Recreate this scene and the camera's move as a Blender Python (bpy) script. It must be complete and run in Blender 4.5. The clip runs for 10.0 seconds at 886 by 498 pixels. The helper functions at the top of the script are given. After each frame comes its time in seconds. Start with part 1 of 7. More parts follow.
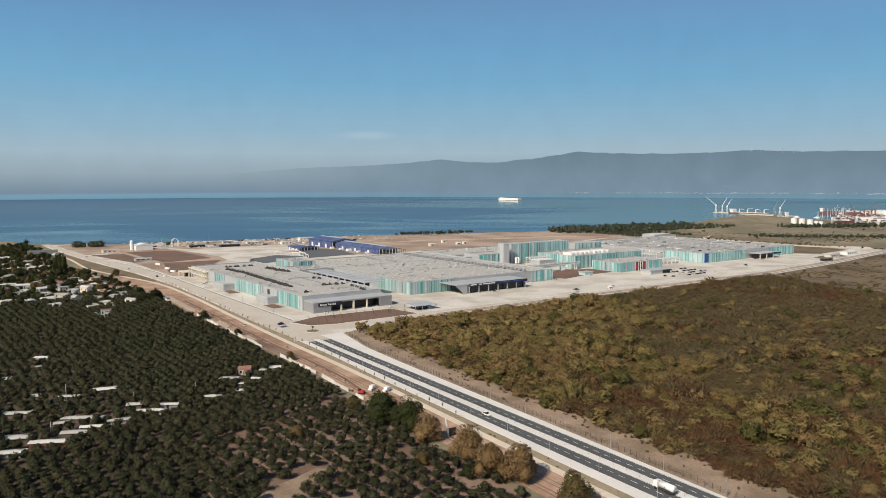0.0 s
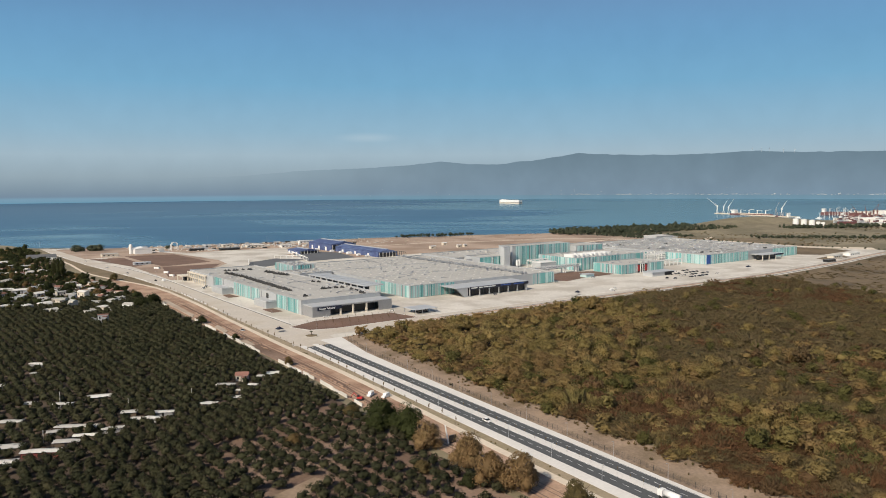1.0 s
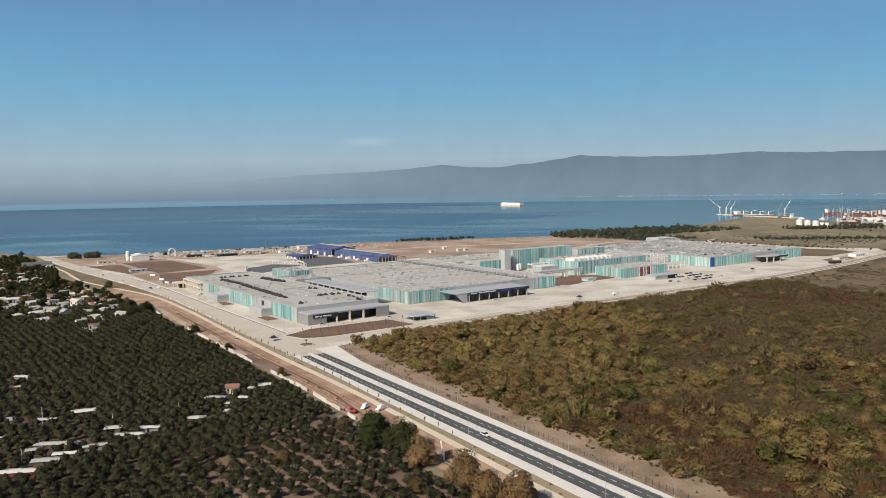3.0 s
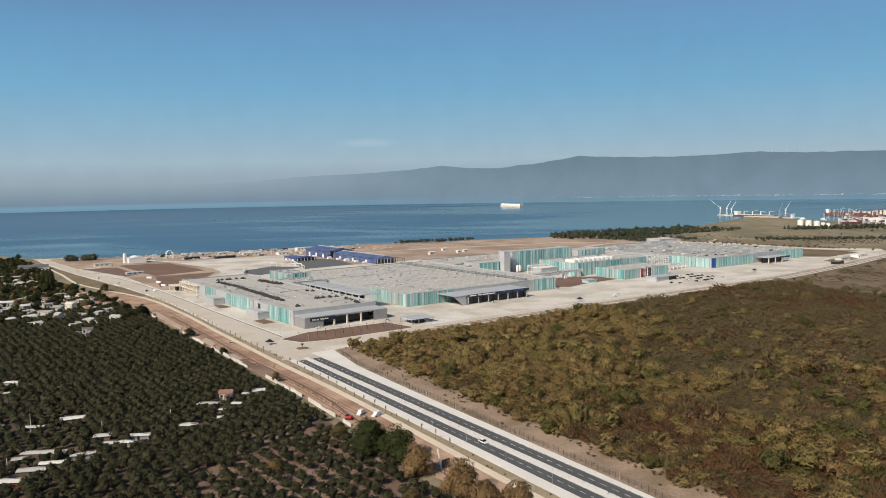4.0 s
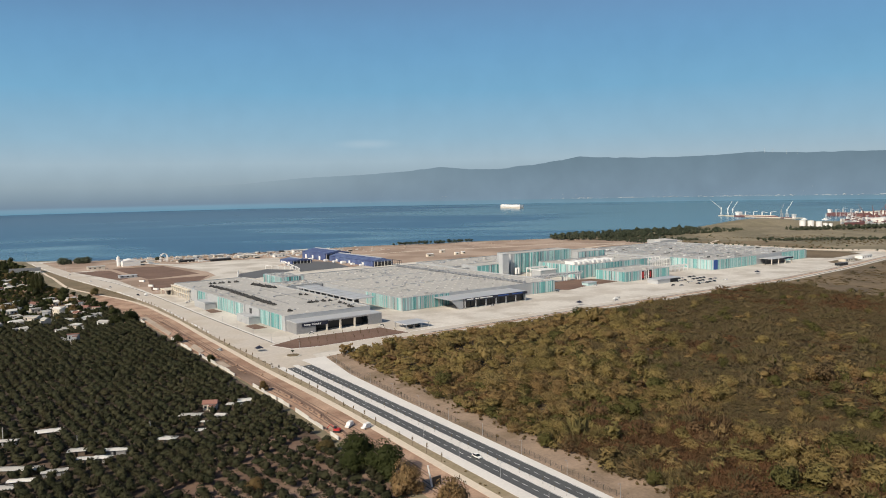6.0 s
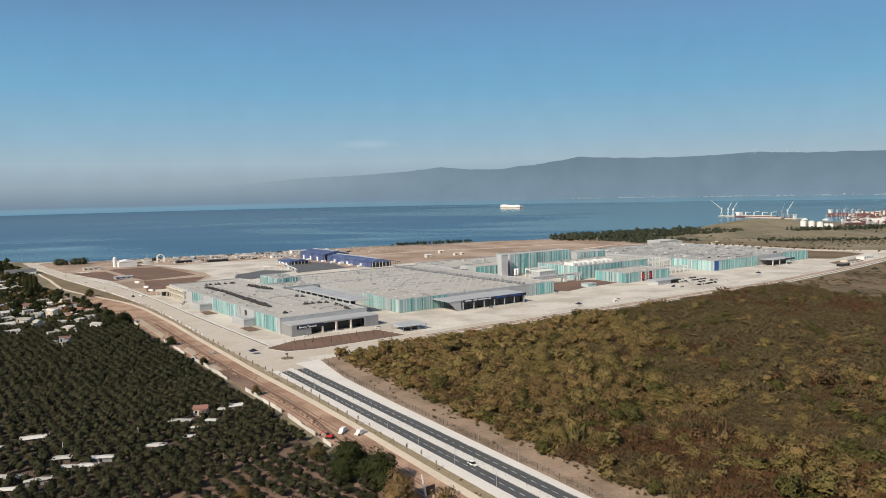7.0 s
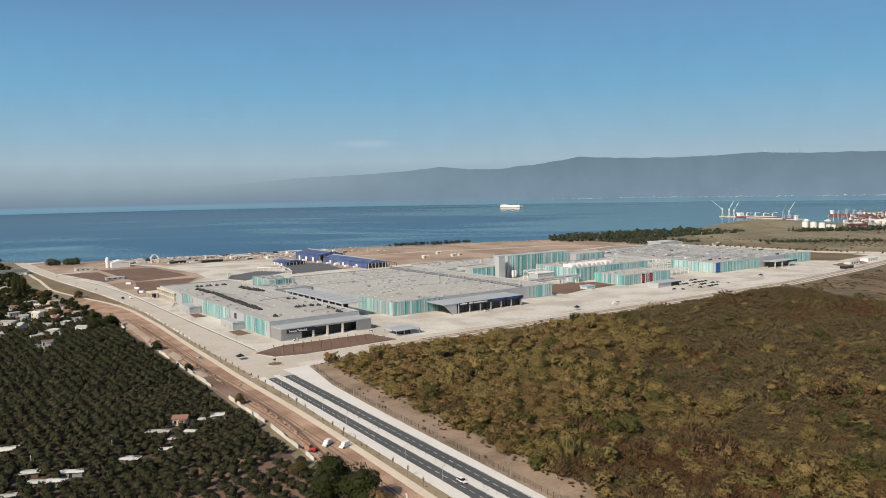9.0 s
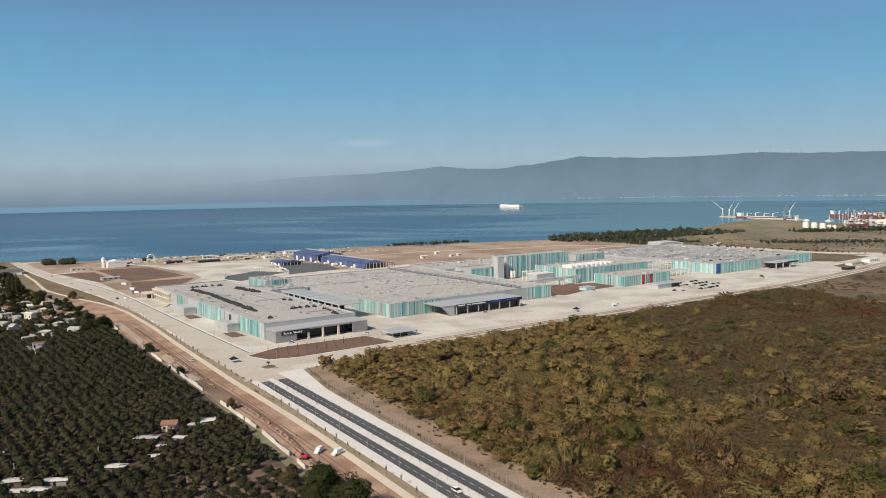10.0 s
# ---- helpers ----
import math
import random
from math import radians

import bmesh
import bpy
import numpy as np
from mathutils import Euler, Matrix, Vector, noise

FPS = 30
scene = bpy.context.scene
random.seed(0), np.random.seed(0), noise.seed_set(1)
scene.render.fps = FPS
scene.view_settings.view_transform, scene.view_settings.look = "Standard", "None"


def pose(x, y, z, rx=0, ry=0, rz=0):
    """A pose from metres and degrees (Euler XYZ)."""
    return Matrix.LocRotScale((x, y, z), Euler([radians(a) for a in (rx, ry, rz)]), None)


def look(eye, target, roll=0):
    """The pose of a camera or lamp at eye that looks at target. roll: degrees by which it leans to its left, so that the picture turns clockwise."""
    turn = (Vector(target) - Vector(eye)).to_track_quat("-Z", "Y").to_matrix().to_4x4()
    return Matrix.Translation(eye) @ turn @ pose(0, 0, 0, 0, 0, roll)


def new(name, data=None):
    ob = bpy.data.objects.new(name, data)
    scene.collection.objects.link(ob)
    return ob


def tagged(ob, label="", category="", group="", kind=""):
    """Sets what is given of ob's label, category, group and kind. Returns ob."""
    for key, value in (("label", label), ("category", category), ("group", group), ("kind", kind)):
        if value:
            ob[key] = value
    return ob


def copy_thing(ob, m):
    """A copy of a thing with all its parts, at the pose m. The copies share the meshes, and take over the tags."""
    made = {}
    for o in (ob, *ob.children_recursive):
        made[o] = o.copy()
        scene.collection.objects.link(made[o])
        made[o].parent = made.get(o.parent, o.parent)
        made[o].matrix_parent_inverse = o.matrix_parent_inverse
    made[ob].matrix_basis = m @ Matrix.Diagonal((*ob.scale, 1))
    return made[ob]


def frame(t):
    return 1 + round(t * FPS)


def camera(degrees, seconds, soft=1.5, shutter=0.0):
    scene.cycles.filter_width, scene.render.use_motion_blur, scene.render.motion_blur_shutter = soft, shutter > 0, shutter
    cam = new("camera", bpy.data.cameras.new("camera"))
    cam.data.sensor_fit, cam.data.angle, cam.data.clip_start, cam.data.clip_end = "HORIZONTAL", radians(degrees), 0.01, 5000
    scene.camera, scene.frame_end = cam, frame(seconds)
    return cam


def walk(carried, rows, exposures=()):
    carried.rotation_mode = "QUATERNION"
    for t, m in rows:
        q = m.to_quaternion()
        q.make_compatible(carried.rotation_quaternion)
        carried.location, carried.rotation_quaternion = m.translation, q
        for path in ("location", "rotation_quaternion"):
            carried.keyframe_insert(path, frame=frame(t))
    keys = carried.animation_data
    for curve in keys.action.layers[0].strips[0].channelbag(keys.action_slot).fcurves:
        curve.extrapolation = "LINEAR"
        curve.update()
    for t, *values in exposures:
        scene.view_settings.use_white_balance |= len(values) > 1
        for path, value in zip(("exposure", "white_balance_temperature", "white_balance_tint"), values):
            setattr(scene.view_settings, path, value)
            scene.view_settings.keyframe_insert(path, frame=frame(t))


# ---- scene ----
cam = camera(60.66, 10.0, soft=0.95)
# seconds, eye in metres, then yaw, pitch and roll in degrees
PATH = [
    (0.0, 0.00, -0.00, 100.00, -36.112, -5.126, -0.088),
    (0.5, 1.75, 1.92, 100.09, -36.076, -5.039, -0.210),
    (1.0, 3.90, 3.95, 100.25, -36.032, -4.970, -0.340),
    (1.5, 6.06, 5.84, 100.37, -35.984, -4.903, -0.474),
    (2.0, 8.58, 7.98, 100.43, -35.939, -4.845, -0.599),
    (2.5, 11.10, 10.01, 100.62, -35.900, -4.782, -0.709),
    (4.0, 19.23, 17.68, 100.63, -35.866, -4.646, -0.963),
    (4.5, 22.02, 20.08, 100.61, -35.855, -4.613, -1.019),
    (5.0, 25.08, 22.74, 100.68, -35.843, -4.591, -1.066),
    (5.5, 27.94, 25.20, 100.64, -35.835, -4.575, -1.103),
    (7.0, 36.92, 32.80, 100.61, -35.834, -4.540, -1.131),
    (7.5, 39.86, 35.11, 100.65, -35.823, -4.533, -1.112),
    (8.0, 42.98, 37.62, 100.71, -35.819, -4.538, -1.085),
    (8.5, 46.10, 40.17, 100.81, -35.811, -4.545, -1.049),
    (9.0, 49.11, 42.41, 100.93, -35.806, -4.560, -1.016),
    (9.5, 51.94, 44.80, 101.11, -35.807, -4.579, -0.975),
    (10.0, 54.97, 47.44, 101.42, -35.817, -4.602, -0.929),
]
walk(cam, [(t, pose(x, y, z, 0, 0, yaw) @ pose(0, 0, 0, 90 + pitch) @ pose(0, 0, 0, 0, 0, roll)) for t, x, y, z, yaw, pitch, roll in PATH])

# ---- world, sun, exposure ----
SUN_ELEV, SUN_AZ = 38.0, -108.0   # degrees; azimuth from +Y towards +X
world = bpy.data.worlds.new("world")
scene.world = world
world.use_nodes = True
wn = world.node_tree.nodes
sky = wn.new("ShaderNodeTexSky")
sky.sky_type = "NISHITA"
sky.sun_disc = False
sky.sun_elevation, sky.sun_rotation = radians(SUN_ELEV), radians(SUN_AZ)
sky.altitude, sky.air_density, sky.dust_density, sky.ozone_density = 100, 1.0, 0.5, 2.0
wn["Background"].inputs["Strength"].default_value = 0.075
world.node_tree.links.new(sky.outputs["Color"], wn["Background"].inputs["Color"])
sun = new("sun", bpy.data.lights.new("sun", "SUN"))
sun.data.energy, sun.data.angle, sun.data.color = 5.0, radians(0.5), (1.0, 0.89, 0.73)
sa, se = radians(SUN_AZ), radians(SUN_ELEV)
sun.matrix_world = look(Vector((math.sin(sa) * math.cos(se), math.cos(sa) * math.cos(se), math.sin(se))) * 500, (0, 0, 0))



# ---- materials ----
def material(name, base, rough=0.8, metal=0.0, spread=0.25, scales=((0.05, 0.5), (0.8, 0.5)), bump=0.0, bump_scale=2.0,
             second=None, second_scale=0.03, second_edge=(0.45, 0.6), per_object=0.0, ior=None, detail=5.0):
    """Base colour varied by noise at two scales, with an optional second colour in patches and a bump."""
    m = bpy.data.materials.new(name)
    m.use_nodes = True
    nt = m.node_tree
    n, l = nt.nodes, nt.links
    bsdf = n["Principled BSDF"]
    bsdf.inputs["Roughness"].default_value = rough
    bsdf.inputs["Metallic"].default_value = metal
    if ior:
        bsdf.inputs["IOR"].default_value = ior
    geo = n.new("ShaderNodeNewGeometry")
    total = None
    for sc, w in scales:
        tex = n.new("ShaderNodeTexNoise")
        tex.inputs["Scale"].default_value = sc
        tex.inputs["Detail"].default_value = detail
        l.new(geo.outputs["Position"], tex.inputs["Vector"])
        mul = n.new("ShaderNodeMath")
        mul.operation = "MULTIPLY_ADD"
        mul.inputs[1].default_value = w
        l.new(tex.outputs["Fac"], mul.inputs[0])
        if total is None:
            mul.inputs[2].default_value = 0.0
        else:
            l.new(total, mul.inputs[2])
        total = mul.outputs[0]
    if per_object:
        info = n.new("ShaderNodeObjectInfo")
        mul = n.new("ShaderNodeMath")
        mul.operation = "MULTIPLY_ADD"
        mul.inputs[1].default_value = per_object
        l.new(info.outputs["Random"], mul.inputs[0])
        l.new(total, mul.inputs[2])
        total = mul.outputs[0]
    wsum = sum(w for _, w in scales)
    ramp = n.new("ShaderNodeMapRange")
    ramp.inputs["From Min"].default_value = 0.3 * wsum
    ramp.inputs["From Max"].default_value = 0.7 * wsum + per_object
    ramp.inputs["To Min"].default_value = 1 - spread
    ramp.inputs["To Max"].default_value = 1 + spread
    l.new(total, ramp.inputs["Value"])
    col = n.new("ShaderNodeRGB")
    col.outputs[0].default_value = (*base, 1)
    colour = col.outputs[0]
    if second:
        tex = n.new("ShaderNodeTexNoise")
        tex.inputs["Scale"].default_value = second_scale
        tex.inputs["Detail"].default_value = 7
        l.new(geo.outputs["Position"], tex.inputs["Vector"])
        mr = n.new("ShaderNodeMapRange")
        mr.inputs["From Min"].default_value, mr.inputs["From Max"].default_value = second_edge
        l.new(tex.outputs["Fac"], mr.inputs["Value"])
        mix = n.new("ShaderNodeMix")
        mix.data_type = "RGBA"
        mix.inputs["B"].default_value = (*second, 1)
        for s in mix.inputs:
            if s.type == "RGBA" and s.name == "A":
                l.new(colour, s)
            if s.type == "RGBA" and s.name == "B":
                s.default_value = (*second, 1)
        l.new(mr.outputs["Result"], mix.inputs[0])
        colour = [o for o in mix.outputs if o.type == "RGBA"][0]
    vm = n.new("ShaderNodeVectorMath")
    vm.operation = "SCALE"
    l.new(colour, vm.inputs[0])
    l.new(ramp.outputs["Result"], vm.inputs["Scale"])
    l.new(vm.outputs[0], bsdf.inputs["Base Color"])
    if bump:
        tex = n.new("ShaderNodeTexNoise")
        tex.inputs["Scale"].default_value = bump_scale
        tex.inputs["Detail"].default_value = 6
        l.new(geo.outputs["Position"], tex.inputs["Vector"])
        bp = n.new("ShaderNodeBump")
        bp.inputs["Strength"].default_value = min(1.0, bump)
        bp.inputs["Distance"].default_value = 0.3
        l.new(tex.outputs["Fac"], bp.inputs["Height"])
        l.new(bp.outputs["Normal"], bsdf.inputs["Normal"])
    return m


def foliage(name, colours, noise_scale=0.03, rough=0.7, leaf_spread=0.15, soft=0.7, glow=0.5):
    """Leaves: a hue for each plant, broad drifts of hue, a shade of its own for each leaf; lit as rounded masses, with light let through."""
    m = bpy.data.materials.new(name)
    m.use_nodes = True
    n, l = m.node_tree.nodes, m.node_tree.links
    bsdf = n["Principled BSDF"]
    bsdf.inputs["Roughness"].default_value = rough
    bsdf.inputs["Specular IOR Level"].default_value = 0.15
    geo = n.new("ShaderNodeNewGeometry")
    tint = n.new("ShaderNodeAttribute")
    tint.attribute_name = "tint"
    noi = n.new("ShaderNodeTexNoise")
    noi.inputs["Scale"].default_value = noise_scale
    noi.inputs["Detail"].default_value = 4
    l.new(geo.outputs["Position"], noi.inputs["Vector"])
    drift_in = n.new("ShaderNodeMapRange")
    drift_in.inputs["From Min"].default_value, drift_in.inputs["From Max"].default_value = 0.3, 0.7
    drift_in.inputs["To Max"].default_value = 0.3
    l.new(noi.outputs["Fac"], drift_in.inputs["Value"])
    mixf = n.new("ShaderNodeMath")
    mixf.operation = "MULTIPLY_ADD"
    mixf.inputs[1].default_value = 0.7
    l.new(tint.outputs["Fac"], mixf.inputs[0])
    l.new(drift_in.outputs["Result"], mixf.inputs[2])
    ramp = n.new("ShaderNodeValToRGB")
    el = ramp.color_ramp.elements
    while len(el) < len(colours):
        el.new(0.5)
    for i, c in enumerate(colours):
        el[i].position = 0.08 + 0.84 * i / max(1, len(colours) - 1)
        el[i].color = (*c, 1)
    l.new(mixf.outputs[0], ramp.inputs[0])
    mr = n.new("ShaderNodeMapRange")
    mr.inputs["To Min"].default_value, mr.inputs["To Max"].default_value = 1 - leaf_spread, 1 + leaf_spread
    l.new(geo.outputs["Random Per Island"], mr.inputs["Value"])
    mul = n.new("ShaderNodeVectorMath")
    mul.operation = "SCALE"
    l.new(ramp.outputs["Color"], mul.inputs[0])
    l.new(mr.outputs["Result"], mul.inputs["Scale"])
    l.new(mul.outputs[0], bsdf.inputs["Base Color"])
    puff = n.new("ShaderNodeAttribute")
    puff.attribute_name = "puff"
    own = n.new("ShaderNodeVectorMath")
    own.operation = "SCALE"
    own.inputs["Scale"].default_value = 1 - soft
    l.new(geo.outputs["Normal"], own.inputs[0])
    both = n.new("ShaderNodeVectorMath")
    both.operation = "MULTIPLY_ADD"
    both.inputs[1].default_value = (soft, soft, soft)
    l.new(puff.outputs["Vector"], both.inputs[0])
    l.new(own.outputs[0], both.inputs[2])
    unit = n.new("ShaderNodeVectorMath")
    unit.operation = "NORMALIZE"
    l.new(both.outputs[0], unit.inputs[0])
    l.new(unit.outputs[0], bsdf.inputs["Normal"])
    thin = n.new("ShaderNodeBsdfTranslucent")
    l.new(mul.outputs[0], thin.inputs["Color"])
    mix = n.new("ShaderNodeMixShader")
    mix.inputs[0].default_value = glow
    l.new(bsdf.outputs[0], mix.inputs[1])
    l.new(thin.outputs[0], mix.inputs[2])
    l.new(mix.outputs[0], n["Material Output"].inputs["Surface"])
    return m


M_SOIL = material("brown_soil", (0.155, 0.098, 0.069), 0.95, spread=0.3, bump=0.6, bump_scale=0.8, second=(0.22, 0.15, 0.11), second_scale=0.03)
M_LITTER = material("leaf_litter", (0.105, 0.078, 0.048), 0.95, spread=0.35, scales=((0.04, 0.5), (0.5, 0.5)), bump=0.5, second=(0.12, 0.085, 0.05), second_scale=0.03)
M_GROUND = material("earth_and_scrub", (0.235, 0.195, 0.125), 0.95, spread=0.42, scales=((0.012, 0.4), (0.09, 0.35), (0.5, 0.25)), bump=0.7, bump_scale=0.5,
                    second=(0.165, 0.14, 0.085), second_scale=0.011, second_edge=(0.42, 0.58), detail=8.0)
M_DIRT = material("compacted_dirt", (0.42, 0.28, 0.195), 0.95, spread=0.3, scales=((0.09, 0.5), (0.9, 0.5)), bump=0.5,
                  second=(0.30, 0.18, 0.12), second_scale=0.06)
M_STRIP = material("bare_brown_strip", (0.31, 0.225, 0.16), 0.95, spread=0.3, scales=((0.07, 0.5), (0.8, 0.5)), bump=0.6, second=(0.215, 0.155, 0.10), second_scale=0.06)
M_DRY = material("dry_grass", (0.215, 0.16, 0.095), 0.95, spread=0.3, scales=((0.03, 0.5), (0.5, 0.5)), bump=0.6,
                 second=(0.145, 0.112, 0.063), second_scale=0.03)
M_RUSSET = material("russet_dry_field", (0.165, 0.118, 0.066), 0.95, spread=0.45, scales=((0.012, 0.35), (0.1, 0.4), (0.6, 0.25)), bump=0.7, bump_scale=0.6, second=(0.115, 0.083, 0.047), second_scale=0.02, detail=8.0)
# brown soil darkened in its colour to stand for shade between the olive trees
M_GROVE = material("shade_darkened_grove_soil", (0.075, 0.052, 0.036), 0.95, spread=0.35, scales=((0.06, 0.5), (0.6, 0.5)), second=(0.13, 0.085, 0.058), second_scale=0.025, second_edge=(0.52, 0.66))
M_VERGE = material("dry_verge_grass", (0.34, 0.27, 0.185), 0.95, spread=0.25, scales=((0.05, 0.5), (0.7, 0.5)), bump=0.5, second=(0.26, 0.21, 0.13), second_scale=0.05)
# white of far houses and turbines, greyed because haze is put into the colour
M_HAZEWHITE = material("hazy_white", (0.42, 0.45, 0.47), 0.8, spread=0.1)
M_TAN = material("bare_tan_earth", (0.40, 0.30, 0.23), 0.95, spread=0.2, scales=((0.015, 0.5), (0.3, 0.5)), second=(0.29, 0.205, 0.15), second_scale=0.014)
M_DARKSOIL = material("dark_ploughed_soil", (0.165, 0.10, 0.071), 0.95, spread=0.3, scales=((0.04, 0.6), (0.5, 0.4)), bump=0.5)
M_CONC = material("pale_concrete", (0.61, 0.57, 0.51), 0.9, spread=0.16, scales=((0.02, 0.5), (0.4, 0.5)), second=(0.475, 0.43, 0.37), second_scale=0.03)
M_ROADPALE = material("dusty_pale_road", (0.555, 0.50, 0.435), 0.9, spread=0.16, scales=((0.03, 0.5), (0.5, 0.5)), second=(0.48, 0.42, 0.345), second_scale=0.03)
M_TANPALE = material("pale_trodden_earth", (0.45, 0.37, 0.295), 0.95, spread=0.2, scales=((0.03, 0.5), (0.3, 0.5)), second=(0.36, 0.285, 0.22), second_scale=0.03)
M_ROOFGREY = material("grey_blue_roof", (0.42, 0.41, 0.39), 0.85, spread=0.2, scales=((0.05, 0.5), (0.5, 0.5)), second=(0.33, 0.325, 0.31), second_scale=0.05)
M_PATH = material("pale_path_concrete", (0.64, 0.55, 0.44), 0.9, spread=0.12, scales=((0.05, 0.5), (0.6, 0.5)))
M_SHOULDER = material("white_gravel_concrete", (0.68, 0.65, 0.61), 0.9, spread=0.1, scales=((0.06, 0.5), (0.9, 0.5)))
M_ASPHALT = material("fresh_asphalt", (0.085, 0.088, 0.09), 0.85, spread=0.25, scales=((0.05, 0.5), (1.2, 0.5)))
M_ASPHALT_OLD = material("dusty_asphalt", (0.13, 0.125, 0.12), 0.9, spread=0.25, scales=((0.05, 0.5), (0.8, 0.5)))
M_MARK = material("white_road_paint", (0.75, 0.75, 0.73), 0.7, spread=0.1)
M_ROOF = material("grey_roof_membrane", (0.46, 0.443, 0.412), 0.85, spread=0.14, scales=((0.03, 0.5), (0.5, 0.5)), second=(0.39, 0.376, 0.35), second_scale=0.03)
M_ROOFDARK = material("dark_grey_roof_sheet", (0.115, 0.118, 0.122), 0.8, spread=0.15, scales=((0.03, 0.5), (0.4, 0.5)))
M_CLAD = material("grey_metal_cladding", (0.41, 0.42, 0.43), 0.55, metal=0.1, spread=0.1, scales=((0.1, 0.5), (0.7, 0.5)))
# dark metal cladding; the entrance front's near-shade is put into this grey too
M_CLADSHADE = material("dark_cladding_with_shade", (0.27, 0.27, 0.275), 0.5, metal=0.1, spread=0.12, scales=((0.1, 0.5), (0.7, 0.5)))
M_CANOPY = material("light_grey_metal", (0.47, 0.48, 0.49), 0.5, metal=0.1, spread=0.08)
M_WHITE = material("white_paint", (0.75, 0.74, 0.72), 0.6, spread=0.08)
M_CREAM = material("cream_render", (0.62, 0.56, 0.47), 0.85, spread=0.12)
# near-black: shade inside openings put into colour; also dark doors, boards and glazing
M_DARK = material("dark_opening", (0.015, 0.016, 0.018), 0.4, spread=0.2)
M_DUCT = material("dark_ducts", (0.05, 0.048, 0.045), 0.6, spread=0.3)
M_STEEL = material("galvanised_steel", (0.45, 0.45, 0.46), 0.45, metal=0.6, spread=0.1)
M_PANEL = [
    material("turquoise_panel", (0.165, 0.41, 0.405), 0.4, spread=0.12, per_object=0.3),
    material("teal_panel", (0.085, 0.255, 0.265), 0.4, spread=0.12, per_object=0.3),
    material("pale_mint_panel", (0.46, 0.615, 0.61), 0.4, spread=0.08, per_object=0.2),
    material("silver_grey_panel", (0.42, 0.458, 0.47), 0.4, metal=0.2, spread=0.1, per_object=0.2),
    material("dark_grey_panel", (0.17, 0.19, 0.20), 0.4, metal=0.2, spread=0.1, per_object=0.2),
]
M_BLUE = material("blue_roof_sheet", (0.06, 0.085, 0.20), 0.7, spread=0.4, scales=((0.15, 0.5), (0.9, 0.5)), second=(0.10, 0.14, 0.26), second_scale=0.08)
M_SIGN = material("bright_blue_sign", (0.02, 0.08, 0.32), 0.4, spread=0.1)
M_BLUEDARK = material("dark_blue_fascia", (0.012, 0.016, 0.035), 0.6, spread=0.15)
M_RED = material("red_paint", (0.42, 0.03, 0.03), 0.5, spread=0.15)
M_DULLRED = material("dull_red_wall", (0.20, 0.05, 0.045), 0.8, spread=0.25)
M_PORTRED = material("weathered_red_containers", (0.16, 0.075, 0.072), 0.8, spread=0.4, scales=((0.15, 0.5), (0.02, 0.5)))
M_RUST = material("red_brown_hull", (0.13, 0.055, 0.055), 0.7, spread=0.2)
M_TILE = material("terracotta_tiles", (0.25, 0.125, 0.095), 0.8, spread=0.25, per_object=0.3)
M_SHEET = material("pale_roof_sheet", (0.60, 0.58, 0.54), 0.6, spread=0.28, per_object=0.5)
M_BARK = material("bark", (0.12, 0.09, 0.065), 0.95, spread=0.3, scales=((0.5, 0.5), (4.0, 0.5)), bump=0.5)
M_TYRE = material("tyre_rubber", (0.02, 0.02, 0.02), 0.8)
M_CARDARK = material("dark_car_paint", (0.03, 0.03, 0.035), 0.25, per_object=0.5, spread=0.4)
M_GLASS = material("dark_glass", (0.02, 0.025, 0.03), 0.1, spread=0.1)
L_OLIVE = foliage("olive_leaves", [(0.036, 0.039, 0.019), (0.046, 0.048, 0.024), (0.060, 0.059, 0.030), (0.050, 0.045, 0.022)], glow=0.32, leaf_spread=0.25)
L_FOREST = foliage("autumn_oak_leaves", [(0.227, 0.186, 0.071), (0.270, 0.212, 0.083), (0.301, 0.233, 0.096), (0.286, 0.208, 0.087), (0.297, 0.202, 0.091), (0.258, 0.178, 0.080)], 0.02, soft=0.8)
L_SCRUB = foliage("brown_scrub_leaves", [(0.161, 0.130, 0.063), (0.184, 0.141, 0.074), (0.204, 0.152, 0.079), (0.186, 0.138, 0.071), (0.175, 0.142, 0.066), (0.210, 0.156, 0.081)], 0.025)
L_OCHRE = foliage("ochre_oak_leaves", [(0.239, 0.189, 0.072), (0.299, 0.230, 0.090), (0.327, 0.246, 0.106), (0.282, 0.196, 0.088)])
L_MOSS = foliage("moss_green_oak_leaves", [(0.118, 0.113, 0.039), (0.142, 0.130, 0.045), (0.163, 0.144, 0.054)])
L_RUSTOAK = foliage("rusty_oak_leaves", [(0.186, 0.120, 0.062), (0.216, 0.132, 0.068), (0.170, 0.116, 0.060)])
# greens of distant trees, greyed in the leaf colour to imitate haze
L_SHORE = foliage("haze_greyed_shore_leaves", [(0.078, 0.096, 0.064), (0.096, 0.112, 0.072), (0.118, 0.124, 0.082)])
L_TREE = foliage("green_tree_leaves", [(0.048, 0.059, 0.020), (0.064, 0.074, 0.025), (0.081, 0.085, 0.029)], 0.25)
L_RUSTSCRUB = foliage("reddish_scrub_leaves", [(0.190, 0.108, 0.054), (0.150, 0.096, 0.050), (0.225, 0.118, 0.060), (0.165, 0.102, 0.052)], 0.03)
L_GREEN = foliage("dark_green_leaves", [(0.031, 0.038, 0.015), (0.043, 0.049, 0.018), (0.059, 0.062, 0.024)])
L_RUST = foliage("rust_leaves", [(0.230, 0.148, 0.070), (0.285, 0.192, 0.094), (0.250, 0.184, 0.088)], 0.25, leaf_spread=0.28)
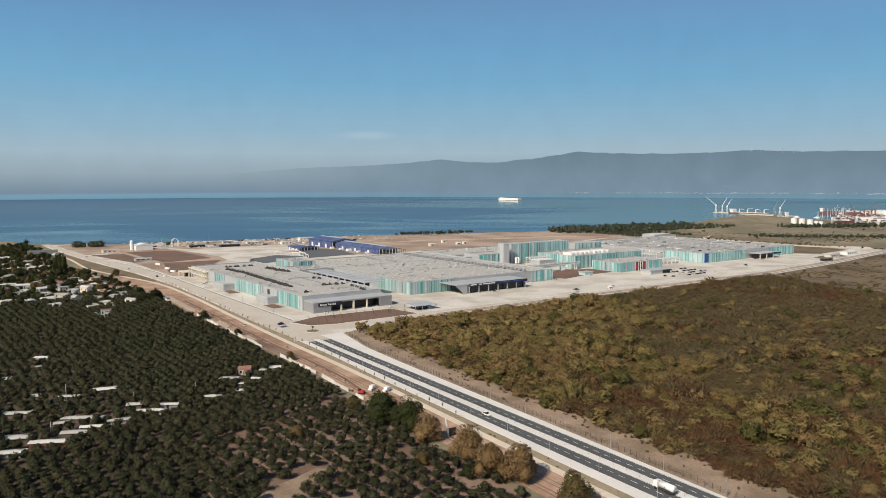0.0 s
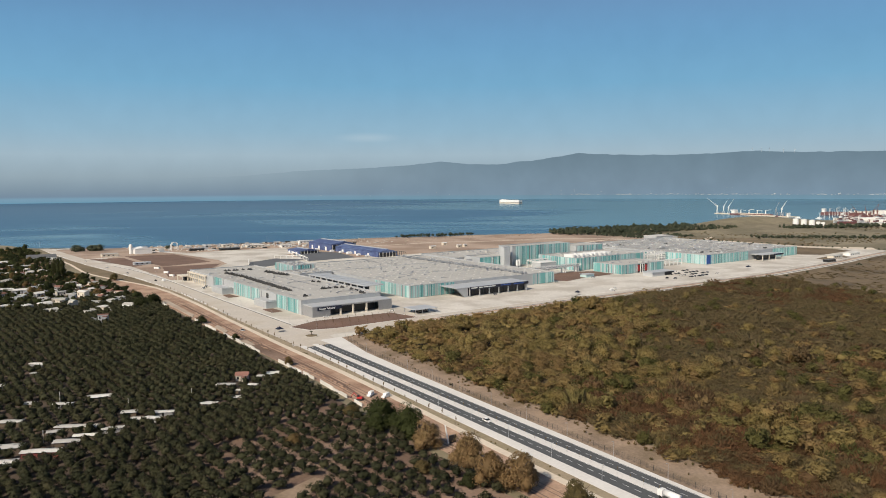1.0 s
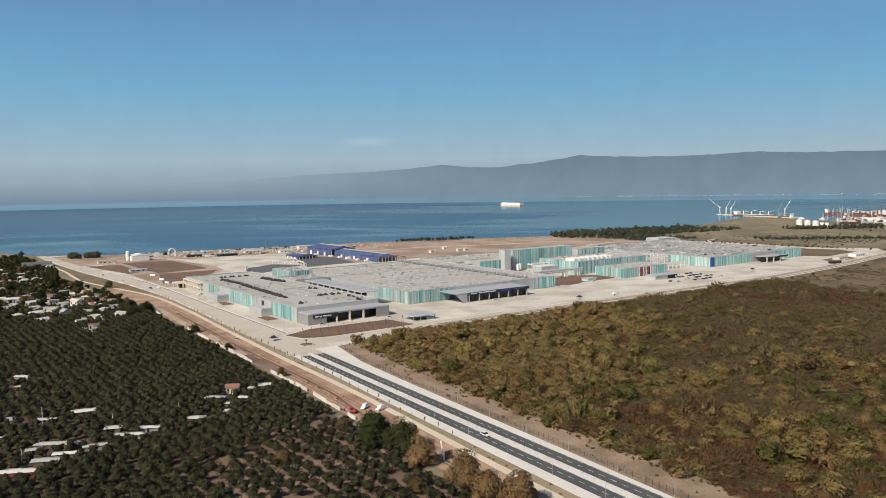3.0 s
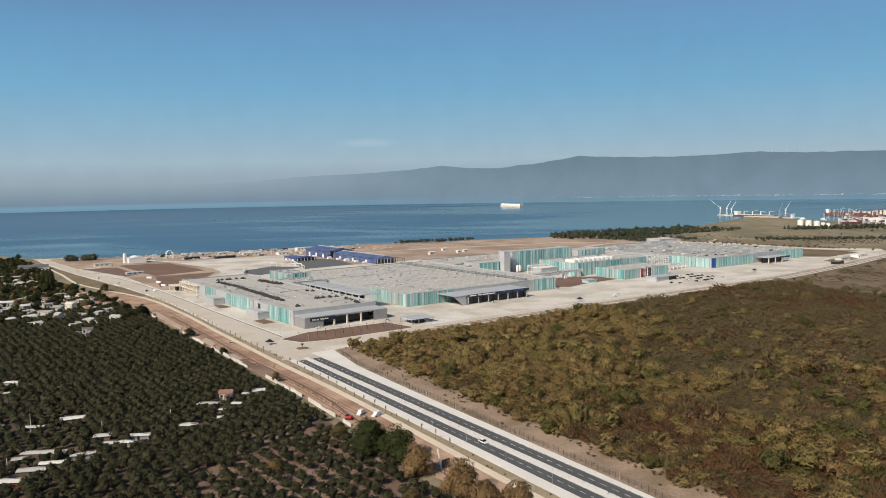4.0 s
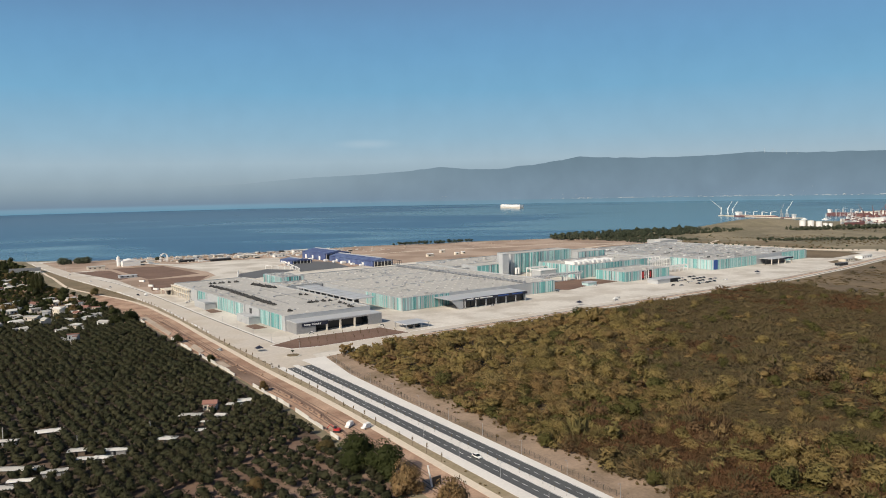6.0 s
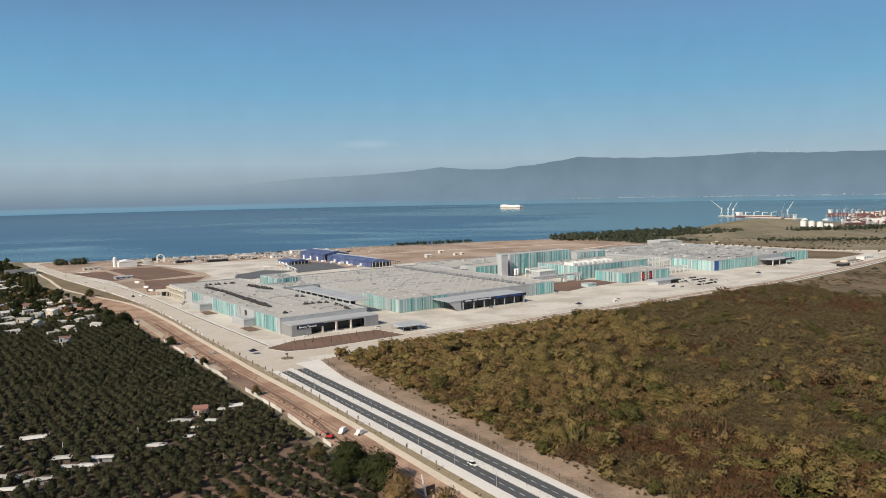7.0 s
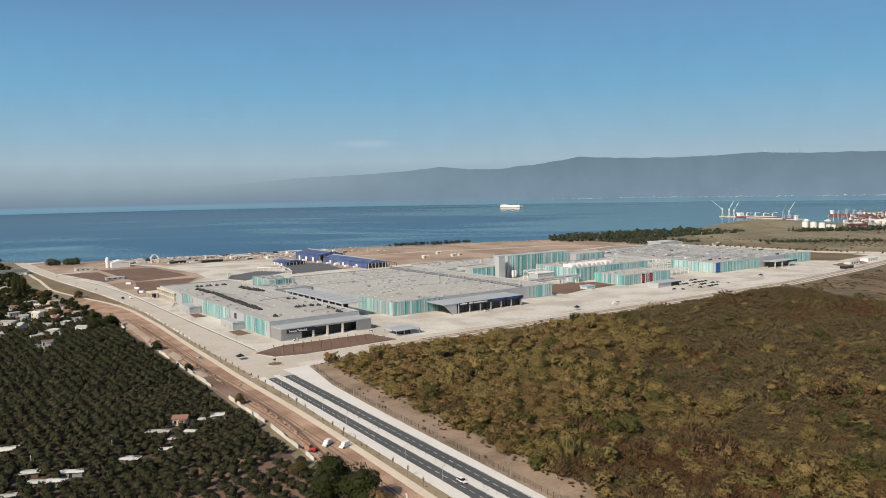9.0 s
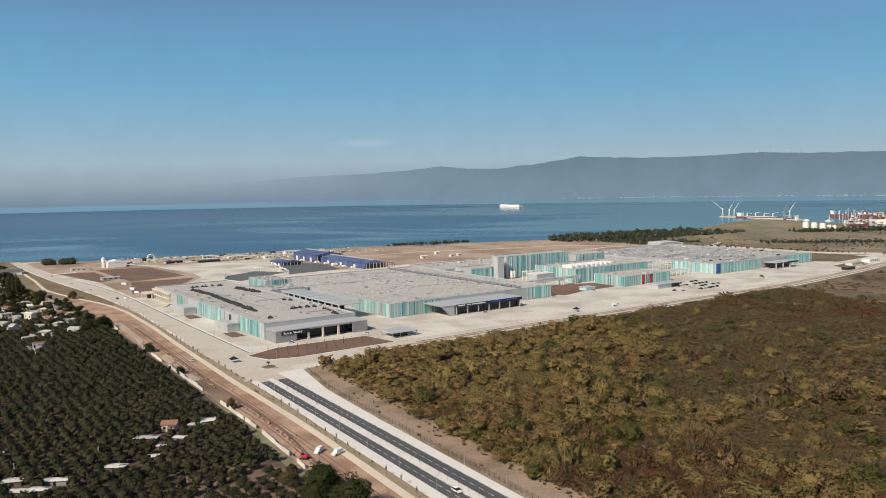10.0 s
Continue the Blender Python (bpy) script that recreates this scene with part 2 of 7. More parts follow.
L_DRY = foliage("dry_shrub_leaves", [(0.150, 0.112, 0.045), (0.195, 0.135, 0.060), (0.120, 0.105, 0.045)])


# ---- mesh helpers ----
def mesh_from(name, verts, faces, mat, smooth=False):
    me = bpy.data.meshes.new(name)
    me.from_pydata([tuple(v) for v in verts], [], faces)
    me.materials.append(mat)
    if smooth:
        me.shade_smooth()
    me.update()
    return me


def part(name, me, parent=None, label="", m=None):
    ob = new(name, me)
    if parent is not None:
        ob.parent = parent
    if m is not None:
        ob.matrix_basis = m
    if label:
        ob["label"] = label
    return ob


def thing(name, label, category, m=None, me=None, group="", kind=""):
    ob = new(name, me)
    if m is not None:
        ob.matrix_basis = m
    return tagged(ob, label, category, group, kind)


class Build:
    """Collects boxes, prisms and tubes into one mesh."""

    def __init__(self):
        self.v, self.f = [], []

    def add(self, verts, faces):
        o = len(self.v)
        self.v += [tuple(p) for p in verts]
        self.f += [tuple(i + o for i in f) for f in faces]
        return self

    def box(self, x0, y0, z0, x1, y1, z1, bevel=0.0):
        b = bevel
        if b <= 0:
            v = [(x, y, z) for z in (z0, z1) for x, y in ((x0, y0), (x1, y0), (x1, y1), (x0, y1))]
            return self.add(v, [(3, 2, 1, 0), (4, 5, 6, 7), (0, 1, 5, 4), (1, 2, 6, 5), (2, 3, 7, 6), (3, 0, 4, 7)])
        v = [(x, y, z0) for x, y in ((x0, y0), (x1, y0), (x1, y1), (x0, y1))]
        v += [(x, y, z1 - b) for x, y in ((x0, y0), (x1, y0), (x1, y1), (x0, y1))]
        v += [(x, y, z1) for x, y in ((x0 + b, y0 + b), (x1 - b, y0 + b), (x1 - b, y1 - b), (x0 + b, y1 - b))]
        f = [(3, 2, 1, 0), (8, 9, 10, 11)]
        for r in (0, 4):
            f += [(r + i, r + (i + 1) % 4, r + 4 + (i + 1) % 4, r + 4 + i) for i in range(4)]
        return self.add(v, f)

    def prism(self, outline, z0, z1):
        k = len(outline)
        if sum(a[0] * b[1] - b[0] * a[1] for a, b in zip(outline, outline[1:] + outline[:1])) < 0:
            outline = outline[::-1]
        v = [(x, y, z0) for x, y in outline] + [(x, y, z1) for x, y in outline]
        f = [tuple(range(k - 1, -1, -1)), tuple(range(k, 2 * k))]
        f += [(i, (i + 1) % k, k + (i + 1) % k, k + i) for i in range(k)]
        return self.add(v, f)

    def tube(self, a, b, r0, r1, sides=6):
        a, b = Vector(a), Vector(b)
        q = (b - a).to_track_quat("Z", "Y").to_matrix()
        v = []
        for c, r in ((a, r0), (b, r1)):
            v += [c + q @ Vector((r * math.cos(2 * math.pi * i / sides), r * math.sin(2 * math.pi * i / sides), 0)) for i in range(sides)]
        f = [(i, (i + 1) % sides, sides + (i + 1) % sides, sides + i) for i in range(sides)]
        f += [tuple(range(sides - 1, -1, -1)), tuple(range(sides, 2 * sides))]
        return self.add(v, f)

    def gable(self, x0, y0, x1, y1, z0, z1, over=0.4, along="y"):
        """A pitched roof with a flat underside."""
        x0, y0, x1, y1 = x0 - over, y0 - over, x1 + over, y1 + over
        if along == "y":
            xm = (x0 + x1) / 2
            v = [(x0, y0, z0), (x1, y0, z0), (x1, y1, z0), (x0, y1, z0), (xm, y0, z1), (xm, y1, z1)]
            f = [(3, 2, 1, 0), (0, 1, 4), (2, 3, 5), (1, 2, 5, 4), (3, 0, 4, 5)]
        else:
            ym = (y0 + y1) / 2
            v = [(x0, y0, z0), (x1, y0, z0), (x1, y1, z0), (x0, y1, z0), (x0, ym, z1), (x1, ym, z1)]
            f = [(3, 2, 1, 0), (3, 0, 4), (1, 2, 5), (0, 1, 5, 4), (2, 3, 5, 4)]
        return self.add(v, f)

    def mesh(self, name, mat, smooth=False):
        return mesh_from(name, self.v, self.f, mat, smooth)


def slab(name, outline, z0, z1, mat, label, category):
    return thing(name, label, category, me=Build().prism(outline, z0, z1).mesh(name, mat), kind="structure")


def along(line, y):
    ys, xs = zip(*line)
    return float(np.interp(y, ys, xs))


def band(name, left, right, y0, y1, z0, z1, mat, label, category, step=12.0):
    """A strip of ground between two lines given as (y, x)."""
    k = max(2, int((y1 - y0) / step) + 1)
    yy = np.linspace(y0, y1, k)
    b = Build()
    v, f = [], []
    for y in yy:
        xl, xr = along(left, y), along(right, y)
        v += [(xl, y, z0), (xr, y, z0), (xr, y, z1), (xl, y, z1)]
    for i in range(k - 1):
        a, c = 4 * i, 4 * i + 4
        f += [(a + 3, a + 2, c + 2, c + 3), (a + 1, c + 1, c + 2, a + 2), (c, a, a + 3, c + 3), (a, c, c + 1, a + 1)]
    f += [(0, 1, 2, 3), (4 * k - 1, 4 * k - 2, 4 * k - 3, 4 * k - 4)]
    b.add(v, f)
    return thing(name, label, category, me=b.mesh(name, mat), kind="structure")


# ---- foliage helpers ----
ICO_V, ICO_F = None, None
_bm = bmesh.new()
bmesh.ops.create_icosphere(_bm, subdivisions=1, radius=1.0)
ICO_V = np.array([v.co[:] for v in _bm.verts])
ICO_F = np.array([[v.index for v in f.verts] for f in _bm.faces])
_bm.free()


def crown_cloud(seed, cards, size, flat=0.8, lumps=7, core=0.5, ragged=1.0, up=0.35):
    """A crown of unit radius: slender leaf sprays on a cluster of lumps over a small core. Returns vertices and triangles."""
    r = np.random.default_rng(seed)
    centre = r.normal(size=(lumps, 3))
    centre /= np.linalg.norm(centre, axis=1)[:, None]
    centre *= r.uniform(0.34, 0.6, (lumps, 1))
    centre[:, 2] *= flat
    rad = r.uniform(0.32, 0.55, lumps)
    which = r.integers(0, lumps, cards)
    d = r.normal(size=(cards, 3))
    d[:, 2] += 0.4
    d /= np.linalg.norm(d, axis=1)[:, None]
    p = centre[which] + d * (rad[which] * r.uniform(1.0 - 0.3 * ragged, 1.06, cards))[:, None] * np.array([1, 1, flat])
    side = np.cross(d, r.normal(size=(cards, 3)))
    side /= np.linalg.norm(side, axis=1)[:, None]
    tip = np.cross(side, d) + (d * r.uniform(0.1, 0.75, (cards, 1)) + np.array([0, 0, 0.25])) * ragged
    tip /= np.linalg.norm(tip, axis=1)[:, None]
    s = (size * r.uniform(0.65, 1.35, cards))[:, None]
    w = side * s * r.uniform(0.32, 0.55, (cards, 1))
    tri = np.stack([p - w - tip * s * 0.35, p + w - tip * s * 0.35, p + tip * s * 0.75], 1).reshape(-1, 3)
    t = np.arange(3 * cards).reshape(-1, 3)
    cv = ICO_V * core * r.uniform(0.8, 1.15, (len(ICO_V), 1)) * np.array([1, 1, flat])
    out = d * 0.65 + p / np.maximum(0.05, np.linalg.norm(p, axis=1))[:, None] * 0.5 + np.array([0, 0, up])
    return np.concatenate([tri, cv]), np.concatenate([t, ICO_F + len(tri)]), np.concatenate([np.repeat(out, 3, 0), ICO_V])


def scrub_cloud(seed, cards, size, slim=0.3):
    """A shrub of unit radius: upright slender sprays that rise from one base."""
    r = np.random.default_rng(seed)
    a = r.uniform(0, 2 * math.pi, cards)
    d = np.sqrt(r.random(cards)) * 0.95
    p = np.stack([np.cos(a) * d, np.sin(a) * d, r.uniform(-0.75, 0.9, cards) * (1 - 0.55 * d * d)], 1)
    lean = np.stack([np.cos(a) * d * 0.7, np.sin(a) * d * 0.7, np.ones(cards)], 1) + r.normal(scale=0.3, size=(cards, 3))
    lean /= np.linalg.norm(lean, axis=1)[:, None]
    side = np.cross(lean, r.normal(size=(cards, 3)))
    side /= np.linalg.norm(side, axis=1)[:, None]
    s = (size * r.uniform(0.7, 1.4, cards))[:, None]
    quad = np.stack([p - side * s * slim - lean * s * 0.3, p + side * s * slim - lean * s * 0.3, p + lean * s * 0.75], 1).reshape(-1, 3)
    t = np.arange(3 * cards).reshape(-1, 3)
    cv = ICO_V * r.uniform(0.4, 0.6, (len(ICO_V), 1)) * np.array([1, 1, 0.8]) - np.array([0, 0, 0.15])
    out = p * np.array([0.5, 0.5, 0.3]) + np.array([-0.1, -0.1, 0.8])
    return np.concatenate([quad, cv]), np.concatenate([t, ICO_F + len(quad)]), np.concatenate([np.repeat(out, 3, 0), ICO_V])


def stamp(templates, pos, radius, height, r):
    """Copies of crown templates set on the ground at pos, joined; with the crowns' rounded normals and a tint for each plant."""
    vs, ts, ns, o = [], [], [], 0
    pick = r.integers(0, len(templates), len(pos))
    ang = r.uniform(0, 2 * math.pi, len(pos))
    lean = r.normal(0, 0.1, (len(pos), 2))
    own = r.random(len(pos))
    for k in range(len(pos)):
        v, t, nr = templates[pick[k]]
        c, s = math.cos(ang[k]), math.sin(ang[k])
        q, w = np.empty_like(v), np.empty_like(v)
        q[:, 0] = (v[:, 0] * c - v[:, 1] * s + v[:, 2] * lean[k, 0]) * radius[k] + pos[k][0]
        q[:, 1] = (v[:, 0] * s + v[:, 1] * c + v[:, 2] * lean[k, 1]) * radius[k] + pos[k][1]
        q[:, 2] = np.maximum(0.05, v[:, 2] * height[k] * 0.55 + height[k] * 0.52)
        w[:, 0] = nr[:, 0] * c - nr[:, 1] * s
        w[:, 1] = nr[:, 0] * s + nr[:, 1] * c
        w[:, 2] = nr[:, 2]
        vs.append(q)
        ts.append(t + o)
        ns.append(w)
        o += len(v)
    return np.concatenate(vs), np.concatenate(ts), np.concatenate(ns), np.concatenate([np.full(len(n), x) for n, x in zip(ns, own)])


def big_mesh(name, v, t, mat, puff=None, tint=None):
    me = bpy.data.meshes.new(name)
    me.vertices.add(len(v))
    me.vertices.foreach_set("co", v.astype(np.float32).ravel())
    me.loops.add(3 * len(t))
    me.loops.foreach_set("vertex_index", t.astype(np.int32).ravel())
    me.polygons.add(len(t))
    me.polygons.foreach_set("loop_start", np.arange(0, 3 * len(t), 3, dtype=np.int32))
    me.polygons.foreach_set("loop_total", np.full(len(t), 3, dtype=np.int32))
    me.materials.append(mat)
    me.update(calc_edges=True)
    if puff is not None:
        me.attributes.new("puff", "FLOAT_VECTOR", "POINT").data.foreach_set("vector", puff.astype(np.float32).ravel())
        me.attributes.new("tint", "FLOAT", "POINT").data.foreach_set("value", np.broadcast_to(tint, len(v)).astype(np.float32))
    return me


# ---- ground, sea, distance ----
SHORE = [(-4500, 2300), (-600, 1750), (0, 1590), (157, 1490), (186, 1388), (224, 1360), (273, 1309), (371, 1276), (527, 1248), (718, 1224), (827, 1185),
         (917, 1175), (1067, 1110), (1200, 1140), (1405, 1085), (1562, 1100), (1700, 1125), (1790, 1130), (1860, 1040), (2040, 960), (2300, 940), (4700, 700)]


def shore_y(x):
    return np.interp(x, [p[0] for p in SHORE], [p[1] for p in SHORE])


def land_height(x, y):
    """Flat land that slopes into the sea, with one low hill by the shore."""
    z = np.clip((shore_y(x) - y) * 0.06 - 1.5, -6, 0)
    hill = 17.0 * np.exp(-(((x - 1640) / 190) ** 2 + ((y - 1010) / 75) ** 2))
    rise = 5.0 * np.exp(-(((x - 1480) / 170) ** 2 + ((y - 930) / 120) ** 2))
    return z + (hill + rise) * np.clip((shore_y(x) - y) / 60, 0, 1)


def ground_sheet():
    xs = np.concatenate([np.linspace(-4500, -150, 20), np.arange(-140, 2500, 13.0), np.linspace(2510, 4700, 25)])
    ys = np.concatenate([np.linspace(-4500, -100, 20), np.arange(-90, 1700, 13.0), np.linspace(1710, 2600, 6)])
    gx, gy = np.meshgrid(xs, ys)
    gz = land_height(gx, gy)
    v = np.stack([gx, gy, gz], -1).reshape(-1, 3)
    w, h = len(xs), len(ys)
    i = (np.arange(h - 1)[:, None] * w + np.arange(w - 1)[None]).ravel()
    t = np.concatenate([np.stack([i, i + 1, i + w + 1], 1), np.stack([i, i + w + 1, i + w], 1)])
    return thing("ground", "brown earth with patches of dry scrub", "ground", me=big_mesh("ground", v, t, M_GROUND), kind="structure")


ground_sheet()


def sea_material():
    """Rippled dark blue water in the west that grows calm, smooth and paler towards the bay's head, with slicks."""
    m = bpy.data.materials.new("sea_water")
    m.use_nodes = True
    n, l = m.node_tree.nodes, m.node_tree.links
    b = n["Principled BSDF"]
    b.inputs["IOR"].default_value = 1.33
    geo = n.new("ShaderNodeNewGeometry")
    turn = n.new("ShaderNodeVectorRotate")
    turn.rotation_type = "Z_AXIS"
    turn.inputs["Angle"].default_value = radians(36)
    l.new(geo.outputs["Position"], turn.inputs["Vector"])
    st = n.new("ShaderNodeVectorMath")
    st.operation = "MULTIPLY"
    st.inputs[1].default_value = (1.0, 2.4, 1.0)
    l.new(turn.outputs[0], st.inputs[0])
    slick = n.new("ShaderNodeTexNoise")
    slick.inputs["Scale"].default_value = 0.0009
    slick.inputs["Detail"].default_value = 3.5
    slick.inputs["Distortion"].default_value = 1.6
    l.new(st.outputs[0], slick.inputs["Vector"])
    sep = n.new("ShaderNodeSeparateXYZ")
    l.new(turn.outputs[0], sep.inputs[0])
    east = n.new("ShaderNodeMapRange")
    east.inputs["From Min"].default_value, east.inputs["From Max"].default_value = -1500, 1100
    east.inputs["To Min"].default_value, east.inputs["To Max"].default_value = -0.30, 0.16
    l.new(sep.outputs["X"], east.inputs["Value"])
    add = n.new("ShaderNodeMath")
    l.new(slick.outputs["Fac"], add.inputs[0])
    l.new(east.outputs["Result"], add.inputs[1])
    calm = n.new("ShaderNodeMapRange")
    calm.interpolation_type = "SMOOTHSTEP"
    calm.inputs["From Min"].default_value, calm.inputs["From Max"].default_value = 0.33, 0.64
    l.new(add.outputs[0], calm.inputs["Value"])
    mix = n.new("ShaderNodeMix")
    mix.data_type = "RGBA"
    col = [s for s in mix.inputs if s.type == "RGBA"]
    col[0].default_value, col[1].default_value = (0.010, 0.066, 0.145, 1), (0.046, 0.152, 0.212, 1)
    l.new(calm.outputs["Result"], mix.inputs[0])
    l.new([o for o in mix.outputs if o.type == "RGBA"][0], b.inputs["Base Color"])
    for key, lo, hi in (("Roughness", 0.3, 0.2),):
        mr = n.new("ShaderNodeMapRange")
        mr.inputs["To Min"].default_value, mr.inputs["To Max"].default_value = lo, hi
        l.new(calm.outputs["Result"], mr.inputs["Value"])
        l.new(mr.outputs["Result"], b.inputs[key])
    ripple = n.new("ShaderNodeMapRange")
    ripple.inputs["To Min"].default_value, ripple.inputs["To Max"].default_value = 0.42, 0.14
    l.new(calm.outputs["Result"], ripple.inputs["Value"])
    wave = n.new("ShaderNodeTexNoise")
    wave.inputs["Scale"].default_value = 0.15
    wave.inputs["Detail"].default_value = 6
    l.new(geo.outputs["Position"], wave.inputs["Vector"])
    bp = n.new("ShaderNodeBump")
    bp.inputs["Distance"].default_value = 0.5
    l.new(ripple.outputs["Result"], bp.inputs["Strength"])
    l.new(wave.outputs["Fac"], bp.inputs["Height"])
    l.new(bp.outputs["Normal"], b.inputs["Normal"])
    return m


CX, CY, SEA_R, SEA_Z = 27.0, 24.0, 4880.0, -1.5
ring = [(CX + SEA_R * math.cos(2 * math.pi * i / 180), CY + SEA_R * math.sin(2 * math.pi * i / 180)) for i in range(180)]
thing("water", "calm blue sea with pale smooth slicks", "sea", me=mesh_from("water", [(x, y, SEA_Z) for x, y in ring], [tuple(range(180))], sea_material()), kind="structure")


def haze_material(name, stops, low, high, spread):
    """The look of far land through the air: haze painted as a colour ramp by height that glows by itself, with faint
    slopes and woods.
    """
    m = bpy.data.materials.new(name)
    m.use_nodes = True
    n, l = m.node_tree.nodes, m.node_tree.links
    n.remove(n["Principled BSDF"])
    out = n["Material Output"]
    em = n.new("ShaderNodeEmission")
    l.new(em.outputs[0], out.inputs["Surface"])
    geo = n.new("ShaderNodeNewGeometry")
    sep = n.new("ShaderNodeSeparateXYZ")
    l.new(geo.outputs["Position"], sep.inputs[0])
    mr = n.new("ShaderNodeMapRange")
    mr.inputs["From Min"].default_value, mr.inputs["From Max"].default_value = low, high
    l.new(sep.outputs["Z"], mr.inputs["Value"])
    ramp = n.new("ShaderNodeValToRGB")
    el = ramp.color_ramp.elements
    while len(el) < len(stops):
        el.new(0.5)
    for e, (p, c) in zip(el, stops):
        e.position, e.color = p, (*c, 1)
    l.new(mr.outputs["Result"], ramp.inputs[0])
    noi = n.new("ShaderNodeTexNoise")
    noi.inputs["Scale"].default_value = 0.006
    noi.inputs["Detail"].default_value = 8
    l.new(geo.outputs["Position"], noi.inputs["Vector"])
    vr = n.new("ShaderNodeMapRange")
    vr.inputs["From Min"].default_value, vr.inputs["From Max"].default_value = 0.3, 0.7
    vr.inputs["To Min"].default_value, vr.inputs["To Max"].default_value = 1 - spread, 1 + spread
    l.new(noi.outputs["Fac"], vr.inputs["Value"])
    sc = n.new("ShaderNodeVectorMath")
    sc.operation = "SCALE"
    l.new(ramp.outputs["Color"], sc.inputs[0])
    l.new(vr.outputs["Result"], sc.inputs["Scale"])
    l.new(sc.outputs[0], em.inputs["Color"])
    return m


def far_range(name, profile, radius, mat, label, rough=0.05, seed=3, depth=60.0, step=0.12):
    """A range of hills along an arc: (azimuth, elevation in degrees) of its crest, seen from the walk's middle."""
    az = np.arange(profile[0][0], profile[-1][0], step)
    ev = np.interp(az, [p[0] for p in profile], [p[1] for p in profile])
    v, f = [], []
    for a, e in zip(az, ev):
        e = e + rough * noise.fractal((a * 0.9, seed, 0), 0.9, 2.0, 5)
        s, c = math.sin(radians(a)), math.cos(radians(a))
        top = 100.5 + radius * math.tan(radians(e))
        v += [(CX + s * radius, CY + c * radius, SEA_Z - 0.5), (CX + s * (radius + depth * 0.5), CY + c * (radius + depth * 0.5), SEA_Z + (top - SEA_Z) * 0.6),
              (CX + s * (radius + depth), CY + c * (radius + depth), top * (radius + depth) / radius - 100.5 * depth / radius)]
    for i in range(len(az) - 1):
        a, b = 3 * i, 3 * i + 3
        f += [(a, b, b + 1, a + 1), (a + 1, b + 1, b + 2, a + 2)]
    return thing(name, label, "hills", me=mesh_from(name, v, f, mat, True), kind="structure")


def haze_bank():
    """An added glowing ring beyond the sea, painted with haze and low sky colours, that thins out upwards."""
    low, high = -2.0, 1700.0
    # height in metres and glow colour: far water, haze, then low sky
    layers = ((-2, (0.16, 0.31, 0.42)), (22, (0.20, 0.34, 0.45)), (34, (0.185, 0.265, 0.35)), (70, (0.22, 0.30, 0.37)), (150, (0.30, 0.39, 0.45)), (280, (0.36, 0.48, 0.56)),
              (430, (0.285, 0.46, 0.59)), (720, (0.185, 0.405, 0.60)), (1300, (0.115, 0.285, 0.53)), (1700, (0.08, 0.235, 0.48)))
    m = haze_material("painted_haze_and_sky", [((z - low) / (high - low), c) for z, c in layers], low, high, 0.02)
    n, l = m.node_tree.nodes, m.node_tree.links
    # one thin wisp of cloud low in the sky
    wa = radians(30.3)
    off = n.new("ShaderNodeVectorMath")
    off.operation = "SUBTRACT"
    off.inputs[1].default_value = (CX + 4870 * math.sin(wa), CY + 4870 * math.cos(wa), 392)
    l.new(n["Geometry"].outputs["Position"], off.inputs[0])
    turn = n.new("ShaderNodeVectorRotate")
    turn.rotation_type = "Z_AXIS"
    turn.inputs["Angle"].default_value = wa
    l.new(off.outputs[0], turn.inputs["Vector"])
    flat = n.new("ShaderNodeVectorMath")
    flat.operation = "MULTIPLY"
    flat.inputs[1].default_value = (1 / 260, 0, 1 / 40)
    l.new(turn.outputs[0], flat.inputs[0])
    size = n.new("ShaderNodeVectorMath")
    size.operation = "LENGTH"
    l.new(flat.outputs[0], size.inputs[0])
    wisp = n.new("ShaderNodeMapRange")
    wisp.interpolation_type = "SMOOTHSTEP"
    wisp.inputs["From Min"].default_value, wisp.inputs["From Max"].default_value = 1.0, 0.0
    wisp.inputs["To Max"].default_value = 0.22
    l.new(size.outputs["Value"], wisp.inputs["Value"])
    pale = n.new("ShaderNodeMix")
    pale.data_type = "RGBA"
    ends = [q for q in pale.inputs if q.type == "RGBA"]
    ends[1].default_value = (0.62, 0.70, 0.74, 1)
    l.new(wisp.outputs["Result"], pale.inputs[0])
    l.new(n["Emission"].inputs["Color"].links[0].from_socket, ends[0])
    l.new([q for q in pale.outputs if q.type == "RGBA"][0], n["Emission"].inputs["Color"])
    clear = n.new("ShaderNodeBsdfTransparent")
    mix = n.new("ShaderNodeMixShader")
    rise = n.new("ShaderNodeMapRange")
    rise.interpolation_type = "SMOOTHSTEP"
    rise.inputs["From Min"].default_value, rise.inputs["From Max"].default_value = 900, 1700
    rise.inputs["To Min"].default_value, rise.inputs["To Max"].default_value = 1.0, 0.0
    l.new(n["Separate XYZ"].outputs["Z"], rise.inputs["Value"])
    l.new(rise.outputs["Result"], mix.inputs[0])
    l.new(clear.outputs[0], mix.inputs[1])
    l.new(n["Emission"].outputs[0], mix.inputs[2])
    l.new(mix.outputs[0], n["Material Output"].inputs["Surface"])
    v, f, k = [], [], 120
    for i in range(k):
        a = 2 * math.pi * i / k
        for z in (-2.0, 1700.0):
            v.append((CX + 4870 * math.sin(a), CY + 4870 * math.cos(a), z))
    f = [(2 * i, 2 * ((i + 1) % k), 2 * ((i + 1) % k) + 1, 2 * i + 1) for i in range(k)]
    return thing("backdrop_haze", "glowing backdrop painted as haze and low sky over the far sea", "haze", me=mesh_from("backdrop_haze", v, f, m, True), kind="structure")


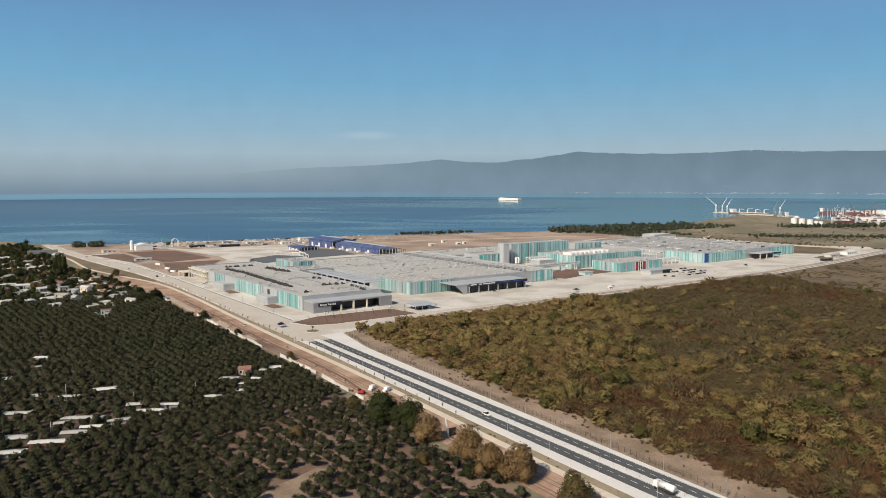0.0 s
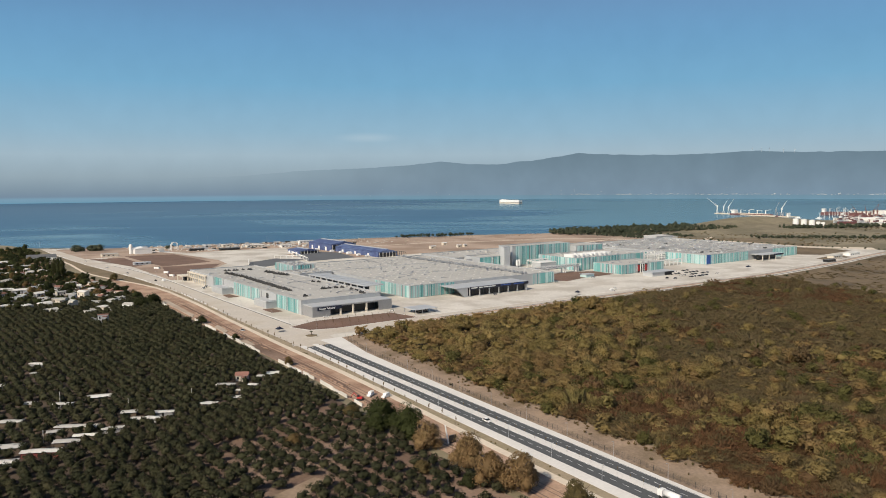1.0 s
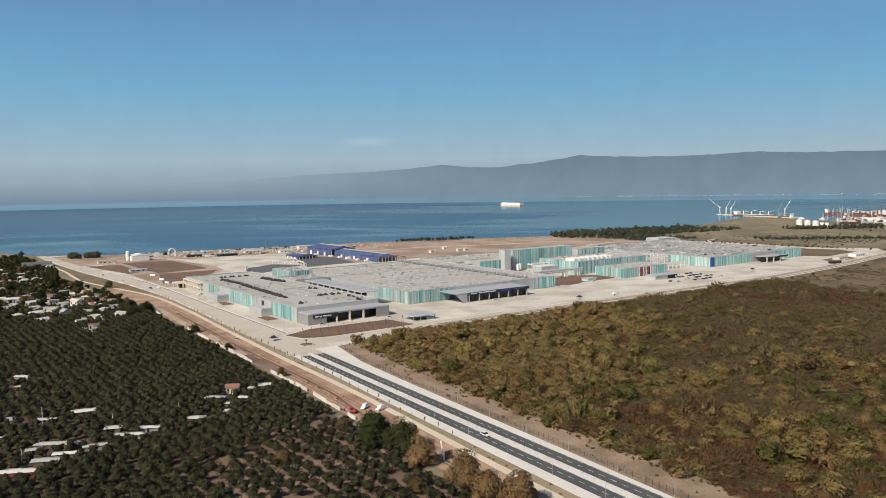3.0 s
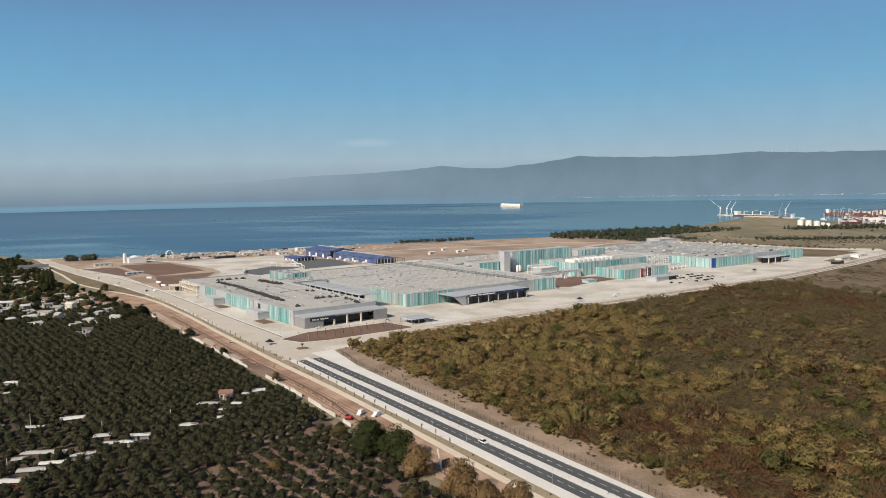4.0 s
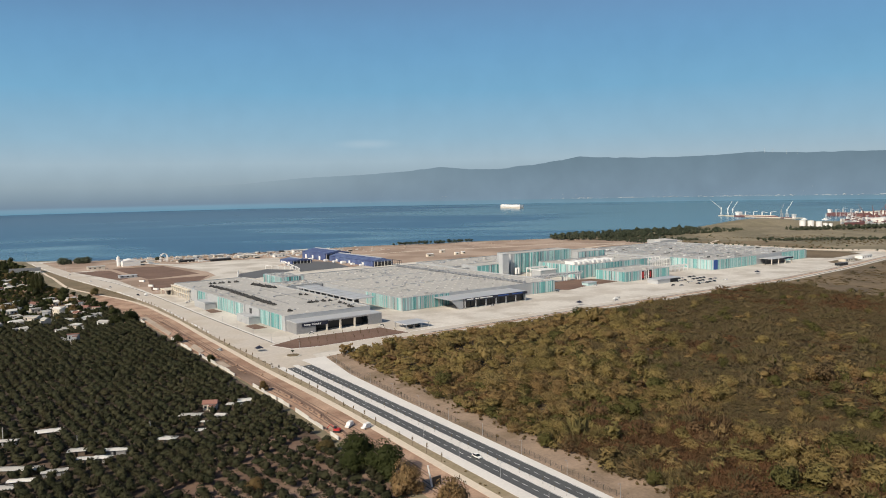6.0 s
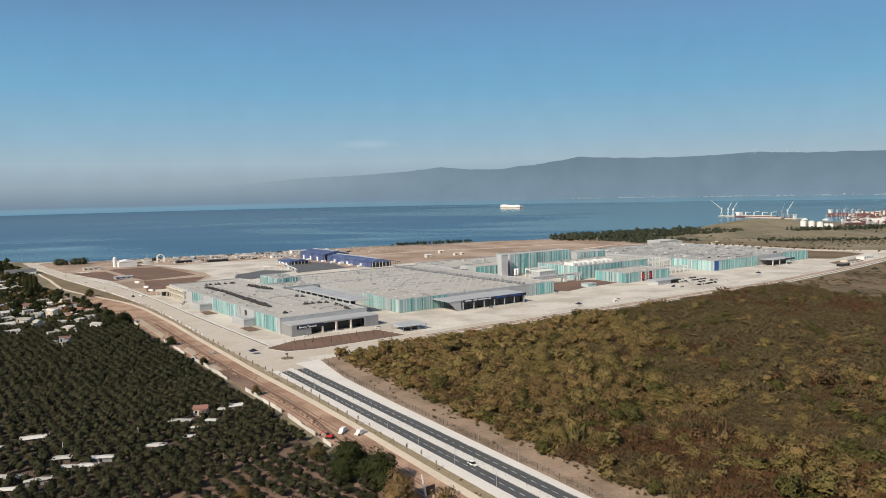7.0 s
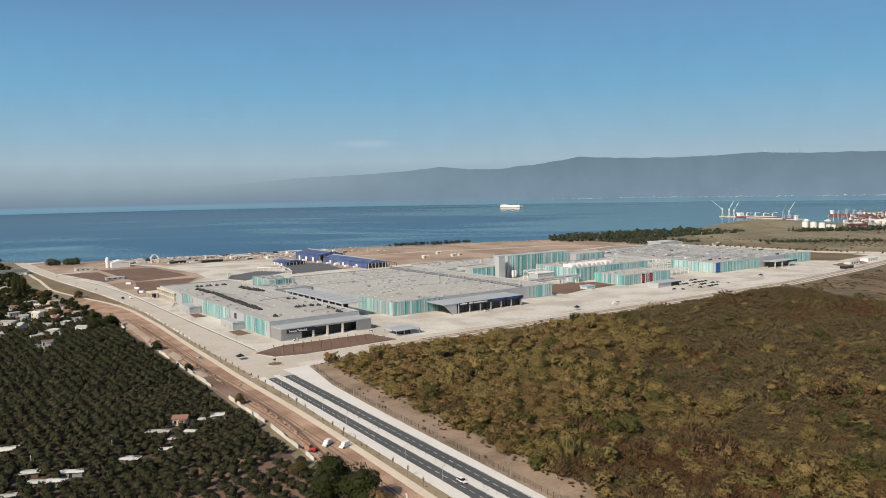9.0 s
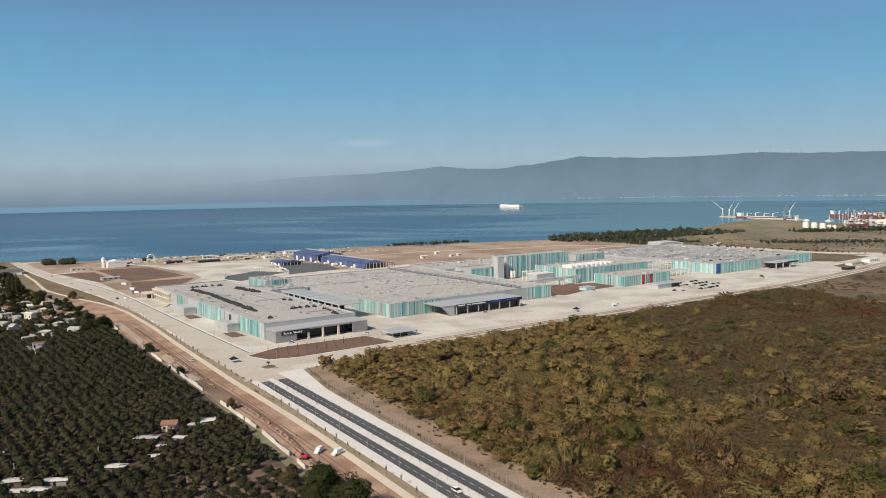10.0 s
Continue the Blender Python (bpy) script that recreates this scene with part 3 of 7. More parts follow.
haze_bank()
# distance haze is painted into the hill colour; the lowest stops copy far water
M_HILL = haze_material("painted_haze_hills", [(0.0, (0.165, 0.29, 0.38)), (0.085, (0.17, 0.28, 0.36)), (0.1, (0.195, 0.28, 0.36)), (0.4, (0.188, 0.268, 0.338)), (1.0, (0.160, 0.235, 0.292))], -2, 270, 0.055)
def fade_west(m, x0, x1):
    """Mixes the hills to clear towards the west, in place of thicker haze."""
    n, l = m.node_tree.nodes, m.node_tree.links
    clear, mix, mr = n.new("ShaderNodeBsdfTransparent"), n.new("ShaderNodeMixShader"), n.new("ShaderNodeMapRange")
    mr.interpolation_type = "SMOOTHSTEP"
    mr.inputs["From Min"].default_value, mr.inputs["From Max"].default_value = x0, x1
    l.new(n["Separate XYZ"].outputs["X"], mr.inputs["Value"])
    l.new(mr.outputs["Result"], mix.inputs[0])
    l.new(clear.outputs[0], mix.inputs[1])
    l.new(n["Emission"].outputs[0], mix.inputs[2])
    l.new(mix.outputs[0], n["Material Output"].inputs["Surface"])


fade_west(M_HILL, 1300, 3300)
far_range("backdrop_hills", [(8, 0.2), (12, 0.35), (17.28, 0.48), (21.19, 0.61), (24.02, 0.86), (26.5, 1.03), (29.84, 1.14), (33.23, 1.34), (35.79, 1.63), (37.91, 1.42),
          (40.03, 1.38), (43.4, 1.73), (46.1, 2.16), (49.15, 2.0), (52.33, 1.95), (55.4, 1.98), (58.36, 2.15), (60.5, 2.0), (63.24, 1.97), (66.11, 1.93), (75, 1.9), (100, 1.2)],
          4740, M_HILL, "glowing hills across the bay with blue-grey haze painted in", 0.05)

# ---- roads and plots ----
CENTRE = [(0, 192.0), (182, 201.5), (430, 214.0)]
K_EDGE = [(0, 177), (150, 185.5), (217, 190), (330, 197), (380, 200.8), (430, 203), (509, 205.5), (577, 209), (640, 212.5), (705, 215.5), (750, 216), (800, 214.5), (850, 212.5), (920, 207.5), (1035, 198), (1141, 193), (1250, 190), (1345, 190)]
COAST_R = [(430, 232), (460, 236), (478, 234), (497, 229.5), (640, 231), (710, 232.5), (797, 234), (866, 233.5), (897, 232), (947, 229), (1000, 222.5), (1120, 212), (1240, 206.5), (1345, 203)]
LANE_L = [(0, 183.5), (175, 192.6), (350, 202.8), (430, 207)]
WALL = [(0, 154), (220, 166), (298, 171), (354, 175), (423, 177), (558, 181), (638, 184), (760, 187)]
PATH_L = [(0, 168), (170, 177.5), (220, 180.8), (325, 188.6), (360, 190.4), (440, 193), (493, 196), (552, 199), (636, 204.5), (723, 207), (765, 205), (799, 200.5), (861, 188), (905, 180.5), (943, 176), (1000, 178), (1056, 180.5), (1102, 180), (1188, 183)]
FOREST_L = [(0, 216), (122, 224), (166, 227), (200, 229), (262, 231), (317, 237), (378, 242), (446, 249)]
SHOULDER_R = [(0, 201), (134, 209), (220, 215.5), (287, 220), (337, 223.5), (390, 228), (425, 235), (440, 238)]


def shift(line, d):
    return [(y, x + d) for y, x in line]


slab("pavement", [(200, 432), (247, 440), (300, 446), (760, 443), (886, 453), (961, 461), (1042, 473), (1160, 487), (1160, 540), (1110, 560), (1100, 800), (860, 860), (860, 900), (470, 905), (430, 1050), (350, 1130),
                  (300, 1240), (236, 1330), (203, 1330), (207, 1240), (212, 1120), (223, 1000), (229, 947), (233, 866), (226, 497)], -0.3, 0.06, M_CONC, "pale dusty concrete yard of the factory site", "pavement")
band("coast_road", K_EDGE, COAST_R, 425, 1345, -0.3, 0.10, M_ROADPALE, "wide pale unfinished concrete road", "road")
band("road_gutter", COAST_R, shift(COAST_R, 0.9), 500, 1000, -0.3, 0.14, M_ASPHALT_OLD, "dark gutter along the pale road", "gutter")
band("gutter_kerb", shift(COAST_R, 0.92), shift(COAST_R, 2.6), 500, 1000, -0.3, 0.22, M_SHOULDER, "white kerb along the pale road", "kerb")
band("shoulder_left", K_EDGE, LANE_L, 0, 430, -0.3, 0.12, M_SHOULDER, "white gravel shoulder beside the highway", "road shoulder")
band("median", shift(CENTRE, -1.8), shift(CENTRE, 1.8), 0, 430, -0.3, 0.16, M_SHOULDER, "pale raised central strip of the highway", "median")
band("shoulder_right", shift(CENTRE, 8.3), SHOULDER_R, 0, 440, -0.3, 0.12, M_SHOULDER, "white gravel shoulder beside the highway", "road shoulder")
band("road_left", LANE_L, shift(CENTRE, -1.8), 0, 428, -0.3, 0.08, M_ASPHALT, "fresh black asphalt carriageway with white dashes", "road")
band("road_right", shift(CENTRE, 1.8), shift(CENTRE, 8.3), 0, 428, -0.3, 0.08, M_ASPHALT, "fresh black asphalt carriageway with white dashes", "road")
band("verge", shift(PATH_L, 5), K_EDGE, 0, 780, -0.3, 0.05, M_VERGE, "strip of dry grass beside the road", "verge")
band("footpath", shift(PATH_L, 1.6), shift(PATH_L, 5), 0, 1188, -0.3, 0.14, M_PATH, "pale concrete footpath", "path")
band("dirt_track", WALL, shift(PATH_L, 1.6), 0, 900, -0.3, 0.04, M_DIRT, "rutted brown dirt track", "track")
band("verge_right", SHOULDER_R, shift(FOREST_L, 5), 0, 446, -0.3, 0.05, M_STRIP, "bare brown earth strip along the fence", "verge")
band("wedge_verge", shift(PATH_L, 5.2), shift(K_EDGE, -0.2), 782, 1150, -0.3, 0.07, M_DRY, "dry grass wedge between path and road", "verge")
slab("front_road", [(232, 449), (246, 453), (290, 453), (760, 446), (886, 456), (961, 464), (1042, 476), (1160, 490), (1160, 502), (1042, 489), (961, 478), (886, 470), (760, 461), (320, 471), (262, 467), (246, 471), (236, 480), (229, 470)], -0.3, 0.11, M_ROADPALE, "pale concrete road along the factory front", "road")


def front_y(x):
    return float(np.interp(x, [300, 760, 886, 961, 1042, 1160], [446, 443, 453, 461, 473, 487]))


def front_ribbon(name, x0, x1, lo, hi, top, mat, label, category):
    """A narrow strip that follows the road along the factory front, lo to hi metres behind its near edge."""
    b = Build()
    xs = [x0] + [x for x in (760, 886, 961, 1042) if x0 < x < x1] + [x1]
    for xa, xb in zip(xs, xs[1:]):
        b.prism([(xa, front_y(xa) + lo), (xb, front_y(xb) + lo), (xb, front_y(xb) + hi), (xa, front_y(xa) + hi)], -0.1, top)
    return thing(name, label, category, me=b.mesh(name, mat), kind="structure")


front_ribbon("road_kerb", 300, 1160, 0.6, 2.0, 0.2, M_SHOULDER, "white kerb of the front road", "kerb")
front_ribbon("road_drain", 300, 1160, 2.8, 4.6, 0.125, M_ASPHALT_OLD, "dark drain channel along the road", "drain")
front_ribbon("road_verge", 300, 1160, 9.0, 12.4, 0.16, M_DIRT, "brown earth strip beside the road", "verge")
front_ribbon("yard_drain", 330, 1150, 14.0, 15.6, 0.125, M_ASPHALT_OLD, "dark drain channel across the pale yard", "drain")
front_ribbon("yard_verge", 322, 1150, 24.4, 25.6, 0.13, M_ROADPALE, "faint seam in the pale yard", "drain")
front_ribbon("yard_kerb", 322, 1150, 25.8, 26.9, 0.22, M_SHOULDER, "white kerb between road and yard", "kerb")
slab("shore_yard", [(300, 1240), (350, 1130), (430, 1050), (470, 905), (560, 900), (640, 1190), (330, 1215)], -0.3, 0.055, M_TAN, "bare tan ground near the shore", "ground")
slab("bed_left", [(241, 654), (251, 654), (250, 674), (243, 674)], -0.3, 0.2, M_DARKSOIL, "small brown planting bed beside the hall", "planting bed")
slab("bed_front", [(240, 556), (250, 557), (249, 576), (240, 575)], -0.3, 0.2, M_DARKSOIL, "small brown planting bed beside the hall", "planting bed")
slab("dirt_yard", [(238, 815), (253, 808), (300, 880), (345, 940), (352, 990), (338, 1120), (300, 1240), (262, 1200), (262, 1130), (240, 1120), (239, 960)], -0.3, 0.09, M_TAN, "tan trodden earth between the plots", "ground")
slab("shore_earth", [(213, 1118), (262, 1132), (262, 1200), (300, 1242), (255, 1306), (207, 1312), (208, 1240)], -0.3, 0.085, M_TAN, "bare tan earth by the shore road", "ground")
slab("plot_kerb", [(225, 493), (231, 473), (249, 468.3), (320, 469.3), (315, 501), (250, 504)], -0.3, 0.16, M_SHOULDER, "pale kerb round the planting bed", "kerb")
slab("orchard_soil", [(166, 300), (160, 200), (154, 20), (72, 60), (72, 180), (80, 262), (104, 300), (150, 325)], -0.3, 0.035, M_SOIL, "reddish brown soil between olive rows", "soil")
slab("plot_front", [(226, 492), (232, 474), (250, 469), (319, 470), (314, 500), (250, 503)], -0.3, 0.2, M_DARKSOIL, "brown planting bed with young saplings", "planting bed")
slab("field_far", [(266, 1129), (331, 1113), (337, 976), (270, 957)], -0.3, 0.12, M_DARKSOIL, "dark brown ploughed plot", "field")
slab("field_near", [(268, 951), (339, 945), (300, 880), (243, 841)], -0.3, 0.12, M_DARKSOIL, "dark brown ploughed plot", "field")
slab("field_road", [(217, 1114), (259, 1103), (258, 990), (240, 975)], -0.3, 0.12, M_DARKSOIL, "dark brown ploughed plot", "field")
slab("field_tan", [(560, 900), (640, 1215), (850, 1160), (1060, 1090), (1110, 860), (1085, 815), (870, 880), (787, 890)], -0.3, 0.12, M_TAN, "wide bare tan field behind the factory", "field")
slab("field_behind", [(1010, 900), (1085, 870), (1300, 900), (1180, 600), (1120, 600), (1110, 760)], -0.3, 0.09, M_DRY, "dry brown field", "field")
slab("road_far", [(1104, 800), (1150, 800), (1140, 620), (1190, 540), (1160, 520), (1112, 620)], -0.3, 0.13, M_PATH, "pale service road", "road")
slab("field_right", [(741, 441), (768, 442), (886, 452), (961, 460), (1042, 472), (1160, 486), (1400, 300), (1100, 60), (880, 60), (700, 300), (704, 338), (715, 369), (740, 412)], -0.3, 0.03, M_RUSSET, "dry russet field", "field")
slab("field_end", [(1118, 618), (1118, 536), (1025, 529), (1005, 552), (1006, 640)], -0.3, 0.14, M_RUSSET, "dry brown plot beside the wide hall", "field")
slab("field_strip", [(971, 510), (1051, 518), (1021, 491), (956, 489)], -0.3, 0.14, M_RUSSET, "dry brown plot in the pale yard", "field")
slab("pale_yard", [(345, 1120), (420, 1126), (502, 1109), (476, 1025), (430, 976), (371, 953), (354, 990)], -0.3, 0.13, M_CONC, "wide pale bare yard near the shore", "yard")
slab("grove_soil", [(166, 300), (172, 360), (176, 440), (180, 560), (183, 690), (150, 1150), (60, 1150), (-30, 700), (-40, 300), (10, 100), (154, 20), (160, 200)], -0.3, 0.02, M_GROVE, "brown soil under the olive trees with shade put into its colour", "soil")
slab("wood_floor", [(218, 40), (231, 122), (236, 200), (239, 262), (244, 317), (250, 378), (257, 436), (640, 440), (738, 438), (736, 412), (712, 369), (700, 338), (697, 303), (860, 90), (860, 20)], -0.3, 0.045, M_LITTER, "brown leaf litter under the wood", "soil")
slab("village_earth", [(172, 640), (182, 690), (194, 760), (190, 800), (178, 850), (168, 900), (160, 960), (164, 1040), (168, 1110), (140, 1120), (120, 960), (140, 850), (150, 720)], -0.3, 0.03, M_DIRT, "trodden brown earth between houses", "soil")
slab("clearing", [(78, 218), (88, 226), (102, 229), (116, 234), (119, 228), (108, 222), (98, 212), (84, 205)], -0.3, 0.05, M_STRIP, "bare brown clearing among olive trees", "soil")
slab("beach", [(250, 1290), (371, 1262), (527, 1236), (718, 1212), (827, 1172), (830, 1150), (640, 1180), (500, 1180), (330, 1150), (310, 1200)], -0.3, 0.05, M_TAN, "tan strip of bare shore", "shore")
DARK_WEST = [(360, 905), (374, 935), (420, 962), (446, 925), (395, 889), (368, 872)]
DARK_EAST = [(466, 1006), (514, 1015), (529, 984), (513, 906), (439, 899)]


def track(name, pts, width, mat, label, z=0.17):
    """A narrow made track along a line of points."""
    b = Build()
    for (xa, ya), (xb, yb) in zip(pts, pts[1:]):
        d = Vector((xb - xa, yb - ya)).normalized()
        n = Vector((-d.y, d.x)) * width / 2
        b.prism([(xa + n.x, ya + n.y), (xa - n.x, ya - n.y), (xb - n.x, yb - n.y), (xb + n.x, yb + n.y)], -0.3, z)
        z += 0.005
    return thing(name, label, "track", me=b.mesh(name, mat), kind="structure")


track("field_track", [(575, 1060), (660, 1052), (745, 1052), (830, 1010), (966, 984), (1050, 900)], 5, M_PATH, "pale track across the tan field")
track("hill_track", [(1154, 804), (1230, 835), (1348, 907)], 6, M_PATH, "pale track up the grassy hill")
track("yard_track", [(590, 1180), (600, 1100), (575, 1000), (570, 910)], 6, M_PATH, "pale track beside the blue sheds")
track("edge_track", [(860, 870), (1010, 900), (1110, 850), (1140, 640)], 7, M_PATH, "pale track behind the halls")


# ---- factory ----
def facade(parent, p0, p1, z0, z1, mix, width=1.6, seed=1, proud=0.35):
    """Upright coloured panels side by side along a wall; p0 to p1 runs with the outside on its right."""
    r = np.random.default_rng(seed)
    a, b = Vector((*p0, 0)), Vector((*p1, 0))
    k = max(1, round((b - a).length / (width * 1.25)))
    w = (b - a).length / k
    u = (b - a).normalized()
    ang = math.degrees(math.atan2(u.y, u.x))
    kinds = {}
    rich = sum(c in "td" for c in mix) / len(mix)
    weights = np.array([0.20 + 0.42 * rich, 0.05 + 0.20 * rich, 0.24 - 0.1 * rich, 0.46 - 0.48 * rich, 0.025])
    for i in range(k):
        q = a + u * (w * i)
        wide = int(r.choice(5, p=weights / weights.sum()))
        slim = int(r.choice([2, 2, 3, 3, 0, 0]))
        for nm, m, x0, x1, out in (("panel", wide, 0.0, 0.68, proud * 0.6), ("fin", slim, 0.7, 0.95, proud)):
            if (nm, m) not in kinds:
                kinds[nm, m] = Build().box(w * x0, -out, 0, w * x1, 0, z1 - z0).mesh(nm, M_PANEL[m])
            part(nm, kinds[nm, m], parent, m=pose(q.x, q.y, z0, 0, 0, ang) @ pose(0, -float(r.uniform(0, 0.1)), 0))


MIX = "tsm"
MIX_PALE = "tsms"


def hall(name, label, x0, y0, x1, y1, h, roof=None, parapet=0.7):
    """A flat-roofed hall: walls with thickness, a roof inside a parapet and a plinth."""
    ob = thing(name, label, "factory hall", m=pose(x0, y0, 0))
    w, d = x1 - x0, y1 - y0
    b = Build()
    t = 0.4
    b.box(0, 0, 0, w, t, h).box(0, d - t, 0, w, d, h).box(0, t, 0, t, d - t, h).box(w - t, t, 0, w, d - t, h)
    part("wall", b.mesh("wall", M_CLAD), ob)
    part("roof", Build().box(t, t, h - parapet - 0.4, w - t, d - t, h - parapet).mesh("roof", roof or M_ROOF), ob)
    c = Build()
    e = 0.12
    c.box(-e, -e, h, w + e, t + e, h + 0.12).box(-e, d - t - e, h, w + e, d + e, h + 0.12).box(-e, t + e, h, t + e, d - t - e, h + 0.12).box(w - t - e, t + e, h, w + e, d - t - e, h + 0.12)
    part("parapet_cap", c.mesh("parapet_cap", M_CANOPY), ob)
    return ob


SKY_ME = Build().box(-1.0, -0.5, 0, 1.0, 0.5, 0.4, 0.15).mesh("skylight", M_SHEET)
VENT_ME = Build().box(-0.8, -0.8, 0, 0.8, 0.8, 1.1, 0.2).mesh("roof_vent", M_STEEL)
UNIT_ME = [Build().box(-s, -s * 0.6, 0, s, s * 0.6, 1.5 * hh, 0.2).box(-s * 0.8, -s * 0.9, 0.3, s * 0.2, -s * 0.6, 0.9).mesh("roof_unit", mt)
           for s, hh, mt in ((1.7, 0.8, M_STEEL), (2.4, 0.9, M_CLAD), (1.6, 0.9, M_CLAD), (2.5, 1.1, M_ROOF))]


def roof_things(ob, w, d, z, nx, ny, seed, vents=20, units=0, margin=5, size=1.0):
    r = np.random.default_rng(seed)
    for i in range(nx):
        for j in range(ny):
            part("skylight", SKY_ME, ob, m=pose(margin + (i + 0.5) * (w - 2 * margin) / nx + r.uniform(-0.4, 0.4), margin + (j + 0.5) * (d - 2 * margin) / ny, z))
    for _ in range(vents):
        part("roof_vent", VENT_ME, ob, m=pose(r.uniform(margin, w - margin), r.uniform(margin, d - margin), z))
    for _ in range(units):
        part("roof_unit", UNIT_ME[r.integers(0, 4)], ob, m=pose(r.uniform(margin, w - margin), r.uniform(margin, d - margin), z, 0, 0, float(r.choice([0, 90]))) @ Matrix.Scale(size * r.uniform(0.7, 1.1), 4))


def duct_row(ob, pts, z, seed, width=2.2, gap=0.35):
    """Dark ducts and fans in a broken row on a roof."""
    r = np.random.default_rng(seed)
    for (xa, ya), (xb, yb) in zip(pts, pts[1:]):
        n = max(1, int(math.hypot(xb - xa, yb - ya) / 3.4))
        for i in range(n):
            if r.random() < gap:
                continue
            f = (i + r.uniform(0.1, 0.9)) / n
            b = Build()
            s = r.uniform(1.2, 2.2)
            b.box(-s, -0.6, 0.3, s, 0.6, 1.4, 0.2).box(-0.5, -width * 0.8, 0.2, 0.5, width * 0.8, 1.0, 0.1).tube((s * 0.4, 0, 1.3), (s * 0.4, 0, 1.9), 0.5, 0.5)
            part("duct", b.mesh("duct", M_DUCT), ob, m=pose(xa + (xb - xa) * f + r.uniform(-1, 1), ya + (yb - ya) * f, z, 0, 0, float(r.uniform(-25, 25)) + 90))


# hall with the front entrance canopy
A = hall("energy_hall", "long grey hall with turquoise panel strips and a flat roof", 254, 533, 325, 800, 11.3)
for s, (ya, yb) in enumerate(((725, 703), (675, 613), (578, 538))):
    facade(A, (-0.02, ya - 533), (-0.02, yb - 533), 0.4, 11.0, "tttm" if s != 1 else "ttmm", 1.3, 20 + s)
for ya, yb, out in ((725.3, 743, 1.2), (700, 702.7, 0.8), (612.6, 609, 0.8), (594, 579, 0.5)):
    part("wall_pier", Build().box(-out, min(ya, yb) - 533, 0, -0.01, max(ya, yb) - 533, 11.2).mesh("wall_pier", M_CLAD), A)
# flat dark plate on the wall, painted shade of a recess that isn't cut
part("dark_recess", Build().box(-0.12, 595 - 533, 0.3, -0.01, 600 - 533, 9.5).mesh("dark_recess", M_DARK), A)
for i in range(9):
    part("frame_column", Build().box(-3.2, 211.5 + i * 6.6, 0, -2.2, 212.5 + i * 6.6, 9.2).mesh("frame_column", M_CREAM), A, "bare cream concrete column")
for z in (4.6, 9.2):
    part("frame_beam", Build().box(-3.4, 211, z, -2.0, 265.8, z + 0.9).mesh("frame_beam", M_CREAM), A, "bare cream concrete beam")
part("frame_slab", Build().box(-2.0, 211, 9.6, -0.02, 265.8, 10.0).mesh("frame_slab", M_CREAM), A)
roof_things(A, 71, 267, 10.6, 5, 17, 4, 14)
def on_roof(*pts):
    return [(x - 254, y - 533) for x, y in pts]


duct_row(A, on_roof((273.6, 750), (275.5, 705), (272.3, 642), (270.5, 591)), 10.6, 5, gap=0.0)
duct_row(A, on_roof((275.2, 748), (277.0, 705), (274.0, 642), (272.2, 591)), 10.6, 10, gap=0.2)
duct_row(A, on_roof((312.6, 737), (314.2, 714), (316.3, 692)), 10.6, 6, gap=0.0)
duct_row(A, on_roof((309.6, 735), (311.2, 712), (313.3, 694)), 10.6, 12, gap=0.0)
duct_row(A, on_roof((295.6, 584), (307.2, 584), (316.8, 580)), 10.6, 7, gap=0.0)
duct_row(A, on_roof((263.2, 553.6), (271, 554.6)), 10.6, 8, gap=0.0)
duct_row(A, on_roof((311, 632), (317.7, 626)), 10.6, 9, gap=0.0)
duct_row(A, on_roof((318.4, 572), (311.4, 537)), 10.6, 11, gap=0.35)
duct_row(A, on_roof((278, 768), (312, 763)), 10.6, 13, gap=0.5)
for xa, ya, xb, yb in ((262, 760, 262, 560), (283, 748, 283, 590), (292, 640, 320, 640), (300, 560, 320, 560), (266, 690, 290, 690), (304, 700, 304, 600)):
    part("roof_pipe", Build().tube((xa - 254, ya - 533, 11.0), (xb - 254, yb - 533, 11.0), 0.2, 0.2, 5).mesh("roof_pipe", M_STEEL), A)
ra = np.random.default_rng(44)
for i in range(46):
    x, y = (ra.uniform(50, 69), ra.uniform(8, 78)) if i < 26 else (ra.uniform(3, 14), ra.uniform(60, 250))
    part("roof_unit", UNIT_ME[ra.integers(0, 4)], A, m=pose(x, y, 10.6, 0, 0, float(ra.uniform(0, 90))) @ Matrix.Scale(ra.uniform(0.35, 0.75), 4))


def entrance(parent, x0, x1, y0, y1, h, bays, deep=7.0):
    """A projecting entrance block: roof, fascia, side walls, piers and dark glazed bays."""
    w = x1 - x0
    part("entrance_roof", Build().box(x0, y0, h - 0.5, x1, y1, h).mesh("entrance_roof", M_CANOPY), parent)
    part("fascia", Build().box(x0, y0, h - 1.4, x1, y0 + 0.5, h - 0.504).mesh("fascia", M_CLADSHADE), parent)
    first, last = bays[0], bays[-1]
    for xa, xb, xc, xd in ((x0, x0 + 0.5, x0, first), (x1 - 0.5, x1, last, x1)):
        b = Build().box(xa, y0 + 0.5, 0, xb, y1, h - 0.504).box(xc, y0 + 0.02, 0, xd, y0 + 0.5, h - 1.404)
        part("entrance_wall", b.mesh("entrance_wall", M_CLADSHADE), parent)
    for x in bays[1:-1]:
        part("pier", Build().box(x - 0.6, y0 + 0.1, 0, x + 0.6, y0 + 1.3, h - 1.404).mesh("pier", M_CREAM), parent)
    for xa, xb in zip(bays, bays[1:]):
        part("glazing", Build().box(xa, y0 + deep, 0.1, xb, y0 + deep + 0.2, h - 0.6).mesh("glazing", M_DARK), parent)


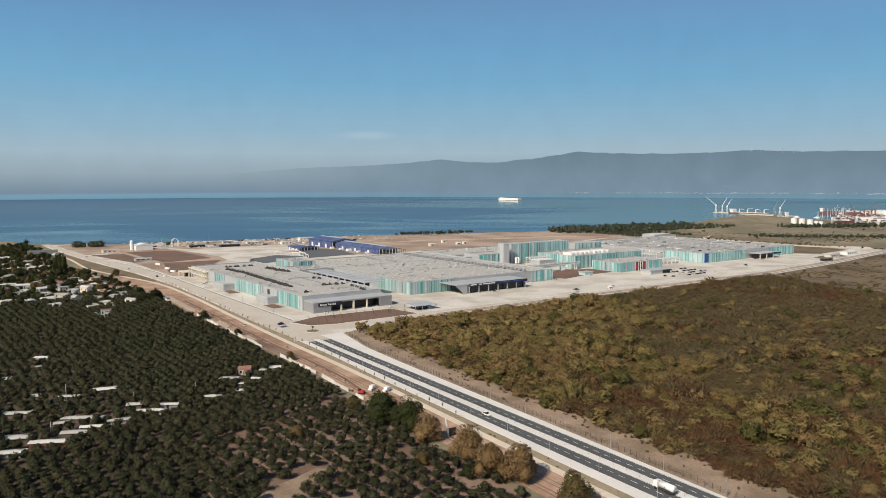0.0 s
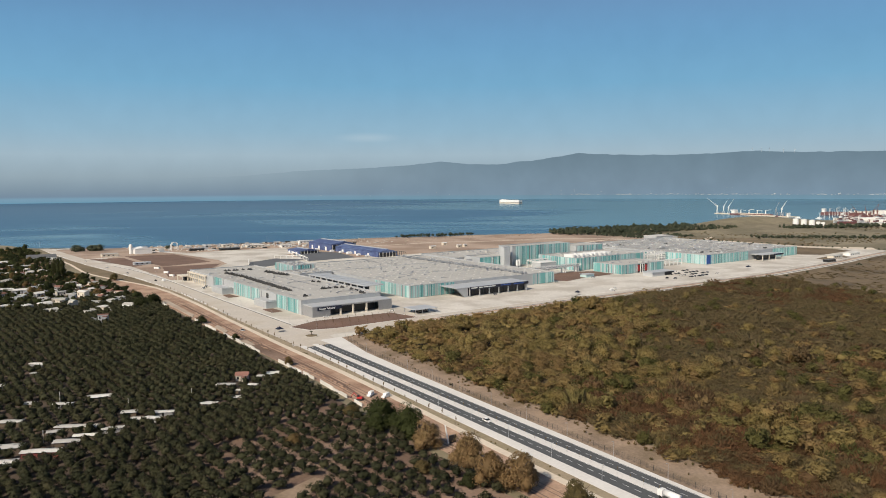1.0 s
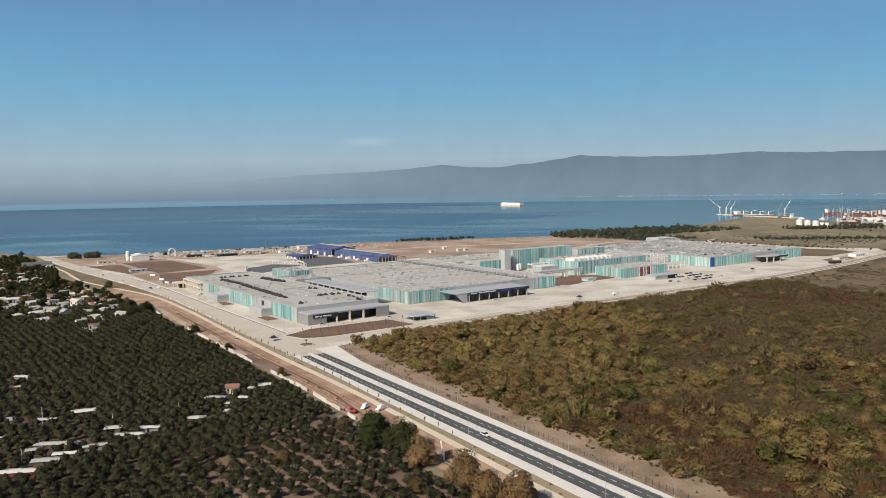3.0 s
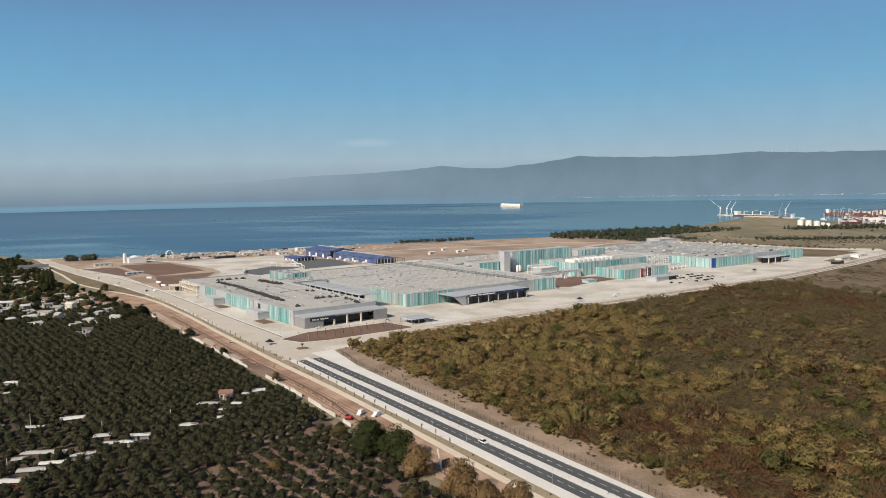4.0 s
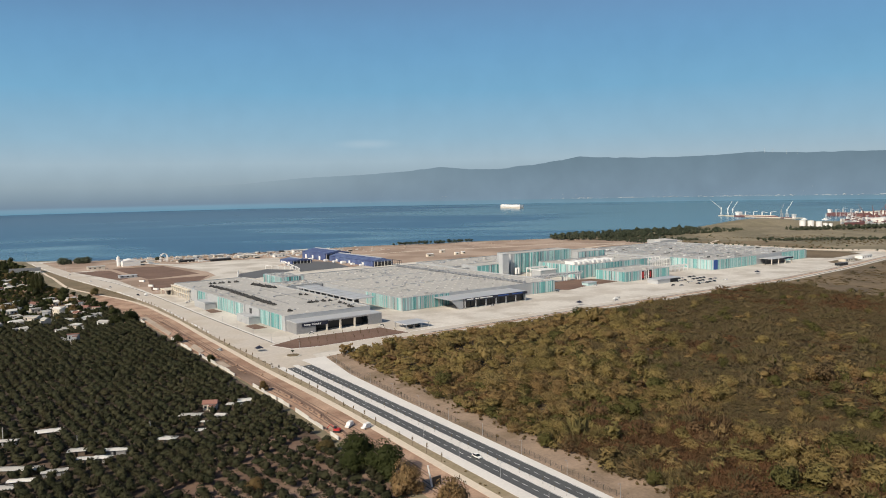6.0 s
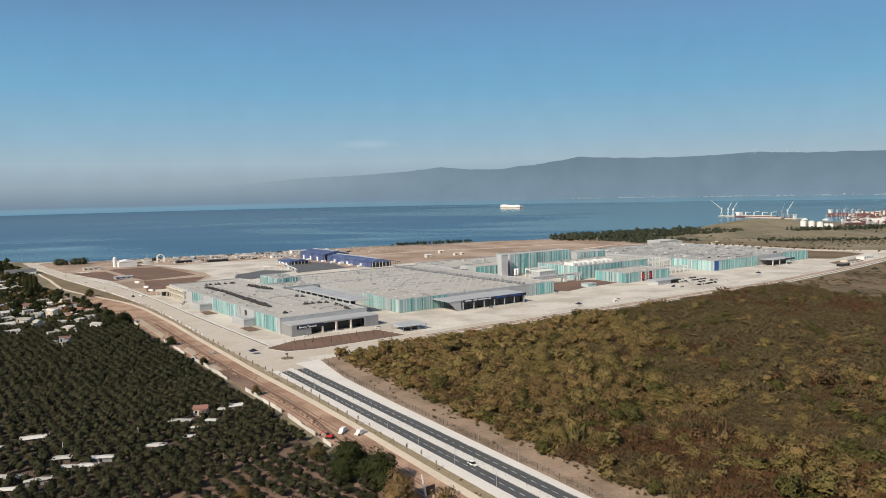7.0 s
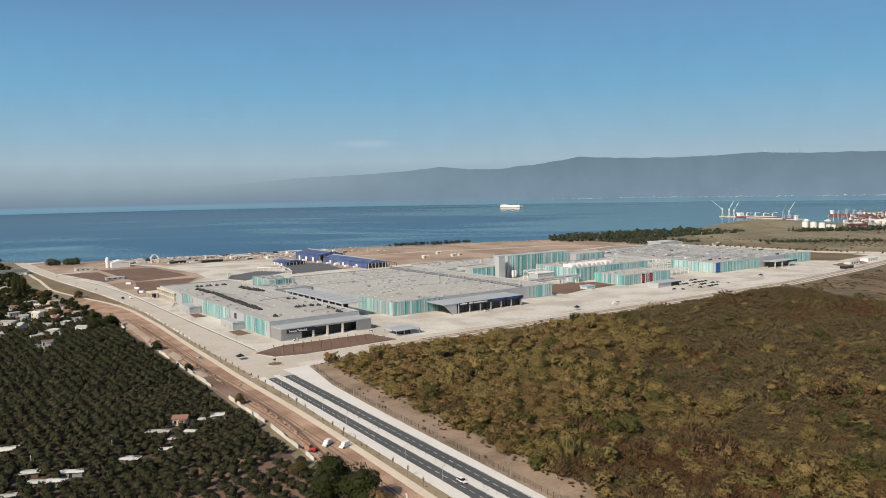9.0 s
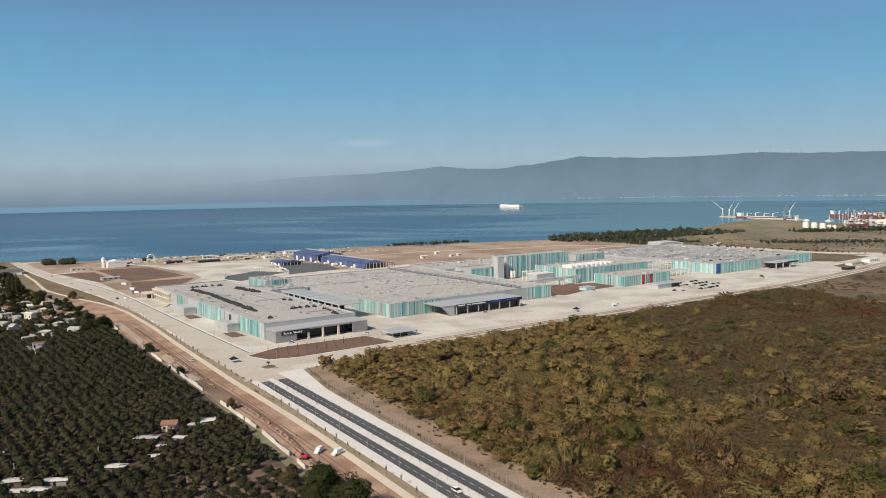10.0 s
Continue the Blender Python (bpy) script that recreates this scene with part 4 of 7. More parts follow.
entrance(A, 1.0, 71, -17, -0.1, 8.3, [16, 25, 36, 48, 59])
sign_board = part("sign_board", Build().box(5.0, -17.4, 4.9, 25.5, -17.03, 7.5).mesh("sign_board", M_BLUEDARK), A, "dark sign board with white lettering")
tx = bpy.data.curves.new("lettering", "FONT")
tx.body, tx.size, tx.extrude, tx.align_x = "Batarya Teknoloji", 1.9, 0.03, "LEFT"
tx.offset = 0.035
tx.materials.append(M_WHITE)
part("lettering", tx, sign_board, m=pose(6.4, -17.44, 5.5, 90))
for y0, y1, x0, h in ((578, 603, 244.5, 5.6), (676, 704, 243.5, 5.6)):
    an = thing("annex", "low grey plant annex beside the long hall", "annex", m=pose(x0, y0, 0))
    w, d = 253.6 - x0, y1 - y0
    part("wall", Build().box(0, 0, 0, w, d, h - 0.4).mesh("wall", M_CLAD), an)
    part("roof", Build().box(-0.3, -0.3, h - 0.4, w, d + 0.3, h, 0.1).mesh("roof", M_CANOPY), an)
    part("parapet", Build().box(0.4, 0.4, h, w - 0.4, 0.8, h + 0.5).box(0.4, 0.8, h, 0.8, d - 0.4, h + 0.5).mesh("parapet", M_CLAD), an)
    for i in range(2):
        part("door", Build().box(-0.12, 5 + i * 10.3, 0.05, -0.004, 8 + i * 10.3, 3.2).mesh("door", M_STEEL), an)
pv = thing("pavilion", "open cream pavilion with square posts", "pavilion", m=pose(243, 792, 0))
part("roof", Build().box(0, 0, 5.2, 17, 18, 6.0, 0.1).mesh("roof", M_CREAM), pv)
for i in range(4):
    for j in (0, 1):
        part("post", Build().box(0.3 + i * 5.2, 0.3 + j * 16.4, 0, 1.2 + i * 5.2, 1.2 + j * 16.4, 5.2).mesh("post", M_CREAM), pv)
# near-black block added in place of the shade inside the open pavilion
part("back_wall", Build().box(5, 8, 0, 16.5, 16, 5.2).mesh("back_wall", M_DARK), pv)

# raised block behind the long hall
Hh = hall("plant_block", "raised block with white and turquoise fins on the roofline", 338, 728, 362, 772, 16.0)
facade(Hh, (0, 0), (24, 0), 7.6, 15.6, "ttm", 2.2, 31, 0.8)
facade(Hh, (0, 44), (0, 0), 7.6, 15.6, "smms", 2.4, 32, 0.8)
roof_things(Hh, 24, 44, 15.3, 2, 3, 33, 8, 14, 3)
Hk = hall("low_plant_block", "low grey plant block behind the covered way", 327, 692, 364, 727.5, 11.6)
roof_things(Hk, 37, 35, 10.9, 3, 3, 34, 10, 26, 3, 0.8)

# main production hall
B = hall("production_hall", "broad production hall with mint and turquoise front panels", 366, 551, 540, 782, 11.0)
facade(B, (0, 0), (48, 0), 0.4, 10.7, MIX, 1.3, 41)
facade(B, (144, 0), (174, 0), 0.4, 10.7, "ttsm", 1.3, 42)
facade(B, (0, 60), (0, 0), 0.4, 10.7, MIX_PALE, 1.4, 43)
roof_things(B, 174, 231, 10.3, 17, 20, 14, 40, 60, size=0.42)
rp = np.random.default_rng(66)
for i in range(30):
    x, y, n = rp.uniform(6, 160), rp.uniform(6, 222), rp.uniform(3, 11)
    along_x = rp.random() < 0.6
    part("roof_pipe", Build().tube((x, y, 10.75), (x + (n if along_x else 0), y + (0 if along_x else n), 10.75), 0.22, 0.22, 5).box(x - 0.5, y - 0.5, 10.3, x + 0.5, y + 0.5, 11.2, 0.1).mesh("roof_pipe", M_STEEL), B)
for i in range(90):
    x, y = (rp.uniform(30, 150), rp.choice([78, 152, 205]) + rp.normal(0, 3.5)) if i < 64 else (rp.uniform(4, 60), rp.uniform(2, 14))
    part("roof_unit", UNIT_ME[rp.integers(0, 4)], B, m=pose(x, y, 10.3, 0, 0, float(rp.choice([0, 90]))) @ Matrix.Scale(rp.uniform(0.3, 0.65), 4))
for yy in (78, 152):
    part("roof_joint", Build().box(2, yy, 10.3, 172, yy + 0.7, 10.75, 0.1).mesh("roof_joint", M_CLAD), B)
cb = thing("dock_canopy", "deep canopy with a dark blue fascia over loading bays", "canopy", m=pose(398, 526, 0))
part("roof", Build().box(0, 0, 8.2, 84, 24.8, 8.7).mesh("roof", M_CANOPY), cb)
part("fascia", Build().box(14.5, -0.4, 6.2, 84, -0.02, 8.6).mesh("fascia", M_BLUEDARK), cb, "dark blue fascia board")
for i in range(7):
    part("pier", Build().box(14.6 + i * 11.2, 0.2, 0.05, 15.4 + i * 11.2, 1.0, 8.2).mesh("pier", M_CLAD), cb)
part("back_wall", Build().box(12, 4.5, 0.05, 83, 4.9, 8.2).mesh("back_wall", M_BLUEDARK), cb)
for i in range(20):
    part("glass_bay", Build().box(13 + i * 3.5, 4.3, 0.4, 16 + i * 3.5, 4.49, 7.4).mesh("glass_bay", M_GLASS), cb)
part("side_wall", Build().box(83.2, 2, 0.05, 83.6, 24.8, 8.2).mesh("side_wall", M_CLAD), cb)
part("wing_wall", Build().add([(0, 0.5, 8.15), (13, 0.5, 8.15), (13, 0.5, 0.05), (9, 0.5, 0.05), (0, 0.9, 8.15), (13, 0.9, 8.15), (13, 0.9, 0.05), (9, 0.9, 0.05)],
     [(3, 2, 1, 0), (4, 5, 6, 7), (0, 1, 5, 4), (1, 2, 6, 5), (2, 3, 7, 6), (3, 0, 4, 7)]).mesh("wing_wall", M_CLAD), cb)
for i, (xa, xb) in enumerate(((16, 23), (25, 29), (30, 44), (50, 62), (66, 78))):
    part("lettering", Build().box(xa, -0.5, 7.2, xb, -0.41, 8.1).mesh("lettering", M_WHITE if i < 3 else M_SIGN), cb, "white lettering bar" if i < 3 else "blue lettering bar")
lk = thing("link_canopy", "long covered way between two halls on a row of columns", "canopy", m=pose(330, 568, 0))
part("roof", Build().box(0, 0, 11.6, 20, 110, 12.4, 0.2).mesh("roof", M_CANOPY), lk)
# near-black sheet added in place of the shade below the covered way's roof
part("back_wall", Build().box(5, 1, 0.05, 5.4, 108, 11.6).mesh("back_wall", M_DARK), lk)
for i in range(7):
    part("roof_rib", Build().box(0.4, 8 + i * 16, 12.4, 19.6, 8.5 + i * 16, 12.65).mesh("roof_rib", M_CLAD), lk)
for i in range(10):
    part("column", Build().box(0.6, 2 + i * 11.6, 0.05, 1.6, 3 + i * 11.6, 11.6).mesh("column", M_WHITE), lk)

# gate house canopy
gc = thing("gate_canopy", "small grey gatehouse canopy on posts", "canopy", m=pose(323, 479, 0))
part("roof", Build().box(0, 0, 3.5, 21, 17, 4.0, 0.15).mesh("roof", M_CANOPY), gc)
part("booth", Build().box(7, 5, 0.05, 15, 12, 3.5).mesh("booth", M_GLASS), gc)
part("barrier", Build().box(15.5, 2, 0.05, 16.0, 2.5, 1.0).box(15.7, 2.1, 0.9, 20.5, 2.3, 1.05).mesh("barrier", M_WHITE), gc)
for i in range(4):
    for j in (0, 1):
        part("post", Build().box(0.6 + i * 6.4, 0.6 + j * 15.4, 0.05, 1.0 + i * 6.4, 1.0 + j * 15.4, 3.5).mesh("post", M_STEEL), gc)

# paint shop and tower
D1 = hall("paint_hall", "tall hall with bright turquoise upright panels", 600, 683, 696, 708, 24.5)
facade(D1, (4, 0), (96, 0), 2, 24.2, "ttttm", 1.5, 51, 0.5)
D2 = hall("paint_hall_wing", "grey hall with turquoise panels", 697, 672, 745, 705, 21.0)
facade(D2, (2, 0), (46, 0), 2, 20.6, MIX, 2.0, 52, 0.5)
D3 = hall("low_wing", "lower wing with mint and turquoise panels", 553, 686, 599.5, 715, 14.0)
facade(D3, (0, 0), (36, 0), 2, 13.6, "ttsm", 1.9, 53, 0.5)
D4 = hall("rear_block", "plain low grey block behind the tall hall", 541, 716, 700, 790, 12.0)
roof_things(D4, 159, 74, 11.3, 8, 4, 19, 20, 24)
hall("end_block", "small grey block with a teal end wall", 541, 700, 552.5, 715.5, 11.0)
st = thing("stair_tower", "square grey stair tower", "tower", m=pose(579, 676, 0))
part("wall", Build().box(2.5, 0, 0, 11.5, 6.8, 25.2).mesh("wall", M_CANOPY), st)
part("roof", Build().box(2.3, -0.2, 25.2, 11.7, 6.8, 25.6).mesh("roof", M_CLAD), st)
for x in (604, 607.5):
    si = thing("silo", "white upright silo beside the tall hall", "silo", m=pose(x, 679, 0))
    part("tank", Build().tube((0, 0, 1.5), (0, 0, 8), 1.5, 1.5, 12).tube((0, 0, 8), (0, 0, 9), 1.5, 0.4, 12).mesh("tank", M_WHITE), si)
    part("legs", Build().box(-1, -1, 0, 1, 1, 1.5).mesh("legs", M_STEEL), si)
F = hall("assembly_block", "mid-rise block with teal panels and white plant on the roof", 629, 606, 744, 668, 14.5)
facade(F, (0, 0), (115, 0), 0.4, 14.2, "tsst", 1.3, 61)
facade(F, (0, 62), (0, 0), 0.4, 14.2, MIX, 1.8, 62)
for i in range(9):
    part("plant_cabin", Build().box(4 + i * 7.5, 10, 13.8, 9.5 + i * 7.5, 24, 17.2, 0.3).box(5 + i * 7.5, 9.6, 14.5, 8 + i * 7.5, 10, 17).mesh("plant_cabin", M_WHITE), F)
roof_things(F, 115, 62, 13.8, 6, 3, 15, 10, 14)
E1 = hall("entrance_block", "low entrance block with turquoise panels and red banners", 642, 551, 713, 592, 10.3)
facade(E1, (0, 0), (24, 0), 0.4, 10.0, "tmm", 1.7, 71)
facade(E1, (44, 0), (71, 0), 0.4, 10.0, "ttm", 1.7, 72)
facade(E1, (0, 41), (0, 0), 0.4, 10.0, "tmm", 1.7, 73)
part("glazing", Build().box(24.5, -0.25, 0.2, 43.5, -0.02, 9.6).mesh("glazing", M_DARK), E1)
for x in (27.5, 39.5):
    part("banner", Build().box(x - 1.15, -0.5, 2.0, x + 1.15, -0.26, 8.6).mesh("banner", M_RED), E1, "red hanging banner")
for x in (24.8, 30.5, 33.5, 36.5, 43):
    part("mullion", Build().box(x - 0.35, -0.6, 0.1, x + 0.35, -0.255, 9.9).mesh("mullion", M_WHITE), E1)
roof_things(E1, 71, 41, 9.6, 4, 2, 16, 6, 4)
G1 = thing("gatehouse", "low flat-roofed gatehouse with a dark glazed front", "gatehouse", m=pose(651, 517, 0))
part("wall", Build().box(0, 0, 0.05, 20, 13, 4.2).mesh("wall", M_CANOPY), G1)
part("roof", Build().box(-0.8, -0.8, 4.2, 36, 13.8, 4.8, 0.1).mesh("roof", M_CANOPY), G1)
part("glazing", Build().box(21, 1, 0.05, 34, 11, 4.2).mesh("glazing", M_DARK), G1)

def steel_rack(x, y, w, d, h, bays, label):
    """A white steel rack: posts in two rows, beams on three levels and pipes on top."""
    ob = thing("steel_rack", label, "pipe rack", m=pose(x, y, 0.06))
    for i in range(bays + 1):
        for yy in (0, d):
            part("post", Build().box(i * w / bays - 0.3, yy - 0.3, 0, i * w / bays + 0.3, yy + 0.3, h).mesh("post", M_WHITE), ob)
        part("crossbeam", Build().box(i * w / bays - 0.25, 0.3, h - 0.6, i * w / bays + 0.25, d - 0.3, h - 0.1).mesh("crossbeam", M_WHITE), ob)
    for k, z in enumerate((h * 0.45, h * 0.75, h)):
        for yy in (0, d):
            part("beam", Build().box(-0.3, yy - 0.25, z, w + 0.3, yy + 0.25, z + 0.5).mesh("beam", M_WHITE), ob)
    for k in range(3):
        part("pipe", Build().tube((0, d * (0.25 + 0.25 * k), h + 0.4), (w, d * (0.25 + 0.25 * k), h + 0.4), 0.4, 0.4, 8).mesh("pipe", M_STEEL if k % 2 else M_WHITE), ob)
    return ob


steel_rack(747, 612, 48, 8, 9.5, 7, "white steel pipe rack between two halls")
steel_rack(752, 626, 40, 6, 11.5, 6, "white steel pipe rack between two halls")
steel_rack(602, 652, 26, 7, 10.0, 4, "white steel pipe rack beside the tall hall")
steel_rack(718, 575, 60, 5, 6.5, 8, "low white steel pipe rack in the factory yard")
# far production hall
C = hall("body_hall", "very wide hall with turquoise front panels and a cluttered grey roof", 797, 553, 1000, 775, 11.8, M_ROOFGREY)
facade(C, (0, 0), (88, 0), 0.4, 11.4, "ttm", 1.15, 81)
facade(C, (142, 0), (203, 0), 0.4, 11.4, "tttm", 1.15, 82)
facade(C, (0, 60), (0, 0), 0.4, 11.4, "smst", 1.3, 83)
part("sign_panel", Build().box(-0.2, -0.9, 1.0, 7.0, -0.4, 11.6).mesh("sign_panel", M_SIGN), C, "large blue corner sign panel")
roof_things(C, 203, 222, 11.1, 14, 12, 17, 90, 220, size=0.62)
cr = np.random.default_rng(91)
for i in range(26):
    y = 10 + i * 8.1
    for _ in range(4):
        x, n = cr.uniform(3, 190), cr.uniform(6, 26)
        part("pipe_run", Build().box(x, y, 11.9, min(200, x + n), y + 0.6, 12.3).box(x + 1, y + 0.1, 11.1, x + 1.4, y + 0.5, 11.9).box(min(199, x + n) - 1.4, y + 0.1, 11.1, min(199, x + n) - 1, y + 0.5, 11.9)
             .mesh("pipe_run", (M_WHITE, M_STEEL, M_CANOPY)[cr.integers(0, 3)]), C)
for _ in range(60):
    part("air_handler", Build().box(-3, -1.4, 0, 3, 1.4, 1.9, 0.2).box(-1, 1.4, 0.3, 1, 2.4, 1.3, 0.1).mesh("air_handler", (M_WHITE, M_CLAD, M_CANOPY, M_DUCT)[cr.integers(0, 4)]), C,
         m=pose(cr.uniform(8, 194), 12 + 16.2 * cr.integers(0, 13), 11.1, 0, 0, float(cr.choice([0, 0, 90]))) @ Matrix.Scale(cr.uniform(0.45, 0.85), 4))
C2 = hall("rear_hall", "grey hall with a cluttered roof behind the assembly block", 746, 640, 796, 815, 10.5, M_ROOFGREY)
roof_things(C2, 50, 175, 9.8, 4, 8, 18, 30, 60, size=0.7)
facade(C2, (0, 0), (50, 0), 0.4, 10.2, MIX_PALE, 2.4, 84)
cc = thing("dock_canopy", "dark open canopy over loading bays", "canopy", m=pose(890, 536, 0))
part("roof", Build().box(0, 0, 7.0, 48, 16.4, 7.6, 0.1).mesh("roof", M_CANOPY), cc)
part("fascia", Build().box(26, -0.4, 5.6, 48, -0.02, 7.6).mesh("fascia", M_BLUEDARK), cc)
part("back_wall", Build().box(1, 9, 0.05, 46, 9.4, 7.0).mesh("back_wall", M_DARK), cc)
for i in range(4):
    part("pier", Build().box(1 + i * 15, 0.4, 0.05, 2 + i * 15, 1.4, 7.0).mesh("pier", M_CREAM), cc)
rb = thing("warehouse", "long grey warehouse with a pale flat roof and a lower annex", "warehouse", m=pose(1016, 800, 0))
part("wall", Build().box(0, 0, 0, 42, 26, 11.0).mesh("wall", M_CLAD), rb)
part("roof", Build().box(-0.4, -0.4, 11.0, 42.4, 26.4, 11.5, 0.1).mesh("roof", M_SHEET), rb)
part("annex", Build().box(42.5, 2, 0, 58, 22, 8.5).mesh("annex", M_CREAM), rb)
part("annex_roof", Build().box(42.5, 1.6, 8.5, 58.4, 22.4, 8.9, 0.1).mesh("annex_roof", M_SHEET), rb)
for k in range(5):
    part("door", Build().box(4 + k * 7.6, -0.12, 0.1, 8 + k * 7.6, -0.01, 4.5).mesh("door", M_STEEL), rb)

# dark sheet roofs and the blue-roofed sheds near the shore
slab("dark_yard_west", DARK_WEST, -0.3, 0.15, M_ROOFDARK, "dark grey asphalt storage yard", "yard")
slab("dark_yard_east", DARK_EAST, -0.3, 0.16, M_ROOFDARK, "dark grey asphalt storage yard", "yard")
for x0, y0, x1, y1, h, top in ((530, 1010, 572, 1085, 10, 14), (536, 885, 566, 1008, 7, 10.5), (474, 1000, 504, 1040, 4.5, 6.5)):
    bs = thing("blue_shed", "shed with a faded blue sheet roof and walls", "shed", m=pose(x0, y0, 0))
    part("wall", Build().box(0, 0, 0, x1 - x0, y1 - y0, h).mesh("wall", M_BLUE), bs)
    part("roof", Build().gable(0, 0, x1 - x0, y1 - y0, h, top, 0.6, "y").mesh("roof", M_BLUE), bs)
    # dark panel over the closed end wall, painted as the shade of an open end
    part("end_opening", Build().box(1.5, -0.15, 0.1, x1 - x0 - 1.5, -0.02, h - 1.2).mesh("end_opening", M_DARK), bs)
    for k in range(6):
        part("post", Build().box(2 + k * (x1 - x0 - 4) / 5 - 0.3, -0.5, 0, 2 + k * (x1 - x0 - 4) / 5 + 0.3, -0.16, h).mesh("post", M_SHEET), bs)
    for k in range(3):
        yy = (y1 - y0) * (0.2 + 0.3 * k)
        part("side_door", Build().box(-0.15, yy, 0.1, -0.02, yy + 5, h * 0.6).mesh("side_door", M_WHITE), bs)
    part("ridge_vent", Build().box((x1 - x0) / 2 - 1, 2, top - 0.3, (x1 - x0) / 2 + 1, y1 - y0 - 2, top + 0.8).mesh("ridge_vent", M_CLAD), bs)

for x, y, w, d, h2 in ((526, 1000, 6, 4, 3.2), (527, 975, 5, 4, 3.0), (528, 952, 7, 5, 3.6), (528, 925, 5, 4, 2.8), (530, 905, 6, 3, 2.6), (522, 1040, 6, 4, 3.0)):
    sk = thing("sheeted_stack", "stack under white sheeting beside the blue shed", "stack", m=pose(x, y, 0.16))
    part("sheet", Build().box(-w / 2, -d / 2, 0.25, w / 2, d / 2, h2, 0.7).mesh("sheet", M_WHITE), sk)
    part("pallet", Build().box(-w / 2 + 0.2, -d / 2 + 0.2, 0, w / 2 - 0.2, d / 2 - 0.2, 0.25).mesh("pallet", M_BARK), sk)
cs = thing("steel_frame_shed", "open dark steel shed frame beside the blue shed", "shed frame", m=pose(567, 886, 0.06))
for i in range(5):
    part("post", Build().box(i * 3.6, 0, 0, i * 3.6 + 0.4, 0.4, 7.0 - i * 0.7).mesh("post", M_DUCT), cs)
part("rafter", Build().add([(0, 0, 7.0), (14.8, 0, 4.2), (14.8, 0.5, 4.2), (0, 0.5, 7.0), (0, 0, 7.5), (14.8, 0, 4.7), (14.8, 0.5, 4.7), (0, 0.5, 7.5)],
     [(3, 2, 1, 0), (4, 5, 6, 7), (0, 1, 5, 4), (1, 2, 6, 5), (2, 3, 7, 6), (3, 0, 4, 7)]).mesh("rafter", M_DUCT), cs)
# pipe bridge between the halls, and the yard round it
pb = thing("pipe_bridge", "white steel pipe bridge on pairs of legs", "pipe bridge", m=pose(543, 600, 0))
part("deck", Build().box(0, 0, 6.6, 86, 5, 7.2).mesh("deck", M_WHITE), pb)
part("truss", Build().box(0, 0, 8.8, 86, 0.4, 9.2).box(0, 4.6, 8.8, 86, 5, 9.2).mesh("truss", M_WHITE), pb)
for i in range(13):
    part("brace", Build().tube((i * 7, 0.2, 7.2), (i * 7 + 3.4, 0.2, 8.9), 0.2, 0.2, 4).tube((i * 7 + 3.4, 0.2, 8.9), (min(86, i * 7 + 7), 0.2, 7.2), 0.2, 0.2, 4).mesh("brace", M_WHITE), pb)
for x in (3, 6, 36, 39, 60, 63, 80, 83):
    part("leg", Build().box(x, 0.5, 0, x + 1.0, 1.5, 6.6).mesh("leg", M_WHITE), pb)
    part("leg", Build().box(x, 3.5, 0, x + 1.0, 4.5, 6.6).mesh("leg", M_WHITE), pb)
for i in range(3):
    part("pipe", Build().tube((0, 1.2 + i * 1.3, 7.6), (86, 1.2 + i * 1.3, 7.6), 0.35, 0.35).mesh("pipe", M_STEEL), pb)
slab("plot_yard", [(556, 548), (585, 556), (640, 560), (641, 590), (620, 602), (560, 600), (546, 575)], -0.3, 0.2, M_DARKSOIL, "brown unplanted bed in the factory yard", "planting bed")
kk = thing("kiosk", "small pale glass kiosk in the yard", "kiosk", m=pose(592, 556, 0))
part("wall", Build().box(0, 0, 0.06, 12, 9, 3.0).mesh("wall", M_PANEL[2]), kk)
part("roof", Build().box(-0.6, -0.6, 3.0, 12.6, 9.6, 3.5, 0.1).mesh("roof", M_CANOPY), kk)
ws = thing("workshop", "small grey flat-roofed workshop in the yard", "workshop", m=pose(598, 632, 0))
part("wall", Build().box(0, 0, 0.06, 24, 14, 9.0).mesh("wall", M_CLAD), ws)
part("roof", Build().box(-0.5, -0.5, 9.0, 24.5, 14.5, 9.6, 0.1).mesh("roof", M_WHITE), ws)
rk = thing("pipe_rack", "long steel pipe rack along the roof edge", "pipe rack", m=pose(505, 556, 10.3))
for px0, px1 in ((0, 0.5), (1.0, 1.6), (2.2, 2.6)):
    part("pipe", Build().box(px0, 0, 1.0, px1, 222, 1.45).mesh("pipe", M_STEEL), rk)
for i in range(38):
    part("support", Build().box(-0.3, i * 6, 0, 3.0, i * 6 + 0.4, 1.0).box(-0.3, i * 6, 1.5, 3.0, i * 6 + 0.3, 2.4).mesh("support", M_STEEL), rk)


# ---- woods and groves ----
def scatter(x0, x1, y0, y1, spacing, r, keep):
    """Jittered points over a rectangle, kept where keep(x, y) is true."""
    xs, ys = np.meshgrid(np.arange(x0, x1, spacing), np.arange(y0, y1, spacing))
    p = np.stack([xs.ravel(), ys.ravel()], 1) + r.uniform(-0.42, 0.42, (xs.size, 2)) * spacing
    return p[keep(p[:, 0], p[:, 1])]


def line_x(line, y):
    return np.interp(y, [p[0] for p in line], [p[1] for p in line])


def plant(name, pos, radius, height, templates, mat, label, category, r):
    v, t, puff, tint = stamp(templates, pos, radius, height, r)
    return thing(name, label, category, me=big_mesh(name, v, t, mat, puff, tint), kind="stuff")


r = np.random.default_rng(11)
